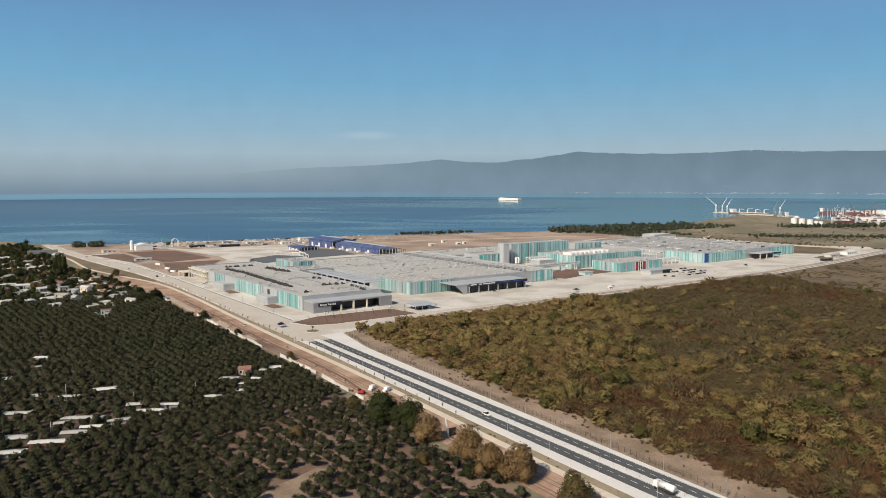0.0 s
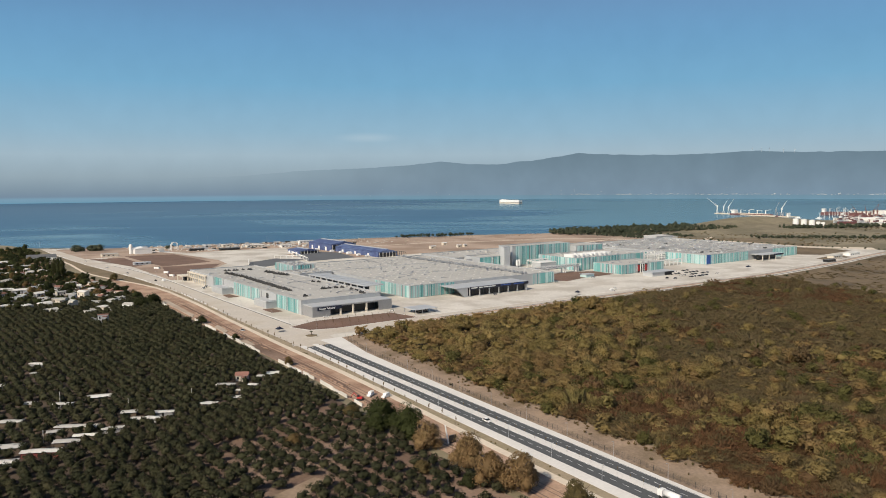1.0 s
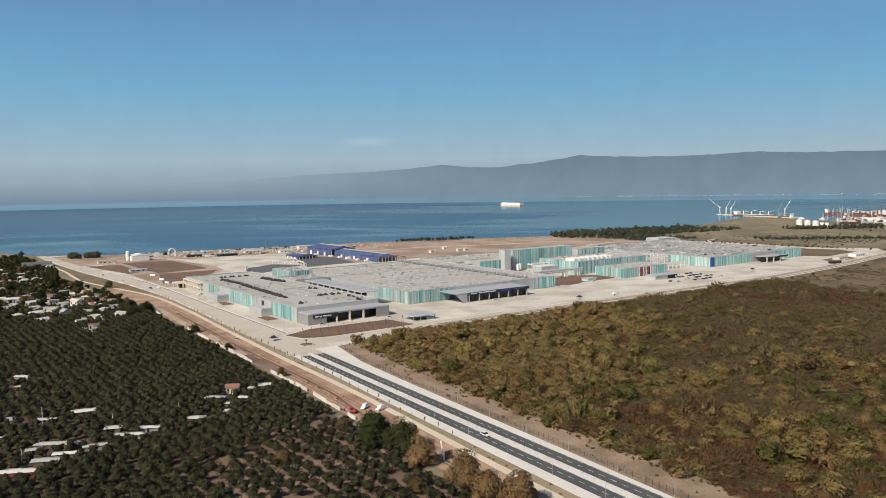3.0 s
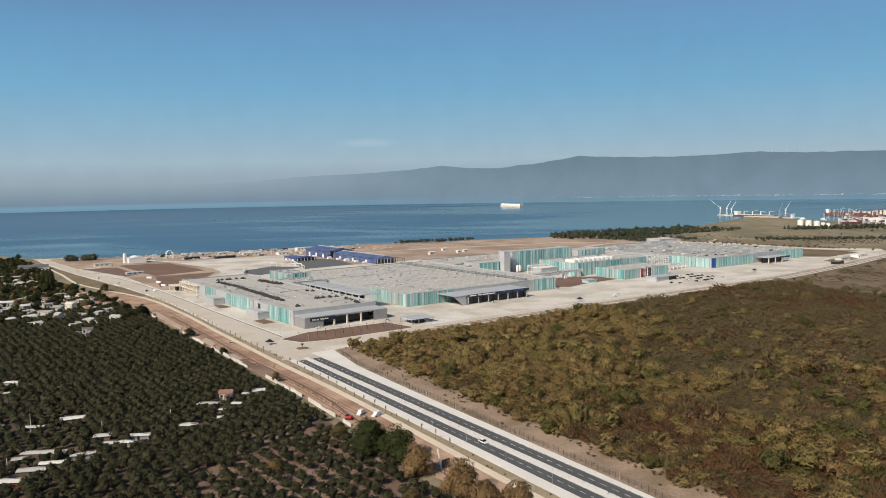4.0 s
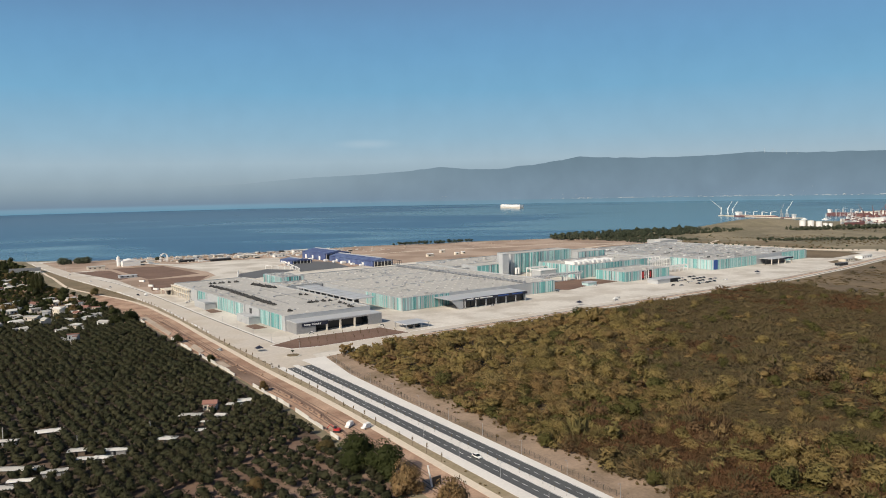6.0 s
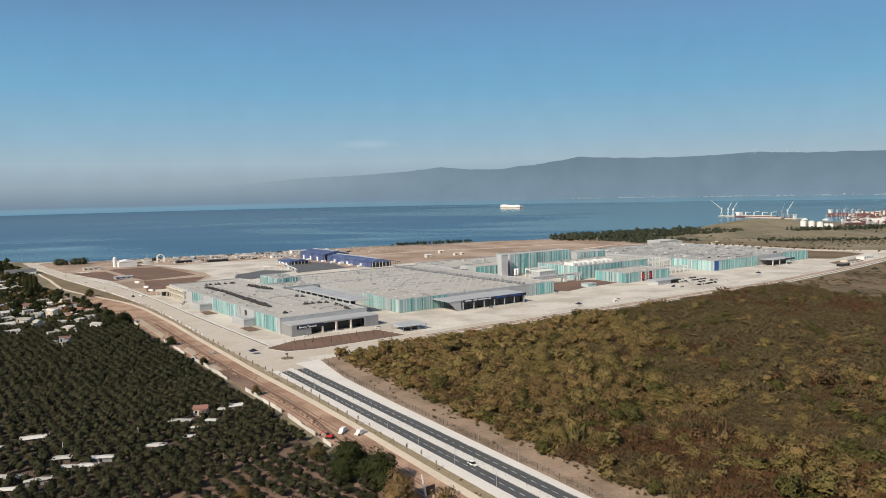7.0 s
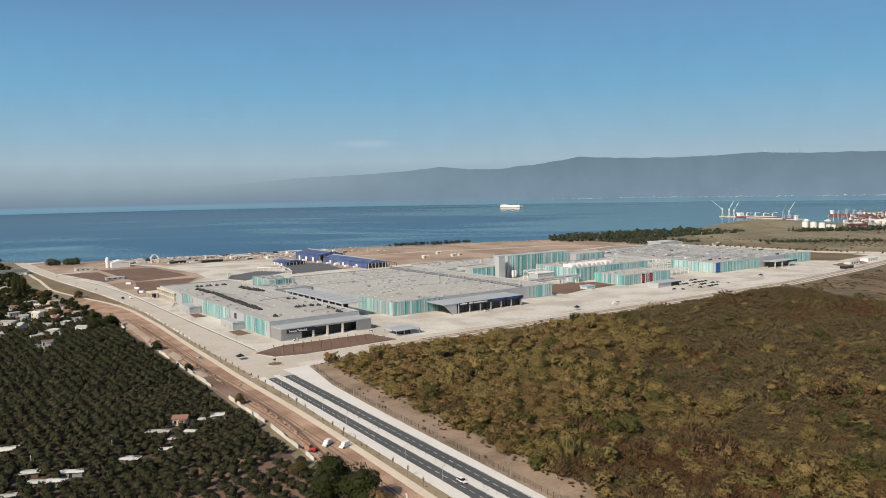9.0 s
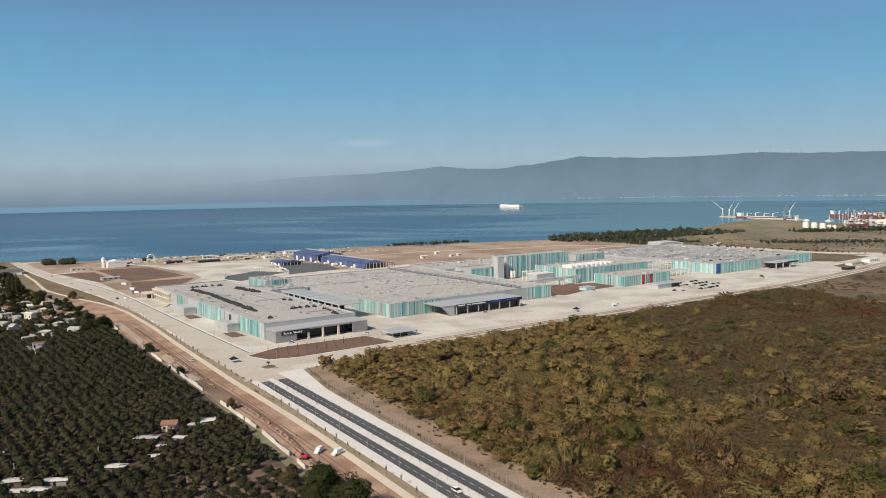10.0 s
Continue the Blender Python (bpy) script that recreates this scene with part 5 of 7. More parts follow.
# sheds and houses: place, width and depth
SHEDS = [(65, 471, 8, 4), (60, 447, 3, 3), (43, 431, 5, 5), (50, 388, 4, 4), (62, 377, 8, 3), (39, 362, 10, 4), (35, 328, 9, 5), (31, 310, 9, 4),
         (61, 339, 17, 4), (52, 337, 5, 3), (54, 321, 9, 4), (61, 324, 8, 3), (72, 327, 8, 3), (83, 346, 6, 4), (84, 333, 7, 3), (89, 331, 6, 3)]
SHEDS_EAST = [(95, 337, 8, 3), (78, 380, 10, 5), (133, 365, 9, 4), (144, 357, 4, 3), (135, 351, 3, 2), (129, 341, 4, 3), (115, 338, 7, 4), (161, 373, 6, 5), (154, 370, 4, 3)]
HOUSES = [(116, 1116, 14, 9), (110, 980, 13, 10), (118, 974, 9, 8), (127, 967, 14, 10), (87, 824, 15, 10), (99, 806, 17, 9), (109, 771, 13, 11),
          (131, 806, 17, 9), (90, 704, 16, 9), (103, 706, 15, 9), (116, 715, 14, 8), (139, 739, 18, 8), (159, 752, 17, 8)]
HOUSES_EAST = [(124, 644, 9, 7), (137, 655, 10, 8), (152, 693, 8, 7), (158, 653, 13, 9), (126, 599, 11, 6), (146, 837, 13, 8), (72, 711, 12, 9), (104, 669, 7, 6), (165, 823, 9, 6), (170, 743, 11, 7), (146, 805, 8, 6),
               (96, 900, 12, 9), (82, 760, 11, 8), (122, 690, 10, 7), (80, 790, 10, 7), (95, 770, 9, 6), (114, 792, 11, 7), (124, 760, 9, 6), (147, 772, 10, 7), (150, 720, 9, 7),
               (128, 727, 8, 6), (106, 742, 10, 7), (162, 704, 9, 6), (141, 694, 8, 6), (165, 792, 9, 7), (118, 832, 9, 7), (128, 1010, 10, 8), (134, 1050, 11, 8), (120, 1060, 10, 8), (108, 1030, 10, 7), (140, 985, 9, 7), (164, 1160, 24, 26)]


def off_houses(x, y):
    """True where no shed or house stands, nor the open ground before it."""
    ok = np.ones(len(x), bool)
    for hx, hy, w, d in SHEDS + SHEDS_EAST + HOUSES + HOUSES_EAST + [(44, 314, 13, 4), (145, 374, 7, 6)]:
        far = hy > 550
        ok &= ((x - hx) / (w / 2 + (1.6 if far else 1.6))) ** 2 + ((y - hy + (3.0 if far else 1.8)) / (d / 2 + (5.5 if far else 3.2))) ** 2 > 1
    return ok


def field_x(y):
    """Where the wood gives way to the dry field towards the east."""
    return np.interp(y, [60, 300, 338, 369, 412, 441], [840, 699, 704, 715, 738, 741])


oak_near = [crown_cloud(100 + i, 400, 0.165, 0.9, 13, 0.44, 0.7, 0.55) for i in range(8)]
oak_far = [crown_cloud(120 + i, 190, 0.235, 0.9, 10, 0.48, 0.65, 0.6) for i in range(8)]
old_oak = [crown_cloud(130 + i, 900, 0.11, 0.85, 22, 0.44, 0.6, 0.5) for i in range(6)]
bush_near = [scrub_cloud(140 + i, 130, 0.52, 0.13) for i in range(10)]
tuft_near = [crown_cloud(160 + i, 120, 0.25, 1.0, 8, 0.36, 1.0, 0.8) for i in range(8)]
bush_far = [crown_cloud(150 + i, 44, 0.42, 0.9, 6, 0.45, 0.8, 0.7) for i in range(8)]
brown_far = [scrub_cloud(155 + i, 46, 0.62, 0.17) for i in range(8)]
scrub_far = [scrub_cloud(180 + i, 44, 0.62) for i in range(8)]


def in_wood(x, y):
    return (x > line_x(FOREST_L, y) + 1.5 + 2 * np.sin(y * 0.21) + 1.3 * np.sin(y * 0.7)) & (x < field_x(y) + 3 * np.sin(y * 0.31)) & (y < 440 + 2 * np.sin(x * 0.13))


def drift(p, scale, seed):
    return np.array([noise.noise((x * scale, y * scale, seed)) for x, y in p])


def thickness(p):
    """How thick the oaks stand: closed wood towards the factory road, open scrub towards the east, mixed by the highway."""
    x, y = p[:, 0], p[:, 1]
    closed = np.clip((400 + (y - 290) * 1.1 - x) / 130, -0.25, 0.9)
    mixed = np.clip((520 - x) / 400, 0.0, 0.3)
    w = np.clip((y - 205) / 110, 0, 1)
    return closed * w + mixed * (1 - w) + 0.6 * drift(p, 0.02, 3.3) + 0.35 * drift(p, 0.055, 1.3)


def by_hue(hue):
    return ((hue <= 0.46) & (hue > -0.3), L_FOREST), (hue > 0.46, L_OCHRE), ((hue <= -0.3) & (hue > -0.52), L_MOSS), (hue <= -0.52, L_RUSTOAK)


HUES = {L_FOREST: "green and brown autumn", L_OCHRE: "ochre", L_MOSS: "moss-green", L_RUSTOAK: "rust-brown", L_SCRUB: "brown", L_RUSTSCRUB: "reddish"}
# oaks stand thick near the factory road and thin out into low brown scrub
oak = scatter(216, 800, 60, 446, 6.9, r, in_wood)
oak = oak[thickness(oak) + r.uniform(-0.25, 0.25, len(oak)) > 0.42]
rad_o = r.uniform(3.2, 6.0, len(oak)) * np.where(r.random(len(oak)) < 0.14, 1.4, 1.0)
hgt_o = rad_o * r.uniform(1.1, 1.45, len(oak)) * (1 + 0.6 * drift(oak, 0.04, 4.1))
edge_o = np.clip((oak[:, 0] - line_x(FOREST_L, oak[:, 1])) / 22, 0.35, 1) * np.clip((448 - oak[:, 1]) / 20, 0.55, 1)
rad_o, hgt_o = rad_o * (0.5 + 0.5 * edge_o), hgt_o * (0.35 + 0.65 * edge_o)
d_o = np.hypot(oak[:, 0] - 25, oak[:, 1] - 20)
hue = 0.6 * drift(oak, 0.03, 5.5) + r.uniform(-0.42, 0.42, len(oak)) + np.where(oak[:, 1] > 285, 0.08, -0.06) + np.where((oak[:, 1] > 320) & (oak[:, 0] < 540), 0.14, 0)
for lo, hi, tm in ((0, 430, oak_near + old_oak[:3]), (430, 3000, oak_far)):
    for k, mt in by_hue(hue):
        k = k & (d_o >= lo) & (d_o < hi)
        plant("oak_wood", oak[k], rad_o[k], hgt_o[k], tm, mt, "dense oak wood in " + HUES[mt] + " leaf", "woodland", r)
# broad old oaks that stand out of the wood, alone or in small clumps
old = scatter(250, 720, 90, 430, 17, r, lambda x, y: in_wood(x - 6, y))
old = old[drift(old, 0.02, 12.3) + r.uniform(-0.3, 0.3, len(old)) + np.where((old[:, 0] < 480) & (old[:, 1] > 240), 0.22, -0.05) > 0.12]
rad_b = r.uniform(4.4, 7.0, len(old)) * np.where(thickness(old) > 0.2, 1.0, 0.7)
kind = r.random(len(old))
kind += np.where(thickness(old) > 0.2, 0.0, 0.45)
for k, mt in ((kind < 0.42, L_OCHRE), ((kind >= 0.42) & (kind < 0.85), L_FOREST), (kind >= 0.85, L_MOSS)):
    plant("old_oaks", old[k], rad_b[k], rad_b[k] * r.uniform(1.4, 1.75, k.sum()), old_oak, mt, "broad old oaks in " + HUES[mt] + " leaf", "trees", r)
# shrubs fill the rest: leafy bushes, and upright feathery brush in brown and rust
NEAR = 380
shrub = np.concatenate([scatter(216, 830, 60, 446, 3.1, r, lambda x, y: in_wood(x, y) & (np.hypot(x - 25, y - 20) < NEAR)),
                        scatter(216, 830, 60, 446, 3.8, r, lambda x, y: in_wood(x, y) & (np.hypot(x - 25, y - 20) >= NEAR))])
th = thickness(shrub)
k = (th < 0.85) | (shrub[:, 0] < line_x(FOREST_L, shrub[:, 1]) + 20) | (shrub[:, 1] > 428)
shrub, th = shrub[k], th[k]
open_land = np.clip((0.25 - th) / 0.4, 0, 1)
big = r.random(len(shrub)) < 0.06
rad_s = r.uniform(2.0, 3.3, len(shrub)) * (1 + 0.25 * open_land) * np.where(big, 1.7, 1.0)
hgt_s = rad_s * r.uniform(0.85, 1.3, len(shrub)) * (1 - 0.4 * open_land) * (1 + 0.9 * drift(shrub, 0.03, 9.1))
d_s = np.hypot(shrub[:, 0] - 25, shrub[:, 1] - 20)
hue = 0.85 * drift(shrub, 0.022, 7.7) + 0.55 * drift(shrub, 0.07, 2.2) + r.uniform(-0.28, 0.28, len(shrub)) - 0.12
brown = open_land + 0.9 * drift(shrub, 0.018, 6.1) + 0.6 * drift(shrub, 0.05, 8.1) + np.clip((shrub[:, 0] - 330) / 400, 0, 0.3) + np.clip((270 - shrub[:, 1]) / 160, 0, 0.55) + r.uniform(-0.3, 0.3, len(shrub)) > 0.3
rusty = np.where(d_s < 330, 0.0, -0.45)
brown &= ~(big & (r.random(len(shrub)) < 0.7))
brown |= (d_s > 430) & (open_land > 0.25) & (r.random(len(shrub)) < 0.93)
for lo, hi in ((0, NEAR), (NEAR, 3000)):
    zone = (d_s >= lo) & (d_s < hi)
    for k, mt in [(k & ~brown, mt) for k, mt in by_hue(hue)] + [(brown & (hue > rusty), L_SCRUB), (brown & (hue <= rusty), L_RUSTSCRUB)]:
        k = k & zone
        feather = mt in (L_SCRUB, L_RUSTSCRUB)
        tm = (brown_far if feather else bush_far) if lo else (bush_near if feather else tuft_near + bush_near[:4])
        plant("scrub", shrub[k], rad_s[k], np.maximum(1.2, hgt_s[k]), tm, mt, ("feathery brush in " if feather else "thick low scrub in ") + HUES[mt] + " leaf", "scrub", r)

# olive grove: rows of round grey-green trees on brown soil
def grove_keep(x, y):
    lim = line_x(WALL, y) - 6
    u, w = x - 98, y - 220 - 0.55 * (x - 98)
    clear = (u / 18) ** 2 + (w / 5) ** 2 < 1
    return (x < lim) & (x > 0.09 * y - 30) & ~clear


def rows(step, keep, jitter):
    """Points on slanted planting rows."""
    gx, gy = np.meshgrid(np.arange(-190, 190), np.arange(-190, 190))
    p = np.stack([148.5 + (gx * 0.97 + gy * 0.04).ravel() * step, 222.4 + (gx * 0.37 - gy * 0.985).ravel() * step], 1)
    p += r.uniform(-1.0, 1.0, p.shape) * jitter
    x, y = p[:, 0], p[:, 1]
    return p[(y > 120) & (y < 720) & keep(x, y) & grove_keep(x, y) & off_houses(x, y) & (r.random(len(p)) < 0.95)]


def open_rows(x, y):
    return (y < 300 - 0.42 * (150 - x)) & (x > 94 + 3 * np.sin(y * 0.2))


grove = np.concatenate([rows(6.6, open_rows, 0.8), rows(5.1, lambda x, y: ~open_rows(x, y), 0.9)])
dist = np.hypot(grove[:, 0] - 25, grove[:, 1] - 20)
close = open_rows(grove[:, 0], grove[:, 1])
rad = r.uniform(2.4, 3.1, len(grove)) + np.where(close, 0.5, 0.1)
hgt = r.uniform(3.4, 4.6, len(grove)) + np.where(close, 0.0, 0.5)
o_near = [crown_cloud(200 + i, 290, 0.2, 1.0, 9, 0.6, 0.95, 0.45) for i in range(8)]
o_far = [crown_cloud(220 + i, 72, 0.37, 0.95, 7, 0.62, 0.8, 0.45) for i in range(8)]
for lo, hi, tm in ((0, 310, o_near), (310, 2000, o_far)):
    k = (dist >= lo) & (dist < hi)
    plant("olive_grove", grove[k], rad[k], hgt[k], tm, L_OLIVE, "rows of round grey-green olive trees on brown soil", "olive grove", r)


# ---- settlement ----
def shed(x, y, w, d, ang, wall, roof, label, h=2.6, rise=0.5, category="shed", wing=0.0):
    ob = thing(category, label, category, m=pose(x, y, 0, 0, 0, ang))
    part("wall", Build().box(-w / 2, -d / 2, 0, w / 2, d / 2, h).mesh("wall", wall), ob)
    part("roof", Build().gable(-w / 2, -d / 2, w / 2, d / 2, h, h + rise, 0.5, "x").mesh("roof", roof), ob)
    part("door", Build().box(-0.5, -d / 2 - 0.06, 0.02, 0.5, -d / 2 - 0.004, min(2.0, h - 0.1)).mesh("door", M_DARK), ob)
    if wing:
        part("porch", Build().box(w * 0.05, -d / 2 - wing, 0, w * 0.42, -d / 2 - 0.01, h * 0.8).mesh("porch", wall), ob)
        part("porch_roof", Build().box(w * 0.05 - 0.3, -d / 2 - wing - 0.3, h * 0.8, w * 0.42 + 0.3, -d / 2 - 0.01, h * 0.8 + 0.15).mesh("porch_roof", roof), ob)
    if h > 2.4:
        for s in (-1, 1):
            part("window", Build().box(s * w * 0.3 - 0.5, -d / 2 - 0.06, h * 0.38, s * w * 0.3 + 0.5, -d / 2 - 0.004, h * 0.75).mesh("window", M_GLASS), ob)
    return ob


rs = np.random.default_rng(31)
for x, y, w, d in SHEDS + SHEDS_EAST:
    old = rs.random() < 0.25
    # walls take dark materials so that shade below the roofs is in their colour
    shed(x, y, w, d, -32 + rs.uniform(-16, 20), M_BARK if rs.random() < 0.6 else M_CLADSHADE, M_ROOF if old else M_SHEET,
         "low garden shed with a pale sheet roof among olive trees", 1.6 + rs.uniform(0, 0.4), rs.uniform(0.15, 0.5))
shed(44, 314, 13, 4, -28, M_DULLRED, M_SHEET, "low dull red shed with a white sheet roof", 2.0, 0.5)
hh = shed(145, 374, 6, 5, -30, M_CREAM, M_TILE, "cream house with a red tiled roof among olive trees", 3.0, 1.4, "house", 2.0)
for i, (x, y, w, d) in enumerate(HOUSES + HOUSES_EAST[:-1]):
    red = i % 5 == 2
    flat = rs.random() < 0.55
    ang = rs.uniform(-75, 60)
    h = 2.1 + rs.uniform(0, 1.1) + (2.2 if rs.random() < 0.1 else 0)
    shed(x, y, w * rs.uniform(0.5, 0.9), d * rs.uniform(0.55, 0.85), ang, (M_CREAM, M_WHITE, M_CLAD)[rs.integers(0, 3)], M_TILE if red else (M_SHEET, M_SHEET, M_ROOF)[rs.integers(0, 3)],
         "small house with a red tiled roof among dark trees" if red else "small pale house with a light sheet roof among dark trees", h, 0.4 if flat else 1.3, "house",
         rs.uniform(1.5, 3.5) if rs.random() < 0.5 else 0.0)
    for _ in range(rs.integers(1, 4)):
        a2 = radians(rs.uniform(0, 360))
        gap = (w + d) / 3 + rs.uniform(1, 5)
        shed(x + math.cos(a2) * gap, y + math.sin(a2) * gap, rs.uniform(2.5, 6.5), rs.uniform(2.2, 4.5), ang + rs.uniform(-30, 30), (M_CREAM, M_CLAD, M_WHITE)[rs.integers(0, 3)], (M_SHEET, M_SHEET, M_ROOF, M_CANOPY)[rs.integers(0, 4)],
             "low outbuilding with a pale sheet roof beside a house", 1.6 + rs.uniform(0, 0.9), rs.uniform(0.15, 0.7))


barn = shed(166, 1160, 36, 28, -8, M_WHITE, M_ROOFDARK, "long barn with a dark grey roof beside the path", 3.6, 3.0, "barn")
garden_t = [crown_cloud(240 + i, 100, 0.34, 0.85, 7, 0.6, 0.8) for i in range(6)]
garden = scatter(10, 190, 560, 1420, 5.6, r, lambda x, y: (x < np.minimum(line_x(WALL, y), line_x(PATH_L, y) - np.where(y > 830, 9, 0)) - 5) & (x > 0.08 * y - 30) & off_houses(x, y)
                 & (y > 690) & (y < 1190 + x))
gd = drift(garden, 0.03, 4.4)
garden = garden[((gd > -0.25) | (r.random(len(garden)) < 0.35)) & (r.random(len(garden)) < 0.88)]
rad = r.uniform(1.9, 3.7, len(garden)) * np.where(r.random(len(garden)) < 0.14, 1.7, 1.0)
hgt = rad * r.uniform(1.1, 1.7, len(garden))
kind = r.random(len(garden))
for k, mt, lb in ((kind < 0.72, L_GREEN, "dark green garden trees between the houses"), ((kind >= 0.72) & (kind < 0.88), L_TREE, "green garden trees between the houses"),
                  (kind >= 0.88, L_DRY, "brown garden trees between the houses")):
    plant("garden_trees", garden[k], rad[k], hgt[k], garden_t, mt, lb, "trees", r)


# ---- single trees ----
def tree(x, y, height, radius, leaves, label, seed, name="tree", cards=4200, slim=1.0, low=0.35):
    """A tapered trunk with limbs and a ragged crown of leaf sprays."""
    q = np.random.default_rng(seed)
    ob = thing(name, label, "tree", m=pose(x, y, 0))
    b = Build()
    b.tube((0, 0, -0.1), (q.uniform(-0.2, 0.2), q.uniform(-0.2, 0.2), height * 0.5), 0.045 * height, 0.028 * height, 8)
    for k in range(6):
        a = k * 1.05 + q.uniform(-0.3, 0.3)
        b.tube((0, 0, height * (0.2 + 0.05 * k)), (math.cos(a) * radius * 0.6, math.sin(a) * radius * 0.6, height * (0.5 + 0.06 * k)), 0.016 * height, 0.006 * height, 5)
    part("trunk", b.mesh("trunk", M_BARK), ob)
    vs, ts, ns, o = [], [], [], 0
    small = cards <= 1000
    for k in range(1 if small else 4):
        # a main crown and three lower, smaller ones round it
        f = 1.0 if k == 0 else q.uniform(0.5, 0.66)
        a = seed + k * 2.1 + q.uniform(-0.4, 0.4)
        v, t, puff = crown_cloud(seed * 7 + k, int(cards * (0.55 if k == 0 and not small else f * f * 0.6 if k else 1)), 0.17 if small else 0.095 / f ** 0.5, 0.95 / slim, 16, 0.64, 0.75)
        v = v * np.array([radius * (0.86 if not small else 1), radius * (0.86 if not small else 1), height * 0.5 * (1 - low) * slim]) * 1.06 * f
        if k:
            v += np.array([math.cos(a) * radius * 0.55, math.sin(a) * radius * 0.55, height * (0.3 * f + 0.12 * (k % 2)) + low * height * 0.4])
        else:
            v[:, 2] += height * (0.5 + low / 2) - 0.03 * height
        vs.append(v)
        ts.append(t + o)
        ns.append(puff)
        o += len(v)
    v, t = np.concatenate(vs), np.concatenate(ts)
    taper = 1.14 - 0.2 * np.clip(v[:, 2] / height, 0, 1)
    v[:, 0] *= taper
    v[:, 1] *= taper
    v[:, 2] = np.maximum(v[:, 2], 0.3)
    part("crown", big_mesh("crown", v, t, leaves, np.concatenate(ns), q.random()), ob)
    return ob


GREEN_T = "broad dark green tree beside the dirt track"
RUST_T = "rust-brown autumn tree beside the dirt track"
tree(164, 270, 13.5, 7.6, L_TREE, GREEN_T, 301, low=0.0)
tree(166, 252, 14.0, 7.4, L_TREE, GREEN_T, 302, low=0.0)
tree(158, 262, 10.0, 6.0, L_TREE, GREEN_T, 312, low=0.0)
tree(162.5, 233, 12.5, 6.4, L_RUST, RUST_T, 303, low=0.0)
tree(162, 208, 15.5, 6.8, L_RUST, RUST_T, 304, low=0.0)
tree(159, 192, 13.5, 6.4, L_RUST, RUST_T, 305, low=0.0)
tree(165, 183, 15.0, 7.0, L_RUST, RUST_T, 306, low=0.0)
tree(167, 160, 11.5, 6.4, L_DRY, "olive-brown tree beside the dirt track", 307, low=0.0)
tree(153, 196, 5.0, 3.6, L_GREEN, GREEN_T, 331, low=0.0)
tree(160, 286, 6.0, 4.2, L_DRY, "yellow-brown bush at the wall's end", 308, low=0.05)
tree(177, 388, 6.0, 2.6, L_DRY, "small brown tree at the white wall", 309, low=0.1)
tree(177, 655, 12.0, 7.0, L_GREEN, "large dark green tree at the grove's corner", 310, low=0.05)
tree(165, 648, 10.0, 6.5, L_GREEN, "large dark green tree at the grove's corner", 311, low=0.05)
tree(181, 545, 6.5, 4.2, L_GREEN, "dark green tree at the white wall", 313, low=0.05)
tree(179, 473, 5.0, 2.8, L_GREEN, "dark green tree at the white wall", 314, low=0.05)
tree(444, 427, 10.5, 6.6, L_TREE, "round dark green tree at the edge of the wood", 315, low=0.05)
tree(148, 215, 5.0, 3.4, L_DRY, "yellowish bush among olive trees", 316, low=0.05)
tree(124, 268, 5.5, 3.6, L_DRY, "ochre bush among olive trees", 317, low=0.05)
for i, (x, y) in enumerate(((146, 905), (144, 915), (149, 902))):
    tree(x, y, 25, 3.6, L_GREEN, "tall slim dark poplar by the houses", 320 + i, "poplar_tree", 700, 1.0, 0.02)
tree(190, 850, 9, 5.0, L_DRY, "brown tree beside the pale path", 330, low=0.05)
for i, (x, y) in enumerate(((226, 1259), (233, 1256), (247, 1255), (253, 1252), (259, 1250), (349, 1207))):
    tree(x, y, 11 if i < 5 else 7, 7.5 if i < 5 else 4, L_SHORE, "grey-green pine near the shore", 340 + i, cards=700, low=-0.25)
for i, (x, y, hgt, rad1, leaf) in enumerate(((336, 309, 7.5, 5.0, L_OCHRE), (420, 300, 7, 5.2, L_OCHRE), (462, 288, 7.5, 5.2, L_OCHRE), (404, 236, 7.0, 5.6, L_OCHRE), (300, 330, 6.5, 4.6, L_OCHRE),
                                           (334, 194, 6.5, 4.6, L_OCHRE), (333, 158, 6, 4.2, L_OCHRE), (277, 218, 5.5, 3.6, L_OCHRE), (243, 129, 6, 4.6, L_RUSTOAK), (249, 182, 4.5, 3.0, L_RUSTOAK),
                                           (245, 202, 4.2, 2.8, L_OCHRE), (246, 108, 5, 3.6, L_OCHRE), (343, 276, 8.0, 5.2, L_MOSS), (292, 248, 6.5, 4.4, L_MOSS), (230, 238, 6.0, 4.0, L_MOSS),
                                           (378, 231, 6.5, 4.4, L_MOSS), (304, 157, 7.0, 4.6, L_MOSS), (266, 133, 6.5, 4.6, L_MOSS), (232, 188, 5.5, 3.8, L_MOSS))):
    lb = {L_OCHRE: "ochre-leaved oak standing out of the scrub", L_RUSTOAK: "orange-brown oak standing out of the scrub", L_MOSS: "dark green oak standing out of the scrub"}[leaf]
    tree(x, y, hgt, rad1, leaf, lb, 360 + i, "oak_tree", 2600, low=0.05)

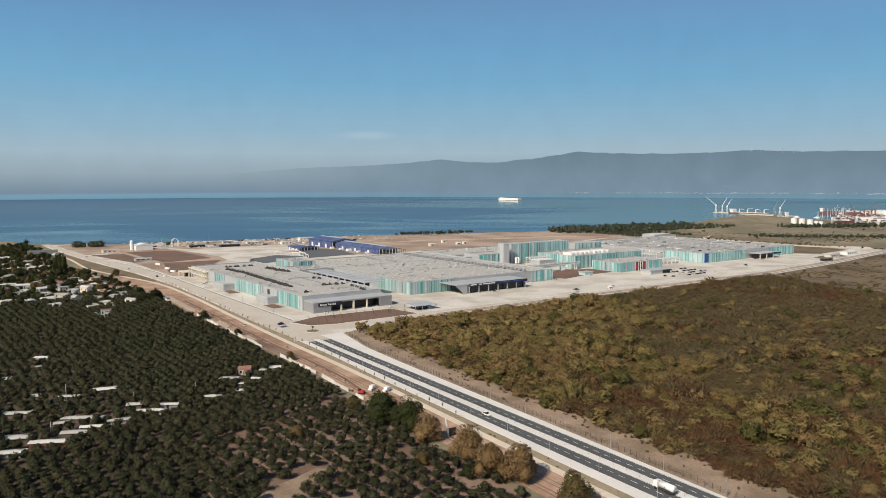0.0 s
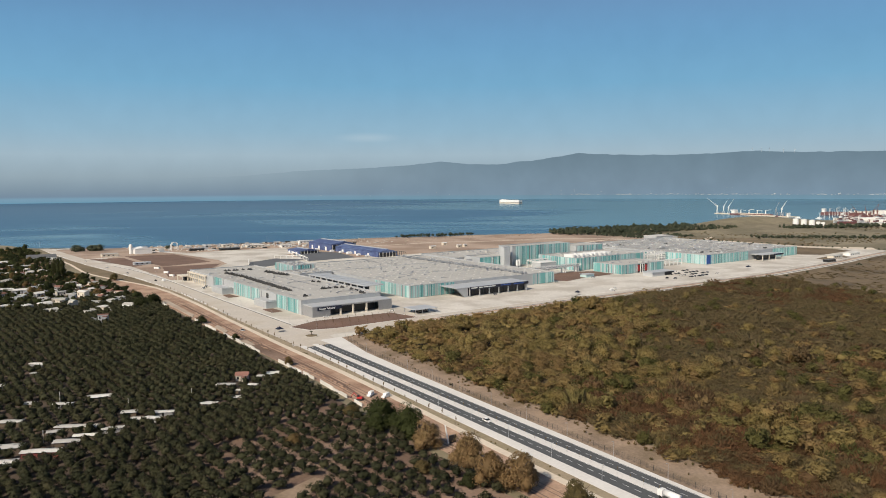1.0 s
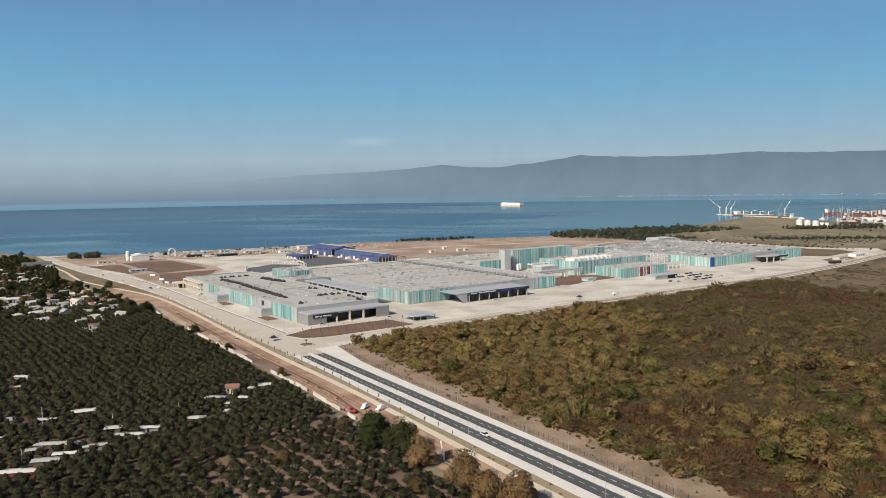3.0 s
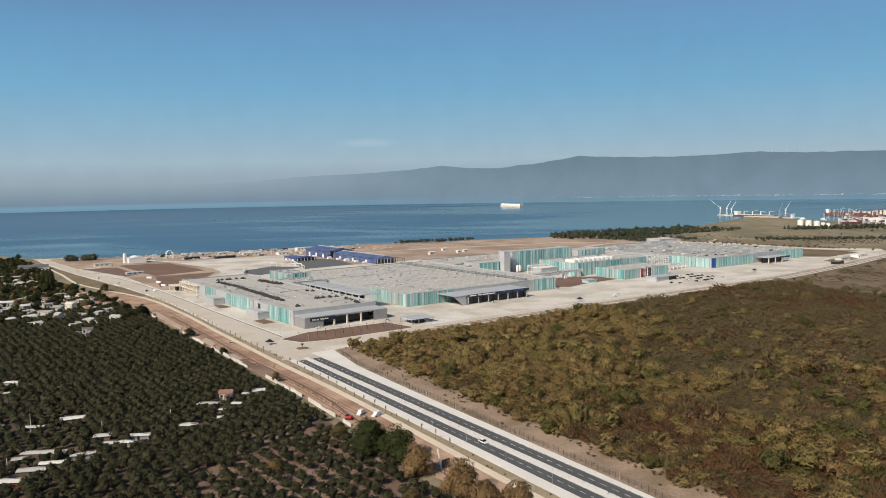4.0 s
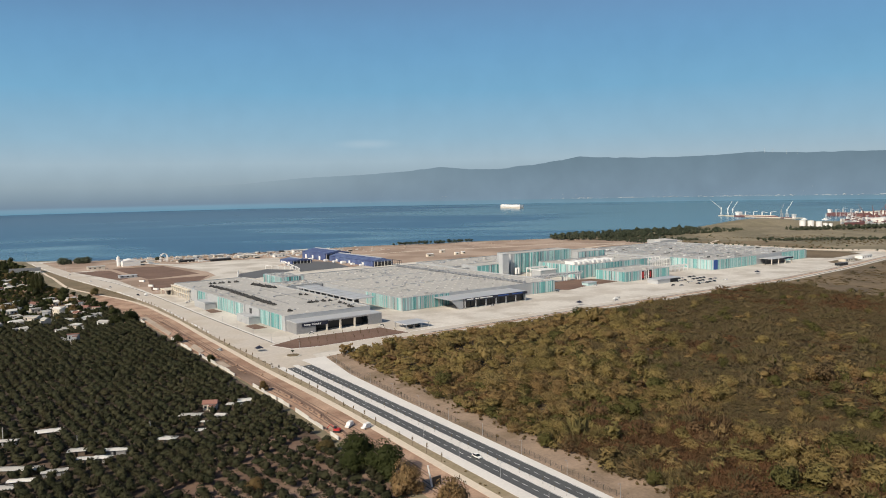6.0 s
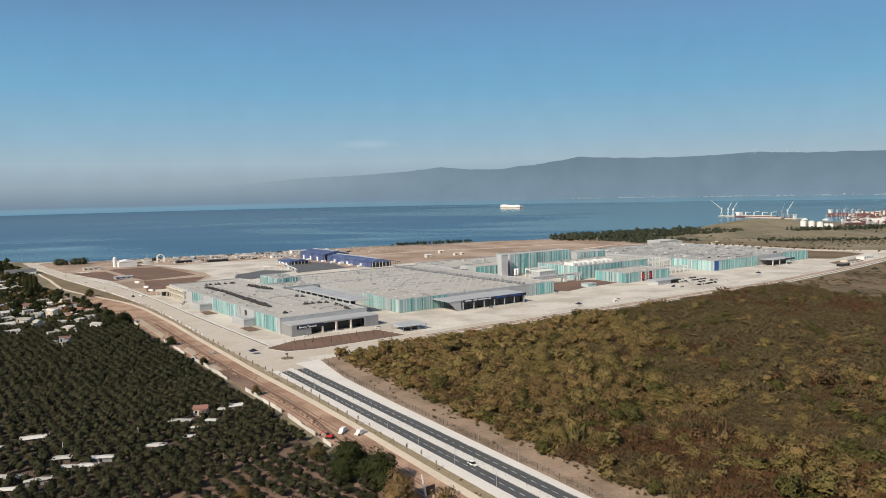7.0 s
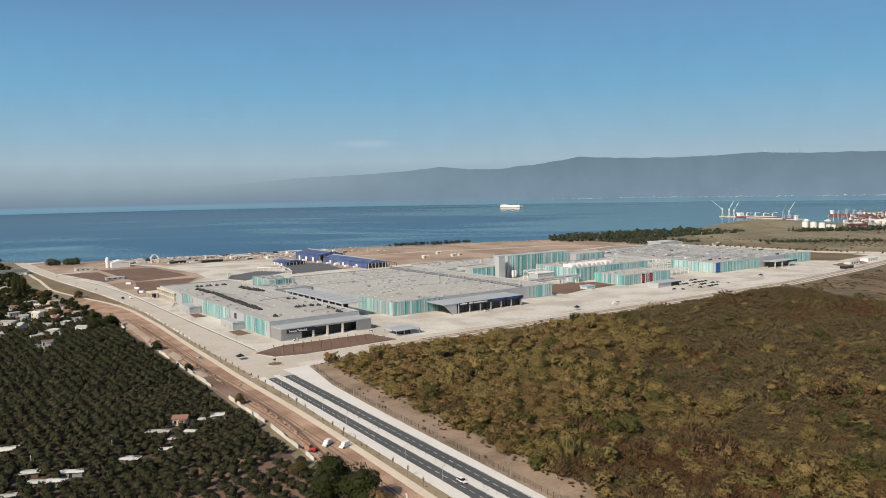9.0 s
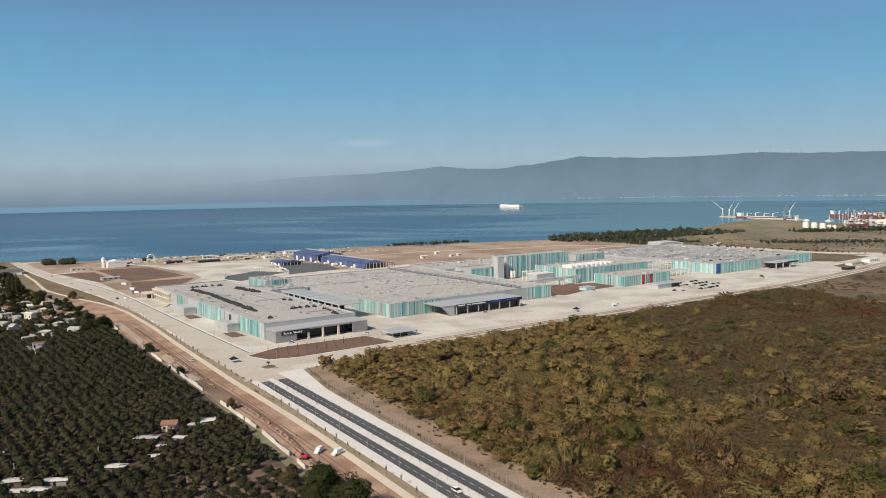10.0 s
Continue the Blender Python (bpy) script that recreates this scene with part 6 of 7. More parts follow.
# woods by the shore
belt = scatter(690, 910, 1150, 1185, 7, r, lambda x, y: (y < shore_y(x) - 18) & (y > shore_y(x) - 34))
plant("shore_trees", belt, r.uniform(3, 5, len(belt)), r.uniform(5, 8, len(belt)), oak_far, L_SHORE, "dark green belt of trees on the shore", "trees", r)
belt = scatter(1040, 1420, 860, 1110, 9, r, lambda x, y: (y < shore_y(x) - 22) & (y > 1010 - (x - 1040) * 0.28) & (np.sin(x * 0.05) * np.cos(y * 0.07 + x * 0.02) > -0.35))
rad, kind = r.uniform(3.0, 6.5, len(belt)), r.random(len(belt))
for k, mt, lb in ((kind < 0.6, L_SHORE, "dark green belt of trees on the shore"), ((kind >= 0.6) & (kind < 0.85), L_SHORE, "moss-green trees of the shore belt"), (kind >= 0.85, L_SHORE, "grey-green trees of the shore belt")):
    plant("shore_trees", belt[k], rad[k], rad[k] * r.uniform(1.3, 2.2, k.sum()), garden_t, mt, lb, "trees", r)
grove_e = np.concatenate([scatter(1075, 1190, 850, 1010, 8.5, r, lambda x, y: (np.sin(y * 0.09 + x * 0.02) > -0.45)),
                          scatter(1240, 1440, 580, 770, 7.5, r, lambda x, y: np.abs(y - (752 - (x - 1250) * 0.9)) < 16)])
rad, kind = r.uniform(2.6, 5.0, len(grove_e)), r.random(len(grove_e))
for k, mt, lb in ((kind < 0.7, L_SHORE, "dark green trees in a belt on the dry plain"), (kind >= 0.7, L_SHORE, "moss-green trees in a belt on the dry plain")):
    plant("plain_trees", grove_e[k], rad[k], rad[k] * r.uniform(1.0, 1.5, k.sum()), garden_t, mt, lb, "trees", r)
bush = scatter(1150, 1900, 560, 980, 20, r, lambda x, y: (y < shore_y(x) - 40) & (r.random(len(x)) < 0.035))
far_row = np.array([(1112 + i * 0.9 + r.uniform(-3, 3), 815 - i * 6.0 + r.uniform(-3, 3)) for i in range(52) if r.random() < 0.6])
port_belt = scatter(1500, 1900, 640, 880, 9, r, lambda x, y: np.abs(y - (832 - (x - 1560) * 0.42)) < 15)
plant("port_trees", port_belt, r.uniform(3.5, 6.5, len(port_belt)), r.uniform(7, 12, len(port_belt)), garden_t, L_SHORE, "dark green trees before the port", "trees", r)
bush = np.concatenate([bush, far_row])
plant("bushes", bush, r.uniform(1.8, 4.0, len(bush)), r.uniform(2.4, 5, len(bush)), bush_far, L_SHORE, "scattered dark bushes on dry grass", "bushes", r)
row = np.array([(640, 442), (668, 440), (700, 441), (930, 437), (931, 440), (933, 436), (812, 436), (760, 430)])
plant("bushes", row, r.uniform(1.2, 2.6, len(row)), r.uniform(2, 4, len(row)), oak_far, L_SHORE, "dark bushes along the field's edge", "bushes", r)
row = np.array([(852 + i * 4.8 + r.uniform(-1, 1), 803 + i * 1.4 + r.uniform(-1, 1)) for i in range(36)])
plant("bushes", row, r.uniform(1.0, 2.0, len(row)), r.uniform(1.5, 3.0, len(row)), garden_t, L_DRY, "row of small brown bushes behind the halls", "bushes", r)

edge = scatter(200, 250, 100, 440, 2.4, r, lambda x, y: (x > line_x(SHOULDER_R, y) + 2.2) & (x < line_x(FOREST_L, y) + 4) & (r.random(len(x)) < 0.05 + 0.55 * (x > line_x(FOREST_L, y) - 1.5)))
plant("verge_shrubs", edge, r.uniform(0.3, 0.9, len(edge)), r.uniform(0.4, 1.3, len(edge)), scrub_far, L_DRY, "sparse dry weeds on the bare strip", "weeds", r)
edge = scatter(160, 215, 120, 900, 3.4, r, lambda x, y: (x > line_x(PATH_L, y) + 5.4) & (x < line_x(K_EDGE, y) - 0.5) & (r.random(len(x)) < 0.3))
plant("verge_shrubs", edge, r.uniform(0.2, 0.6, len(edge)), r.uniform(0.3, 0.7, len(edge)), scrub_far, L_DRY, "sparse dry weeds on the verge", "weeds", r)


weeds = scatter(700, 1300, 90, 480, 7.5, r, lambda x, y: (x > field_x(y) + 4) & (y < np.interp(x, [741, 886, 961, 1042, 1160, 1300], [436, 446, 454, 466, 480, 380])))
weeds = weeds[drift(weeds, 0.02, 3.7) + r.uniform(-0.35, 0.35, len(weeds)) > 0.02]
plant("field_weeds", weeds, r.uniform(1.2, 3.6, len(weeds)), r.uniform(0.3, 0.9, len(weeds)), scrub_far, L_SCRUB, "brown weeds and low scrub on the dry field", "weeds", r)
weeds = scatter(1130, 1900, 540, 1060, 11, r, lambda x, y: (y < shore_y(x) - 25) & (y > 640 - (x - 1130) * 0.4))
weeds = weeds[drift(weeds, 0.012, 5.1) + r.uniform(-0.4, 0.4, len(weeds)) > 0.1]
plant("plain_scrub", weeds, r.uniform(0.8, 2.4, len(weeds)), 0.6 + r.uniform(0.4, 1.4, len(weeds)), scrub_far, L_SCRUB, "low brown scrub on the dry plain", "scrub", r)


# ---- road furniture ----
lamp = thing("street_lamp", "slim grey street lamp beside the highway", "street lamp", m=pose(0, 0, 0), group="lamps beside the highway")
part("pole", Build().tube((0, 0, 0), (0, 0, 5.6), 0.08, 0.05, 6).mesh("pole", M_STEEL), lamp)
part("arm", Build().tube((0, 0, 5.5), (-0.6, 0, 5.7), 0.05, 0.04, 5).mesh("arm", M_STEEL), lamp)
part("head", Build().box(-1.1, -0.12, 5.64, -0.5, 0.12, 5.76, 0.04).mesh("head", M_STEEL), lamp)
spots = [(along(SHOULDER_R, y) + 0.3, y, 0) for y in np.arange(58, 420, 25.6)]
lamp.matrix_basis = pose(*spots[0][:2], 0)
for x, y, a in spots[1:]:
    copy_thing(lamp, pose(x, y, 0, 0, 0, a))
for y in np.arange(70, 420, 25.6):
    copy_thing(lamp, pose(along(LANE_L, y) - 0.5, y, 0.1, 0, 0, 180))
for y in np.arange(470, 1300, 32.0):
    copy_thing(lamp, pose(along(COAST_R, y) + 0.6, y, 0.06))

dash = Build().box(-0.09, -1.5, 0, 0.09, 1.5, 0.012).mesh("dash", M_MARK)
for side in (-5.0, 5.0):
    for y in np.arange(100, 426, 5.45):
        x = along(CENTRE, y) + side
        part("dash", dash, bpy.data.objects["road_left" if side < 0 else "road_right"], m=pose(x, y, 0.08, 0, 0, -2.9))
for side, nm in ((-2.05, "road_left"), (2.05, "road_right"), (8.0, "road_right")):
    b = Build()
    for y in np.arange(0, 426, 14.2):
        xa, xb = along(CENTRE, y) + side, along(CENTRE, y + 14.2) + side
        b.add([(xa - 0.08, y, 0.092), (xa + 0.08, y, 0.092), (xb + 0.08, y + 14.2, 0.092), (xb - 0.08, y + 14.2, 0.092)], [(0, 1, 2, 3)])
    part("edge_line", b.mesh("edge_line", M_MARK), bpy.data.objects[nm])

sap = thing("sapling", "young bare sapling with a stake", "sapling", m=pose(0, 0, 0), group="saplings along the road")
part("stem", Build().tube((0, 0, 0), (0.1, 0, 2.2), 0.06, 0.03, 5).mesh("stem", M_BARK), sap)
v, t, puff = crown_cloud(400, 60, 0.3, 1.1, 5, 0.3)
v = v * np.array([0.55, 0.55, 0.9])
v[:, 2] += 2.3
part("crown", big_mesh("crown", v, t, L_DRY, puff, 0.5), sap)
sap.matrix_basis = pose(along(CENTRE, 106), 106, 0.16)
for k, y in enumerate(np.arange(112, 425, 6.2)):
    copy_thing(sap, pose(along(CENTRE, y) + 0.3 * math.sin(k * 2.1), y, 0.16, 0, 0, k * 77) @ Matrix.Scale(0.55 + 0.25 * math.sin(k * 1.7) ** 2, 4))
for k, y in enumerate(np.arange(250, 760, 10.6)):
    copy_thing(sap, pose(along(K_EDGE, y) - 3.2, y, 0.05, 0, 0, k * 77) @ Matrix.Scale(1.15 + 0.25 * math.sin(k * 1.3), 4))
for k in range(46):
    a, b2 = k % 12, k // 12
    copy_thing(sap, pose(238 + a * 6.6 + (b2 % 2) * 3, 474 + b2 * 7.2 + math.sin(k * 5.1), 0.2, 0, 0, k * 50) @ Matrix.Scale(0.7 + 0.3 * math.sin(k * 1.9) ** 2, 4))

# fence along the highway
fence = thing("fence", "dark wire fence on thin posts beside the highway", "fence", m=pose(0, 0, 0))
post_me = Build().box(-0.05, -0.05, 0, 0.05, 0.05, 2.2).mesh("post", M_DUCT)
ys = np.arange(90, 436, 3.0)
for y in ys:
    part("post", post_me, fence, m=pose(along(SHOULDER_R, y) + 1.6, y, 0))
for z in (0.5, 0.9, 1.3, 1.7, 2.1):
    v, f = [], []
    for y in np.arange(90, 441, 9.0):
        x = along(SHOULDER_R, y) + 1.6
        v += [(x - 0.014, y, z - 0.014), (x + 0.014, y, z - 0.014), (x + 0.014, y, z + 0.014), (x - 0.014, y, z + 0.014)]
    for k in range(len(v) // 4 - 1):
        f += [(4 * k + c, 4 * k + (c + 1) % 4, 4 * k + 4 + (c + 1) % 4, 4 * k + 4 + c) for c in range(4)]
    part("rail", Build().add(v, f).mesh("rail", M_DUCT), fence)
low_wall = thing("garden_wall", "low whitewashed wall along the dirt track", "wall", m=pose(0, 0, 0))
for ya, yb in ((296, 304), (304, 352), (352, 366), (368, 400), (420, 470), (470, 560), (640, 690)):
    n = max(2, int((yb - ya) / 8))
    for y0, y1 in zip(np.linspace(ya, yb, n + 1), np.linspace(ya, yb, n + 1)[1:]):
        if math.sin(y0 * 12.9) > 0.7:
            continue
        xa, xb = along(WALL, y0) - 0.2, along(WALL, y1 - 0.1) - 0.2
        z = 1.7 + 0.35 * math.sin(y0 * 7.3)
        part("wall_panel", Build().add([(xa - 0.15, y0, 0), (xa + 0.15, y0, 0), (xb + 0.15, y1 - 0.08, 0), (xb - 0.15, y1 - 0.08, 0), (xa - 0.15, y0, z), (xa + 0.15, y0, z), (xb + 0.15, y1 - 0.08, z), (xb - 0.15, y1 - 0.08, z)],
             [(3, 2, 1, 0), (4, 5, 6, 7), (0, 1, 5, 4), (1, 2, 6, 5), (2, 3, 7, 6), (3, 0, 4, 7)]).mesh("wall_panel", M_SHEET), low_wall)
TRENCH = [(296, 175.6), (310, 177.6), (338, 182.0), (366, 183.6), (397, 184.4), (430, 185.4), (480, 187.5), (520, 189.6), (640, 196.0)]
band("trench", TRENCH, shift(TRENCH, 1.3), 296, 640, -0.2, 0.07, M_DARKSOIL, "dark trench of fresh soil along the dirt track", "trench")
for k, (off, wd) in enumerate(((4.2, 0.5), (6.0, 0.5), (9.4, 0.6), (11.3, 0.6))):
    rut = [(y, along(PATH_L, y) - off + 0.5 * math.sin(y * 0.05 + k)) for y in range(120, 701, 20)]
    band("wheel_rut", rut, shift(rut, wd), 130, 690, -0.2, 0.052, M_SOIL, "dark wheel rut in the dirt track", "track", 10.0)
band("dug_earth", shift(WALL, 0.8), [(y, x - 0.1) for y, x in TRENCH], 392, 478, -0.2, 0.06, M_SOIL, "dark reddish dug earth between wall and trench", "soil")
for pts in ([(188.4, 672), (193.6, 672), (188.0, 584), (183.6, 574)], [(182.6, 523), (181.2, 499), (185.4, 504), (187.8, 531)], [(180.6, 469), (178.4, 451), (183.2, 451), (183.8, 466)]):
    slab("foundation_slab", pts, -0.2, 0.45, M_TANPALE, "pale raised concrete slab beside the dirt track", "slab")


heaps = np.random.default_rng(58)
heap_t = []
for k in range(5):
    hv = ICO_V * heaps.uniform(0.75, 1.1, (len(ICO_V), 1))
    heap_t.append((hv, ICO_F, ICO_V))
hp = []
for y in np.arange(300, 640, 2.6):
    if heaps.random() < 0.5:
        hp.append((along(TRENCH, y) - 1.4 + heaps.uniform(-0.5, 0.5), y))
hp = np.array(hp + [(183.7, 332.5), (189, 420), (190, 421.4), (187, 452), (192, 560)])
plant("spoil_heaps", hp, heaps.uniform(0.6, 1.3, len(hp)), heaps.uniform(0.4, 0.9, len(hp)), heap_t, M_DIRT, "low heaps of dug earth along the rut", "earth heap", heaps)

# roundabout
ri = thing("roundabout_island", "round planted traffic island with a small palm", "traffic island", m=pose(224, 455, 0))
ring8 = [(5.2 * math.cos(a * math.pi / 16), 5.2 * math.sin(a * math.pi / 16)) for a in range(32)]
part("kerb", Build().prism(ring8, 0, 0.3).mesh("kerb", M_CONC), ri)
part("lawn", Build().prism([(x * 0.74, y * 0.74) for x, y in ring8], 0.3, 0.5).mesh("lawn", M_DRY), ri)
part("trunk", Build().tube((0, 0, 0.4), (0, 0, 2.6), 0.22, 0.16, 7).mesh("trunk", M_BARK), ri)
v, t, puff = crown_cloud(420, 90, 0.3, 0.6, 6, 0.3)
part("crown", big_mesh("crown", v * np.array([1.5, 1.5, 1.1]) + np.array([0, 0, 3.0]), t, L_GREEN, puff, 0.5), ri)

for x, y in ((213, 481), (497, 477), (799, 499)):
    tn = thing("tent", "small dark pyramid tent on four legs", "tent", m=pose(x, y, 0.1) @ Matrix.Scale(0.78, 4))
    part("canopy", Build().add([(-3, -3, 2.6), (3, -3, 2.6), (3, 3, 2.6), (-3, 3, 2.6), (0, 0, 4.8)], [(0, 1, 4), (1, 2, 4), (2, 3, 4), (3, 0, 4), (3, 2, 1, 0)]).mesh("canopy", M_BLUEDARK), tn)
    for sx in (-2.8, 2.8):
        for sy in (-2.8, 2.8):
            part("leg", Build().tube((sx, sy, 0), (sx, sy, 2.6), 0.06, 0.06, 5).mesh("leg", M_STEEL), tn)


# ---- vehicles ----
WHEEL_ME = Build().tube((-0.12, 0, 0), (0.12, 0, 0), 0.33, 0.33, 12).mesh("wheel", M_TYRE)


def car(paint, label, van=False):
    ob = thing("van" if van else "car", label, "van" if van else "car", m=pose(0, 0, 0), group="parked cars")
    L2, W2, H1, H2 = (2.5, 0.95, 1.1, 2.1) if van else (2.15, 0.88, 0.85, 1.45)
    prof = [(-L2, 0.35), (L2, 0.35), (L2, H1 - 0.15), (L2 - 0.9, H1), (-L2, H1)]
    body = Build()
    k = len(prof)
    vv = [(-W2, y, z) for y, z in prof] + [(W2, y, z) for y, z in prof]
    ff = [tuple(range(k)), tuple(range(2 * k - 1, k - 1, -1))] + [((i + 1) % k, i, k + i, k + (i + 1) % k) for i in range(k)]
    part("body", body.add(vv, ff).mesh("body", paint), ob)
    a, b = (-L2 + 0.1, L2 - 1.0) if van else (-L2 + 0.5, L2 - 1.1)
    cab = [(a, H1), (b, H1), (b - 0.7, H2), (a + 0.3, H2)]
    vv = [(-W2 + 0.08, y, z) for y, z in cab] + [(W2 - 0.08, y, z) for y, z in cab]
    ff = [(0, 1, 2, 3), (7, 6, 5, 4)] + [((i + 1) % 4, i, 4 + i, 4 + (i + 1) % 4) for i in (1, 2, 3)]
    part("cabin", Build().add(vv, ff).mesh("cabin", M_GLASS if not van else paint), ob)
    part("roof", Build().box(-W2 + 0.12, a + 0.35, H2, W2 - 0.12, b - 0.75, H2 + 0.05).mesh("roof", paint), ob)
    for sx in (-W2, W2):
        for sy in (-L2 * 0.62, L2 * 0.62):
            part("wheel", WHEEL_ME, ob, m=pose(sx, sy, 0.33))
    return ob


white_car = car(M_WHITE, "small white car on the highway")
white_car.matrix_basis = pose(201.6, 245, 0.08, 0, 0, 177)
dark_car = car(M_CARDARK, "dark parked car on the pale yard")
grey_car = car(M_STEEL, "silver parked car on the pale yard")
white_van = car(M_WHITE, "white van on the dirt track", True)
white_van.matrix_basis = pose(182.5, 308.5, 0.05, 0, 0, 125)
copy_thing(white_van, pose(187, 302, 0.05, 0, 0, 110))
rc = np.random.default_rng(77)
lot = [(712 - (i % 8) * 6.5 + rc.uniform(-0.6, 0.6), 530 - (i // 8) * 13 + rc.uniform(-0.5, 0.5)) for i in range(32) if rc.random() < 0.8]
dark_car.matrix_basis = pose(653, 500, 0.06, 0, 0, 95)
grey_car.matrix_basis = pose(657, 493, 0.06, 0, 0, 80)
for i, (x, y) in enumerate(lot):
    copy_thing(dark_car if rc.random() < 0.65 else (grey_car if rc.random() < 0.5 else white_car), pose(x + 15, y, 0.06, 0, 0, 10 + rc.uniform(-6, 6)))
for x, y, a in ((549, 480, 80), (597, 552, 70), (264, 512, 80), (216.5, 906, 5), (211, 980, 8), (206.5, 1083, 6), (223, 816, 183), (243, 727, 30), (247, 733, 60), (250, 738, 40), (194, 500, 5), (537.5, 472, 80), (540, 548, 90), (318, 505, 70), (438, 522, 90)):
    copy_thing(white_car if a != 183 else dark_car, pose(x, y, 0.1, 0, 0, a))
copy_thing(dark_car, pose(179, 490, 0.05, 0, 0, 10))
copy_thing(white_van, pose(229, 810, 0.1, 0, 0, 8))
copy_thing(white_van, pose(541, 476, 0.1, 0, 0, 80))
for x, y, a in ((257, 935, 40), (253, 882, 30), (249, 848, 25)):
    ct = thing("site_container", "white site container beside the pale road", "container", m=pose(x, y, 0.06, 0, 0, a) @ Matrix.Scale(0.72, 4))
    part("body", Build().box(-1.3, -4.5, 0.15, 1.3, 4.5, 2.9, 0.08).mesh("body", M_WHITE), ct)
    part("door", Build().box(1.305, -1.2, 0.3, 1.36, 0.2, 2.4).mesh("door", M_CLAD), ct)

tk = thing("tanker_truck", "white water tanker truck on the highway", "truck", m=pose(197.2, 149, 0.08, 0, 0, -3))
part("chassis", Build().box(-1.1, -4, 0.6, 1.1, 4, 1.0).mesh("chassis", M_DUCT), tk)
part("tank", Build().tube((0, -3.9, 2.0), (0, 1.6, 2.0), 1.15, 1.15, 14).mesh("tank", M_WHITE, True), tk)
part("cab", Build().box(-1.15, 2.1, 0.8, 1.15, 4, 2.9, 0.25).mesh("cab", M_WHITE), tk)
part("windscreen", Build().box(-1.0, 4.0, 1.8, 1.0, 4.05, 2.6).mesh("windscreen", M_GLASS), tk)
for sx in (-1.0, 1.0):
    for sy in (-2.8, -1.7, 3.0):
        part("wheel", WHEEL_ME, tk, m=pose(sx, sy, 0.5) @ Matrix.Scale(1.5, 4))
ex = thing("excavator", "red excavator on the dirt track", "excavator", m=pose(175.0, 305.5, 0.04, 0, 0, 35) @ Matrix.Scale(0.75, 4))
part("body", Build().box(-1.3, -2, 1.1, 1.3, 1.6, 2.3, 0.2).mesh("body", M_RED), ex)
part("cab", Build().box(-1.3, 0, 2.3, -0.1, 1.5, 3.3, 0.15).mesh("cab", M_GLASS), ex)
for sx in (-1.4, 0.8):
    part("track", Build().box(sx, -2, 0, sx + 0.6, 2, 0.9, 0.2).mesh("track", M_TYRE), ex)
part("boom", Build().tube((0.4, 1.4, 1.8), (0.4, 4.2, 4.2), 0.25, 0.2, 6).tube((0.4, 4.2, 4.2), (0.4, 6.2, 1.6), 0.2, 0.15, 6).mesh("boom", M_RED), ex)
part("bucket", Build().box(-0.2, 5.8, 0.8, 1.0, 6.6, 1.7, 0.2).mesh("bucket", M_DUCT), ex)

# white steel frames between the dark yards
for pts in ([(420, 964), (447, 926)], [(437, 897), (464, 1006)], [(359, 903), (373, 937)]):
    fr = thing("gantry", "row of white steel gantry posts between dark yards", "gantry", m=pose(0, 0, 0))
    (xa, ya), (xb, yb) = pts
    n = max(3, int(math.hypot(xb - xa, yb - ya) / 9))
    for i in range(n + 1):
        x, y = xa + (xb - xa) * i / n, ya + (yb - ya) * i / n
        part("post", Build().tube((x, y, 0), (x, y, 4.5), 0.35, 0.35, 6).mesh("post", M_WHITE), fr)
    part("beam", Build().tube((xa, ya, 4.5), (xb, yb, 4.5), 0.4, 0.4, 6).mesh("beam", M_WHITE), fr)

# ---- shore works ----
dm = thing("batching_plant", "white batching plant with a tall silo near the shore", "plant", m=pose(286, 1150, 0))
part("hall", Build().box(0, 0, 0, 24, 20, 7, 0.5).mesh("hall", M_WHITE), dm)
part("roof", Build().gable(0, 0, 24, 20, 7, 10, 0.2, "y").mesh("roof", M_WHITE), dm)
part("silo", Build().tube((-3, 12, 0), (-3, 12, 13), 2.4, 2.4, 12).tube((-3, 12, 13), (-3, 12, 14.5), 2.4, 0.6, 12).mesh("silo", M_WHITE), dm)
ar = thing("arch_frame", "white steel arch on the shore", "arch", m=pose(352, 1181, 0))
for k, oy in enumerate((0, 5)):
    b = Build()
    pts = [(-5 * math.cos(a * math.pi / 10), oy, 7 + 5.5 * math.sin(a * math.pi / 10)) for a in range(11)]
    pts = [(-5, oy, 0)] + pts + [(5, oy, 0)]
    for p, q in zip(pts, pts[1:]):
        b.tube(p, q, 0.5, 0.5, 6)
    part("hoop", b.mesh("hoop", M_WHITE), ar)
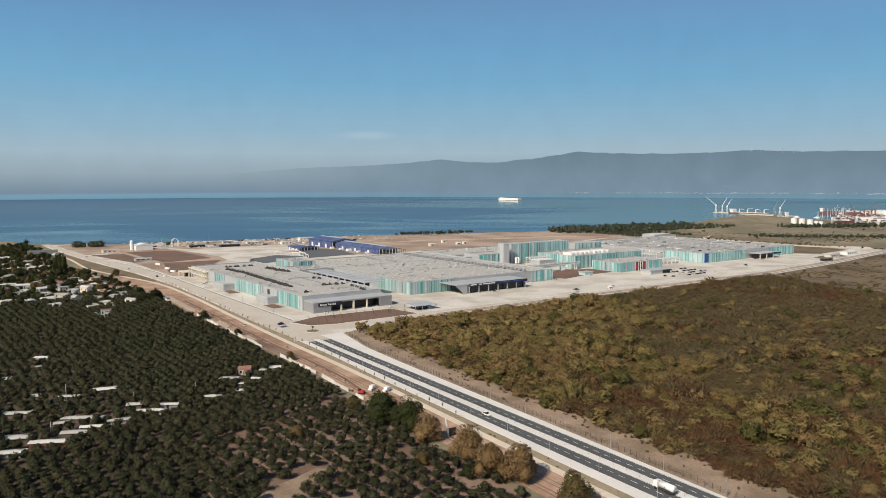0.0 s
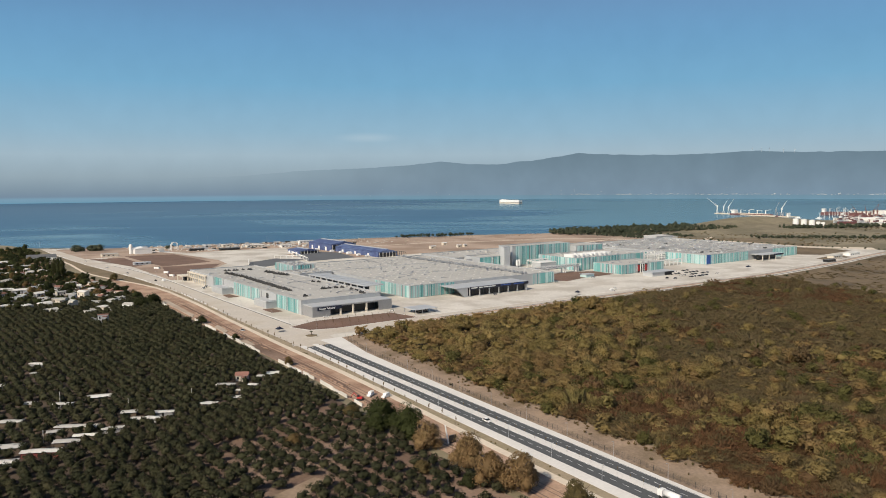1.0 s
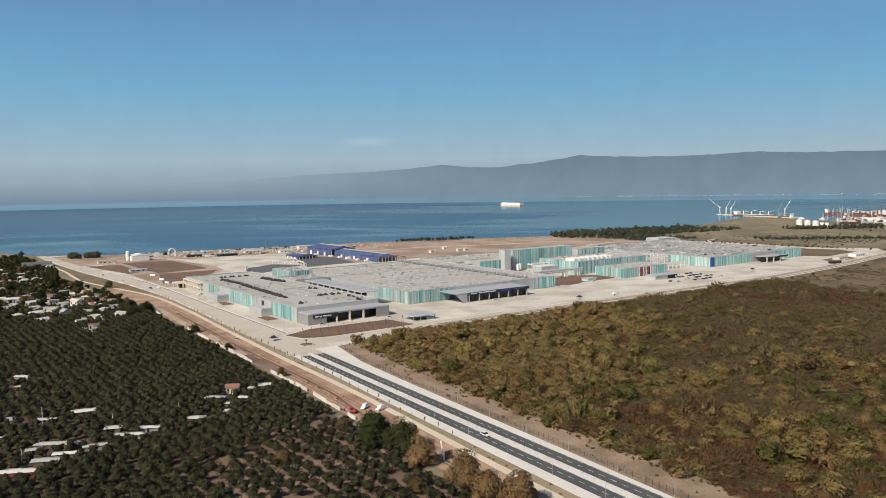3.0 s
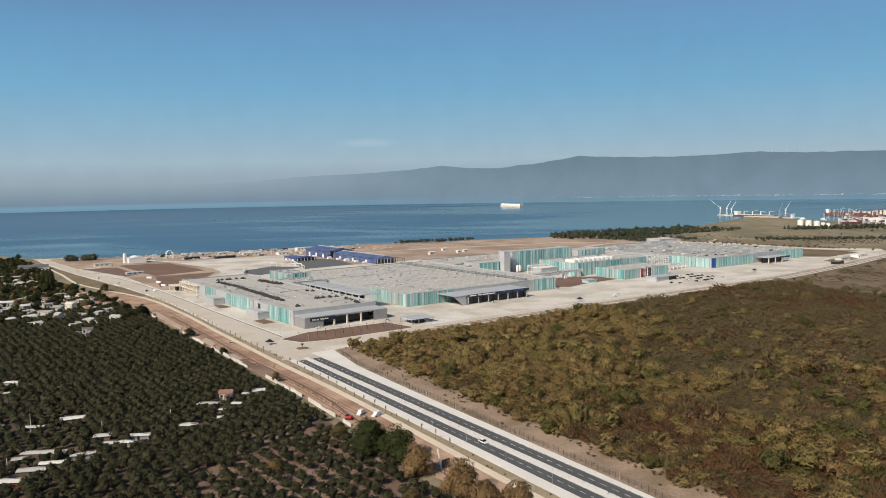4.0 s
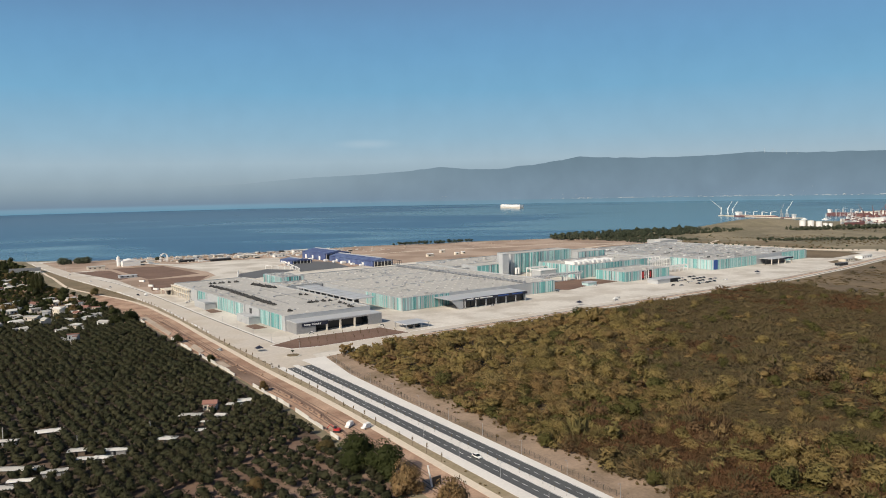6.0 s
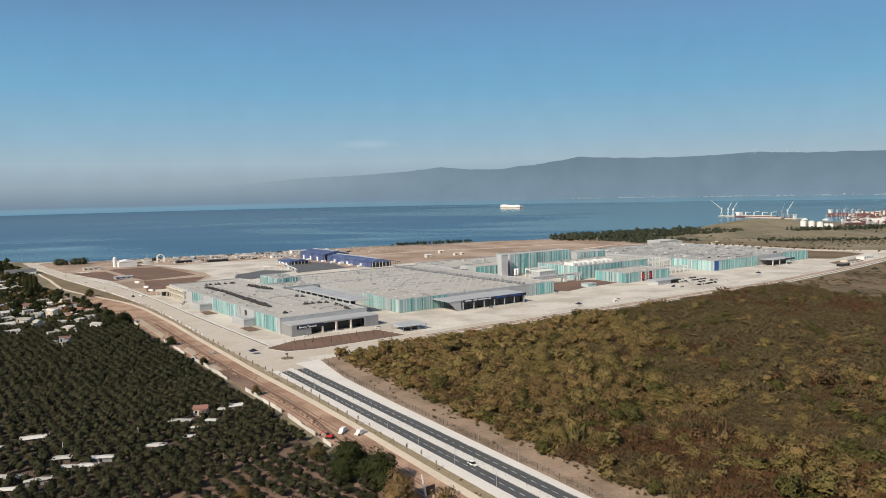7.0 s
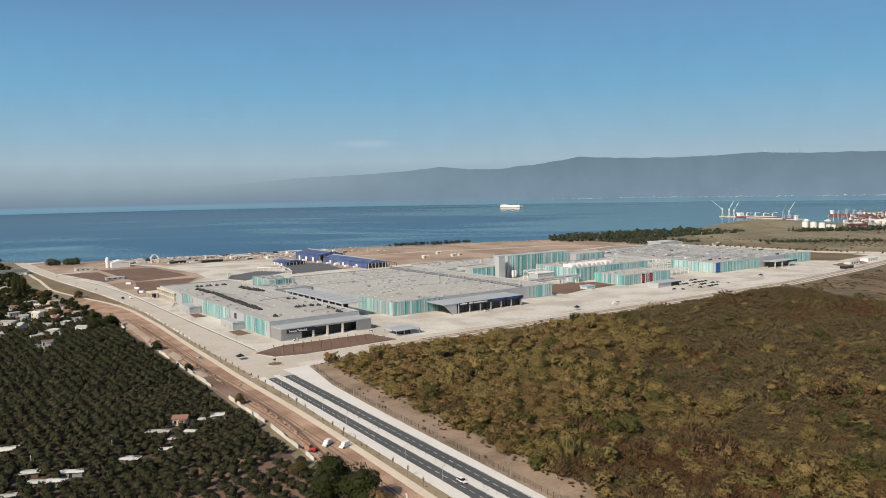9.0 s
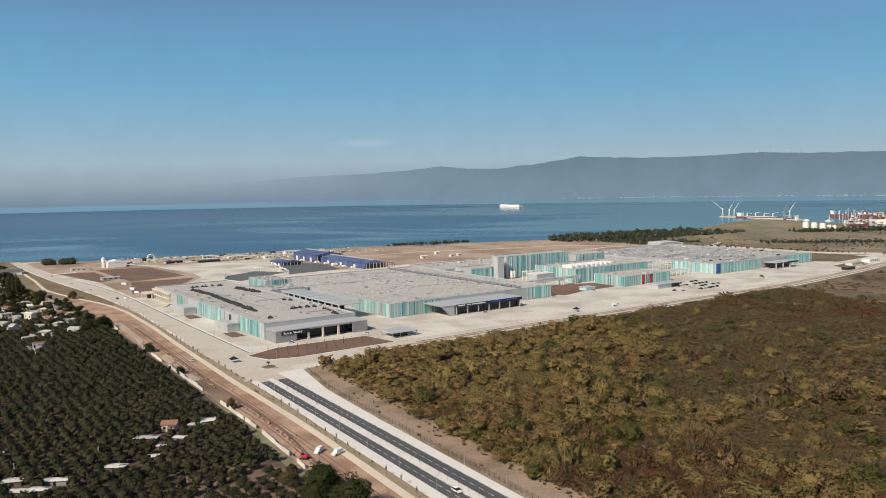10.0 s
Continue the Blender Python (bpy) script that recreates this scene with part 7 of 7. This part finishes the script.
for x, y, w, d, h, mt, rf, lb in ((238, 1136, 22, 8, 4, M_CREAM, M_ROOF, "low pale site hut near the shore"), (246, 992, 20, 10, 2.8, M_CLAD, M_CANOPY, "low grey pavilion beside the road"),
                              (405, 1130, 30, 8, 3.2, M_DARK, M_ROOFDARK, "dark row of site huts near the shore"), (365, 1150, 22, 6, 3.2, M_DARK, M_ROOFDARK, "dark row of site huts near the shore"),
                              (668, 948, 10, 6, 4, M_CREAM, M_WHITE, "small white hut on the tan field"), (722, 990, 8, 5, 4, M_CREAM, M_WHITE, "small white hut on the tan field"), (716, 943, 7, 5, 3.5, M_CREAM, M_WHITE, "small white hut on the tan field"),
                              (731, 946, 5, 5, 3.5, M_CREAM, M_WHITE, "small white hut on the tan field"), (560, 1180, 26, 8, 4, M_WHITE, M_SHEET, "white site cabin near the shore"), (455, 1150, 30, 8, 4, M_CREAM, M_SHEET, "pale site cabin near the shore"),
                              (500, 1120, 18, 8, 4, M_WHITE, M_SHEET, "white site cabin near the shore"), (430, 1190, 16, 6, 4, M_CREAM, M_SHEET, "pale site cabin near the shore"), 
                              (985, 494, 22, 9, 3.4, M_CREAM, M_ROOF, "low cream site hut by the service road"), (1036, 498, 26, 10, 4, M_WHITE, M_SHEET, "white site huts by the service road"), (936, 476, 18, 7, 3, M_DARK, M_ROOFDARK, "dark low hut by the service road")):
    ob = thing("hut", lb, "hut", m=pose(x, y, 0))
    part("wall", Build().box(0, 0, 0, w, d, h).mesh("wall", mt), ob)
    part("roof", Build().gable(0, 0, w, d, h, h + 0.8, 0.4, "x").mesh("roof", rf), ob)
    for k in range(max(1, int(w / 6))):
        part("window", Build().box(2 + k * 6, -0.06, 1.2, 4.2 + k * 6, -0.004, 2.6).mesh("window", M_GLASS), ob)
rocks = np.random.default_rng(5)
b = Build()
for _ in range(260):
    x = rocks.uniform(300, 700)
    y = shore_y(x) - rocks.uniform(15, 130)
    s = rocks.uniform(0.4, 1.8)
    b.box(x - s, y - s * rocks.uniform(0.4, 1), 0, x + s, y + s * 0.6, rocks.uniform(0.4, 1.3), 0.2)
thing("site_clutter", "piles of pale building material near the shore", "building material", me=b.mesh("site_clutter", M_CONC), kind="stuff")
for mt, lb, n in ((M_SHEET, "pale site cabins and sheeted stacks near the shore", 120), (M_CLAD, "grey machines and stacks near the shore", 90), (M_DUCT, "dark machines and vehicles near the shore", 36), (M_TANPALE, "heaps of pale sand near the shore", 120)):
    b = Build()
    for _ in range(n):
        x = rocks.choice([rocks.uniform(390, 640), rocks.uniform(300, 420)], p=[0.75, 0.25])
        y = shore_y(x) - 22 - 110 * rocks.random() ** 1.6
        w, d, hh3 = rocks.uniform(0.8, 4.0), rocks.uniform(0.8, 1.8), rocks.uniform(0.9, 2.6)
        b.box(x - w, y - d, 0, x + w, y + d, hh3, min(0.9, d * 0.4) if mt is M_TANPALE else 0.2)
    thing("site_stacks", lb, "building material", me=b.mesh("site_stacks", mt), kind="stuff")
fr = np.random.default_rng(63)
b = Build()
for _ in range(90):
    x = fr.uniform(660, 1060)
    y = fr.uniform(shore_y(x) - 150, shore_y(x) - 30)
    w = fr.uniform(0.4, 2.0)
    b.box(x - w, y - w * 0.6, 0.1, x + w, y + w * 0.6, fr.uniform(0.4, 1.4), 0.2)
thing("field_heaps", "scattered heaps and stacks on the tan field", "earth heap", me=b.mesh("field_heaps", M_TANPALE), kind="stuff")
b = Build()
for y in np.arange(560, 1290, 4.0):
    if rocks.random() < 0.45:
        x = along(K_EDGE, y) + 1
        b.box(x - 0.4, y - 1, 0.08, x + 0.4, y + 1, 0.9, 0.15)
thing("road_barriers", "row of pale concrete barrier blocks on the road's edge", "barrier", me=b.mesh("road_barriers", M_WHITE), kind="stuff")

# ---- port and ships ----
slab("quay", [(1840, 900), (2080, 1010), (2420, 1180), (2700, 1200), (2800, 700), (1850, 700)], -5, 1.6, M_PATH, "pale concrete quay of the port", "quay")
slab("jetty", [(2040, 1150), (2120, 1445), (2150, 1440), (2075, 1145)], -5, 0.6, M_PATH, "long pale jetty in the bay", "jetty")
for i, (x, y, rr, hh2) in enumerate(((1632, 905, 6.2, 12), (1644, 893, 6.2, 12.4), (1656, 881, 6.2, 11.6), (1666, 872, 4.4, 8.5), (1674, 865, 4.2, 8))):
    tk2 = thing("storage_tank", "white cylindrical storage tank", "storage tank", m=pose(x, y, land_height(np.array([x]), np.array([y]))[0] - 0.2), group="tank farm")
    part("shell", Build().tube((0, 0, 0), (0, 0, hh2), rr, rr, 24).mesh("shell", M_WHITE), tk2)
    part("roof", Build().tube((0, 0, hh2), (0, 0, hh2 + 1), rr + 0.2, 0.6, 24).mesh("roof", M_SHEET), tk2)
for x, y, w, d, h, mt in ((1790, 800, 110, 30, 6, M_SHEET), (1900, 850, 60, 30, 7, M_WHITE), (1860, 925, 90, 20, 4, M_SHEET), (2000, 930, 110, 30, 6, M_WHITE), (2270, 1000, 60, 40, 14, M_WHITE), (1780, 880, 40, 14, 5, M_RUST), (2060, 1000, 60, 16, 5, M_PORTRED), (2180, 1060, 50, 16, 9, M_PORTRED)):
    ob = thing("port_shed", "long pale port warehouse" if mt is not M_PORTRED and mt is not M_RUST else "stacked red shipping containers on the quay", "warehouse", m=pose(x, y, 0.2, 0, 0, -32))
    part("wall", Build().box(0, 0, 0, w, d, h).mesh("wall", mt), ob)
    part("roof", Build().gable(0, 0, w, d, h, h + 1, 0.5, "x").mesh("roof", mt), ob)


def crane(x, y, h, ang, reach, mat, z=0.6):
    ob = thing("harbour_crane", "tall pale harbour crane with a raised jib", "crane", m=pose(x, y, z, 0, 0, ang), group="harbour cranes")
    b = Build()
    for sx in (-4, 4):
        for sy in (-4, 4):
            b.tube((sx * 0.6, sy * 0.6, 0), (sx * 0.28, sy * 0.28, h * 0.22), 0.35, 0.35, 5)
    part("portal", b.mesh("portal", mat), ob)
    part("tower", Build().box(-1.1, -1.1, h * 0.2, 1.1, 1.1, h * 0.52).mesh("tower", mat), ob)
    part("cab", Build().box(-1.7, -2.6, h * 0.40, 1.7, 1.6, h * 0.47).mesh("cab", mat), ob)
    part("jib", Build().tube((0, 1, h * 0.44), (reach, 0, h), 0.75, 0.4, 5).mesh("jib", mat), ob)
    part("stay", Build().tube((0, 0, h * 0.52), (reach * 0.7, 0, h * 0.85), 0.15, 0.15, 4).mesh("stay", mat), ob)


crane(2096, 1418, 50, -36, -34, M_WHITE)
crane(2118, 1410, 46, -36, 14, M_WHITE)
crane(2104, 1384, 44, -36, 15, M_WHITE)
crane(2056, 1200, 40, -36, 9, M_STEEL)
crane(2062, 1186, 46, -36, 16, M_WHITE)
for k, (x, y) in enumerate(((2075, 985), (2110, 975), (2150, 965), (2185, 990))):
    crane(x, y, 38 - 3 * (k % 2), -36, -14 + 9 * k, M_PORTRED, 1.6)


def ship(name, label, x, y, ang, length, beam, deck, hull_mat, top, seed):
    """A hull with a pointed bow, a deckhouse and deck gear."""
    ob = thing(name, label, "ship", m=pose(x, y, SEA_Z, 0, 0, ang))
    h = length / 2
    out = [(-h, -beam / 2), (h * 0.75, -beam / 2), (h * 0.92, -beam * 0.25), (h, 0), (h * 0.92, beam * 0.25), (h * 0.75, beam / 2), (-h, beam / 2)]
    part("hull", Build().prism(out, -1, deck).mesh("hull", hull_mat), ob)
    q = np.random.default_rng(seed)
    if top == "carrier":
        part("superstructure", Build().prism([(a * 0.985, b * 0.99) for a, b in out], deck, deck + 9).mesh("superstructure", M_WHITE), ob)
        part("bridge", Build().box(h * 0.5, -beam * 0.45, deck + 9, h * 0.72, beam * 0.45, deck + 12, 0.4).mesh("bridge", M_WHITE), ob)
        for k in range(5):
            part("vent", Build().box(-h * 0.8 + k * h * 0.25, -2, deck + 9, -h * 0.8 + k * h * 0.25 + 4, 2, deck + 11).mesh("vent", M_WHITE), ob)
        part("stripe", Build().prism([(a * 1.002, b * 1.01) for a, b in out], deck - 2.2, deck - 0.6).mesh("stripe", M_BLUEDARK), ob)
    else:
        part("deckhouse", Build().box(-h * 0.95, -beam * 0.42, deck, -h * 0.78, beam * 0.42, deck + 8, 0.4).box(-h * 0.98, -beam * 0.48, deck + 8, -h * 0.8, beam * 0.48, deck + 10.5, 0.4).mesh("deckhouse", M_WHITE), ob)
        part("hatch_cover", Build().box(-h * 0.7, -beam * 0.35, deck, h * 0.8, beam * 0.35, deck + 1.6).mesh("hatch_cover", M_CREAM if top == "bulk" else M_RUST), ob)
        for k in range(4):
            cx = -h * 0.55 + k * h * 0.4
            part("derrick", Build().box(cx - 1, -1, deck, cx + 1, 1, deck + 11).tube((cx, 0, deck + 11), (cx + h * 0.25, 0, deck + 9.5 + 4 * (k % 2)), 0.6, 0.4, 5).mesh("derrick", M_WHITE if top == "bulk" else M_STEEL), ob)
    return ob


ship("car_carrier", "white car carrier ship on the bay", 2464, 2825, 97, 140, 26, 8, M_CREAM, "carrier", 1)
ship("cargo_ship", "cream bulk cargo ship at the jetty", 2098, 1300, 267, 140, 20, 4.5, M_RUST, "bulk", 2)
ship("cargo_ship", "red-hulled cargo ship with a white deckhouse near the port", 2276, 1128, -82, 100, 18, 8.5, M_RUST, "red", 3)
ship("barge", "dark red work barge at the jetty", 2055, 1180, 80, 50, 12, 2, M_RUST, "red", 4)

# far shore settlements and wind turbines on the ridge
b = Build()
fs = np.random.default_rng(9)
for k in range(260):
    a = radians(46 + 3.4 * fs.integers(0, 7) + fs.normal(0, 0.9) if k < 200 else fs.uniform(26, 68))
    R0 = 4715
    x, y = CX + R0 * math.sin(a), CY + R0 * math.cos(a)
    s = fs.uniform(1.2, 4.2) if k < 200 else fs.uniform(1, 2.2)
    z = 23 + abs(fs.normal(0, 3)) if k < 200 else 24 + abs(fs.normal(0, 22))
    b.box(x - s, y - s, z, x + s, y + s, z + s * fs.uniform(0.5, 0.9))
thing("far_town", "pale houses of a town on the far shore", "town", me=b.mesh("far_town", M_HAZEWHITE), kind="stuff")
for a, e in ((58.2, 2.12), (58.8, 2.13), (59.3, 2.1), (60.2, 2.02), (60.9, 2.0)):
    R1 = 4790
    x, y, z = CX + R1 * math.sin(radians(a)), CY + R1 * math.cos(radians(a)), 100 + R1 * math.tan(radians(e))
    wt = thing("wind_turbine", "white wind turbine on the far ridge", "wind turbine", m=pose(x, y, z - 8, 0, 0, -a), group="turbines on the ridge")
    part("tower", Build().tube((0, 0, 0), (0, 0, 24), 0.7, 0.5, 6).mesh("tower", M_HAZEWHITE), wt)
    for k in range(3):
        q = radians(90 + 120 * k)
        part("blade", Build().tube((0, -1, 24), (9 * math.cos(q), -1, 24 + 9 * math.sin(q)), 0.45, 0.2, 4).mesh("blade", M_HAZEWHITE), wt)

# stacked boxes, masts and small craft in the port
pr = np.random.default_rng(51)
for mt, lb, n in ((M_PORTRED, "red containers stacked on the quay", 60), (M_SHEET, "pale containers stacked on the quay", 70), (M_CLAD, "grey containers and gear on the quay", 50)):
    b = Build()
    for _ in range(n):
        f = pr.random()
        x, y = 1800 + 640 * f + pr.uniform(-40, 40), 850 + 260 * f + pr.uniform(-70, 60)
        w = pr.uniform(3, 9)
        b.box(x - w, y - 2, 1.6, x + w, y + 2, 1.6 + pr.uniform(2.5, 7.5))
    thing("containers", lb, "containers", me=b.mesh("containers", mt), kind="stuff")
b = Build()
for _ in range(36):
    x, y = pr.uniform(1900, 2450), pr.uniform(980, 1150)
    y = 0.42 * (x - 1900) + 960 + pr.uniform(-30, 40)
    b.tube((x, y, 0), (x, y, pr.uniform(12, 26)), 0.35, 0.2, 4)
thing("masts", "thin pale masts and lamp poles in the port", "masts", me=b.mesh("masts", M_WHITE), kind="stuff")
for x, y, a in ((2018, 1113, 80), (2026, 1060, 75)):
    bt = thing("boat", "small white boat moored in the port", "boat", m=pose(x, y, SEA_Z, 0, 0, a))
    part("hull", Build().prism([(-9, -2.5), (5, -2.5), (10, 0), (5, 2.5), (-9, 2.5)], -0.5, 2).mesh("hull", M_WHITE), bt)
    part("cabin", Build().box(-6, -1.8, 2, 2, 1.8, 4.5, 0.3).mesh("cabin", M_WHITE), bt)

# white board post by the dirt track, and poles in the grove
bp = thing("board_post", "tall white leaning post with a dark board", "post", m=pose(172.6, 233, 0))
part("post", Build().tube((0, 0, 0), (-1.2, 0.5, 7.5), 0.35, 0.3, 6).mesh("post", M_WHITE), bp)
part("board", Build().box(0.3, -0.2, 0.1, 3.6, 0.2, 3.2).mesh("board", M_DARK), bp)
for x, y, h in ((61, 379, 7), (112, 352, 6), (47, 330, 5), (84, 352, 6)):
    up = thing("utility_pole", "thin wooden utility pole among the sheds", "utility pole", m=pose(x, y, 0))
    part("pole", Build().tube((0, 0, 0), (0, 0, h), 0.14, 0.1, 6).mesh("pole", M_SHEET), up)
    part("crossarm", Build().box(-0.7, -0.06, h - 0.5, 0.7, 0.06, h - 0.35).mesh("crossarm", M_BARK), up)
for x, y, h in ((190, 1340, 14), (420, 1230, 16), (520, 1225, 12), (345, 1230, 12), (1046, 826, 16)):
    mp = thing("mast", "thin pale mast near the shore", "mast", m=pose(x, y, 0))
    part("pole", Build().tube((0, 0, 0), (0, 0, h), 0.25, 0.15, 6).mesh("pole", M_STEEL), mp)
    part("base", Build().box(-0.8, -0.8, 0, 0.8, 0.8, 0.5).mesh("base", M_CONC), mp)
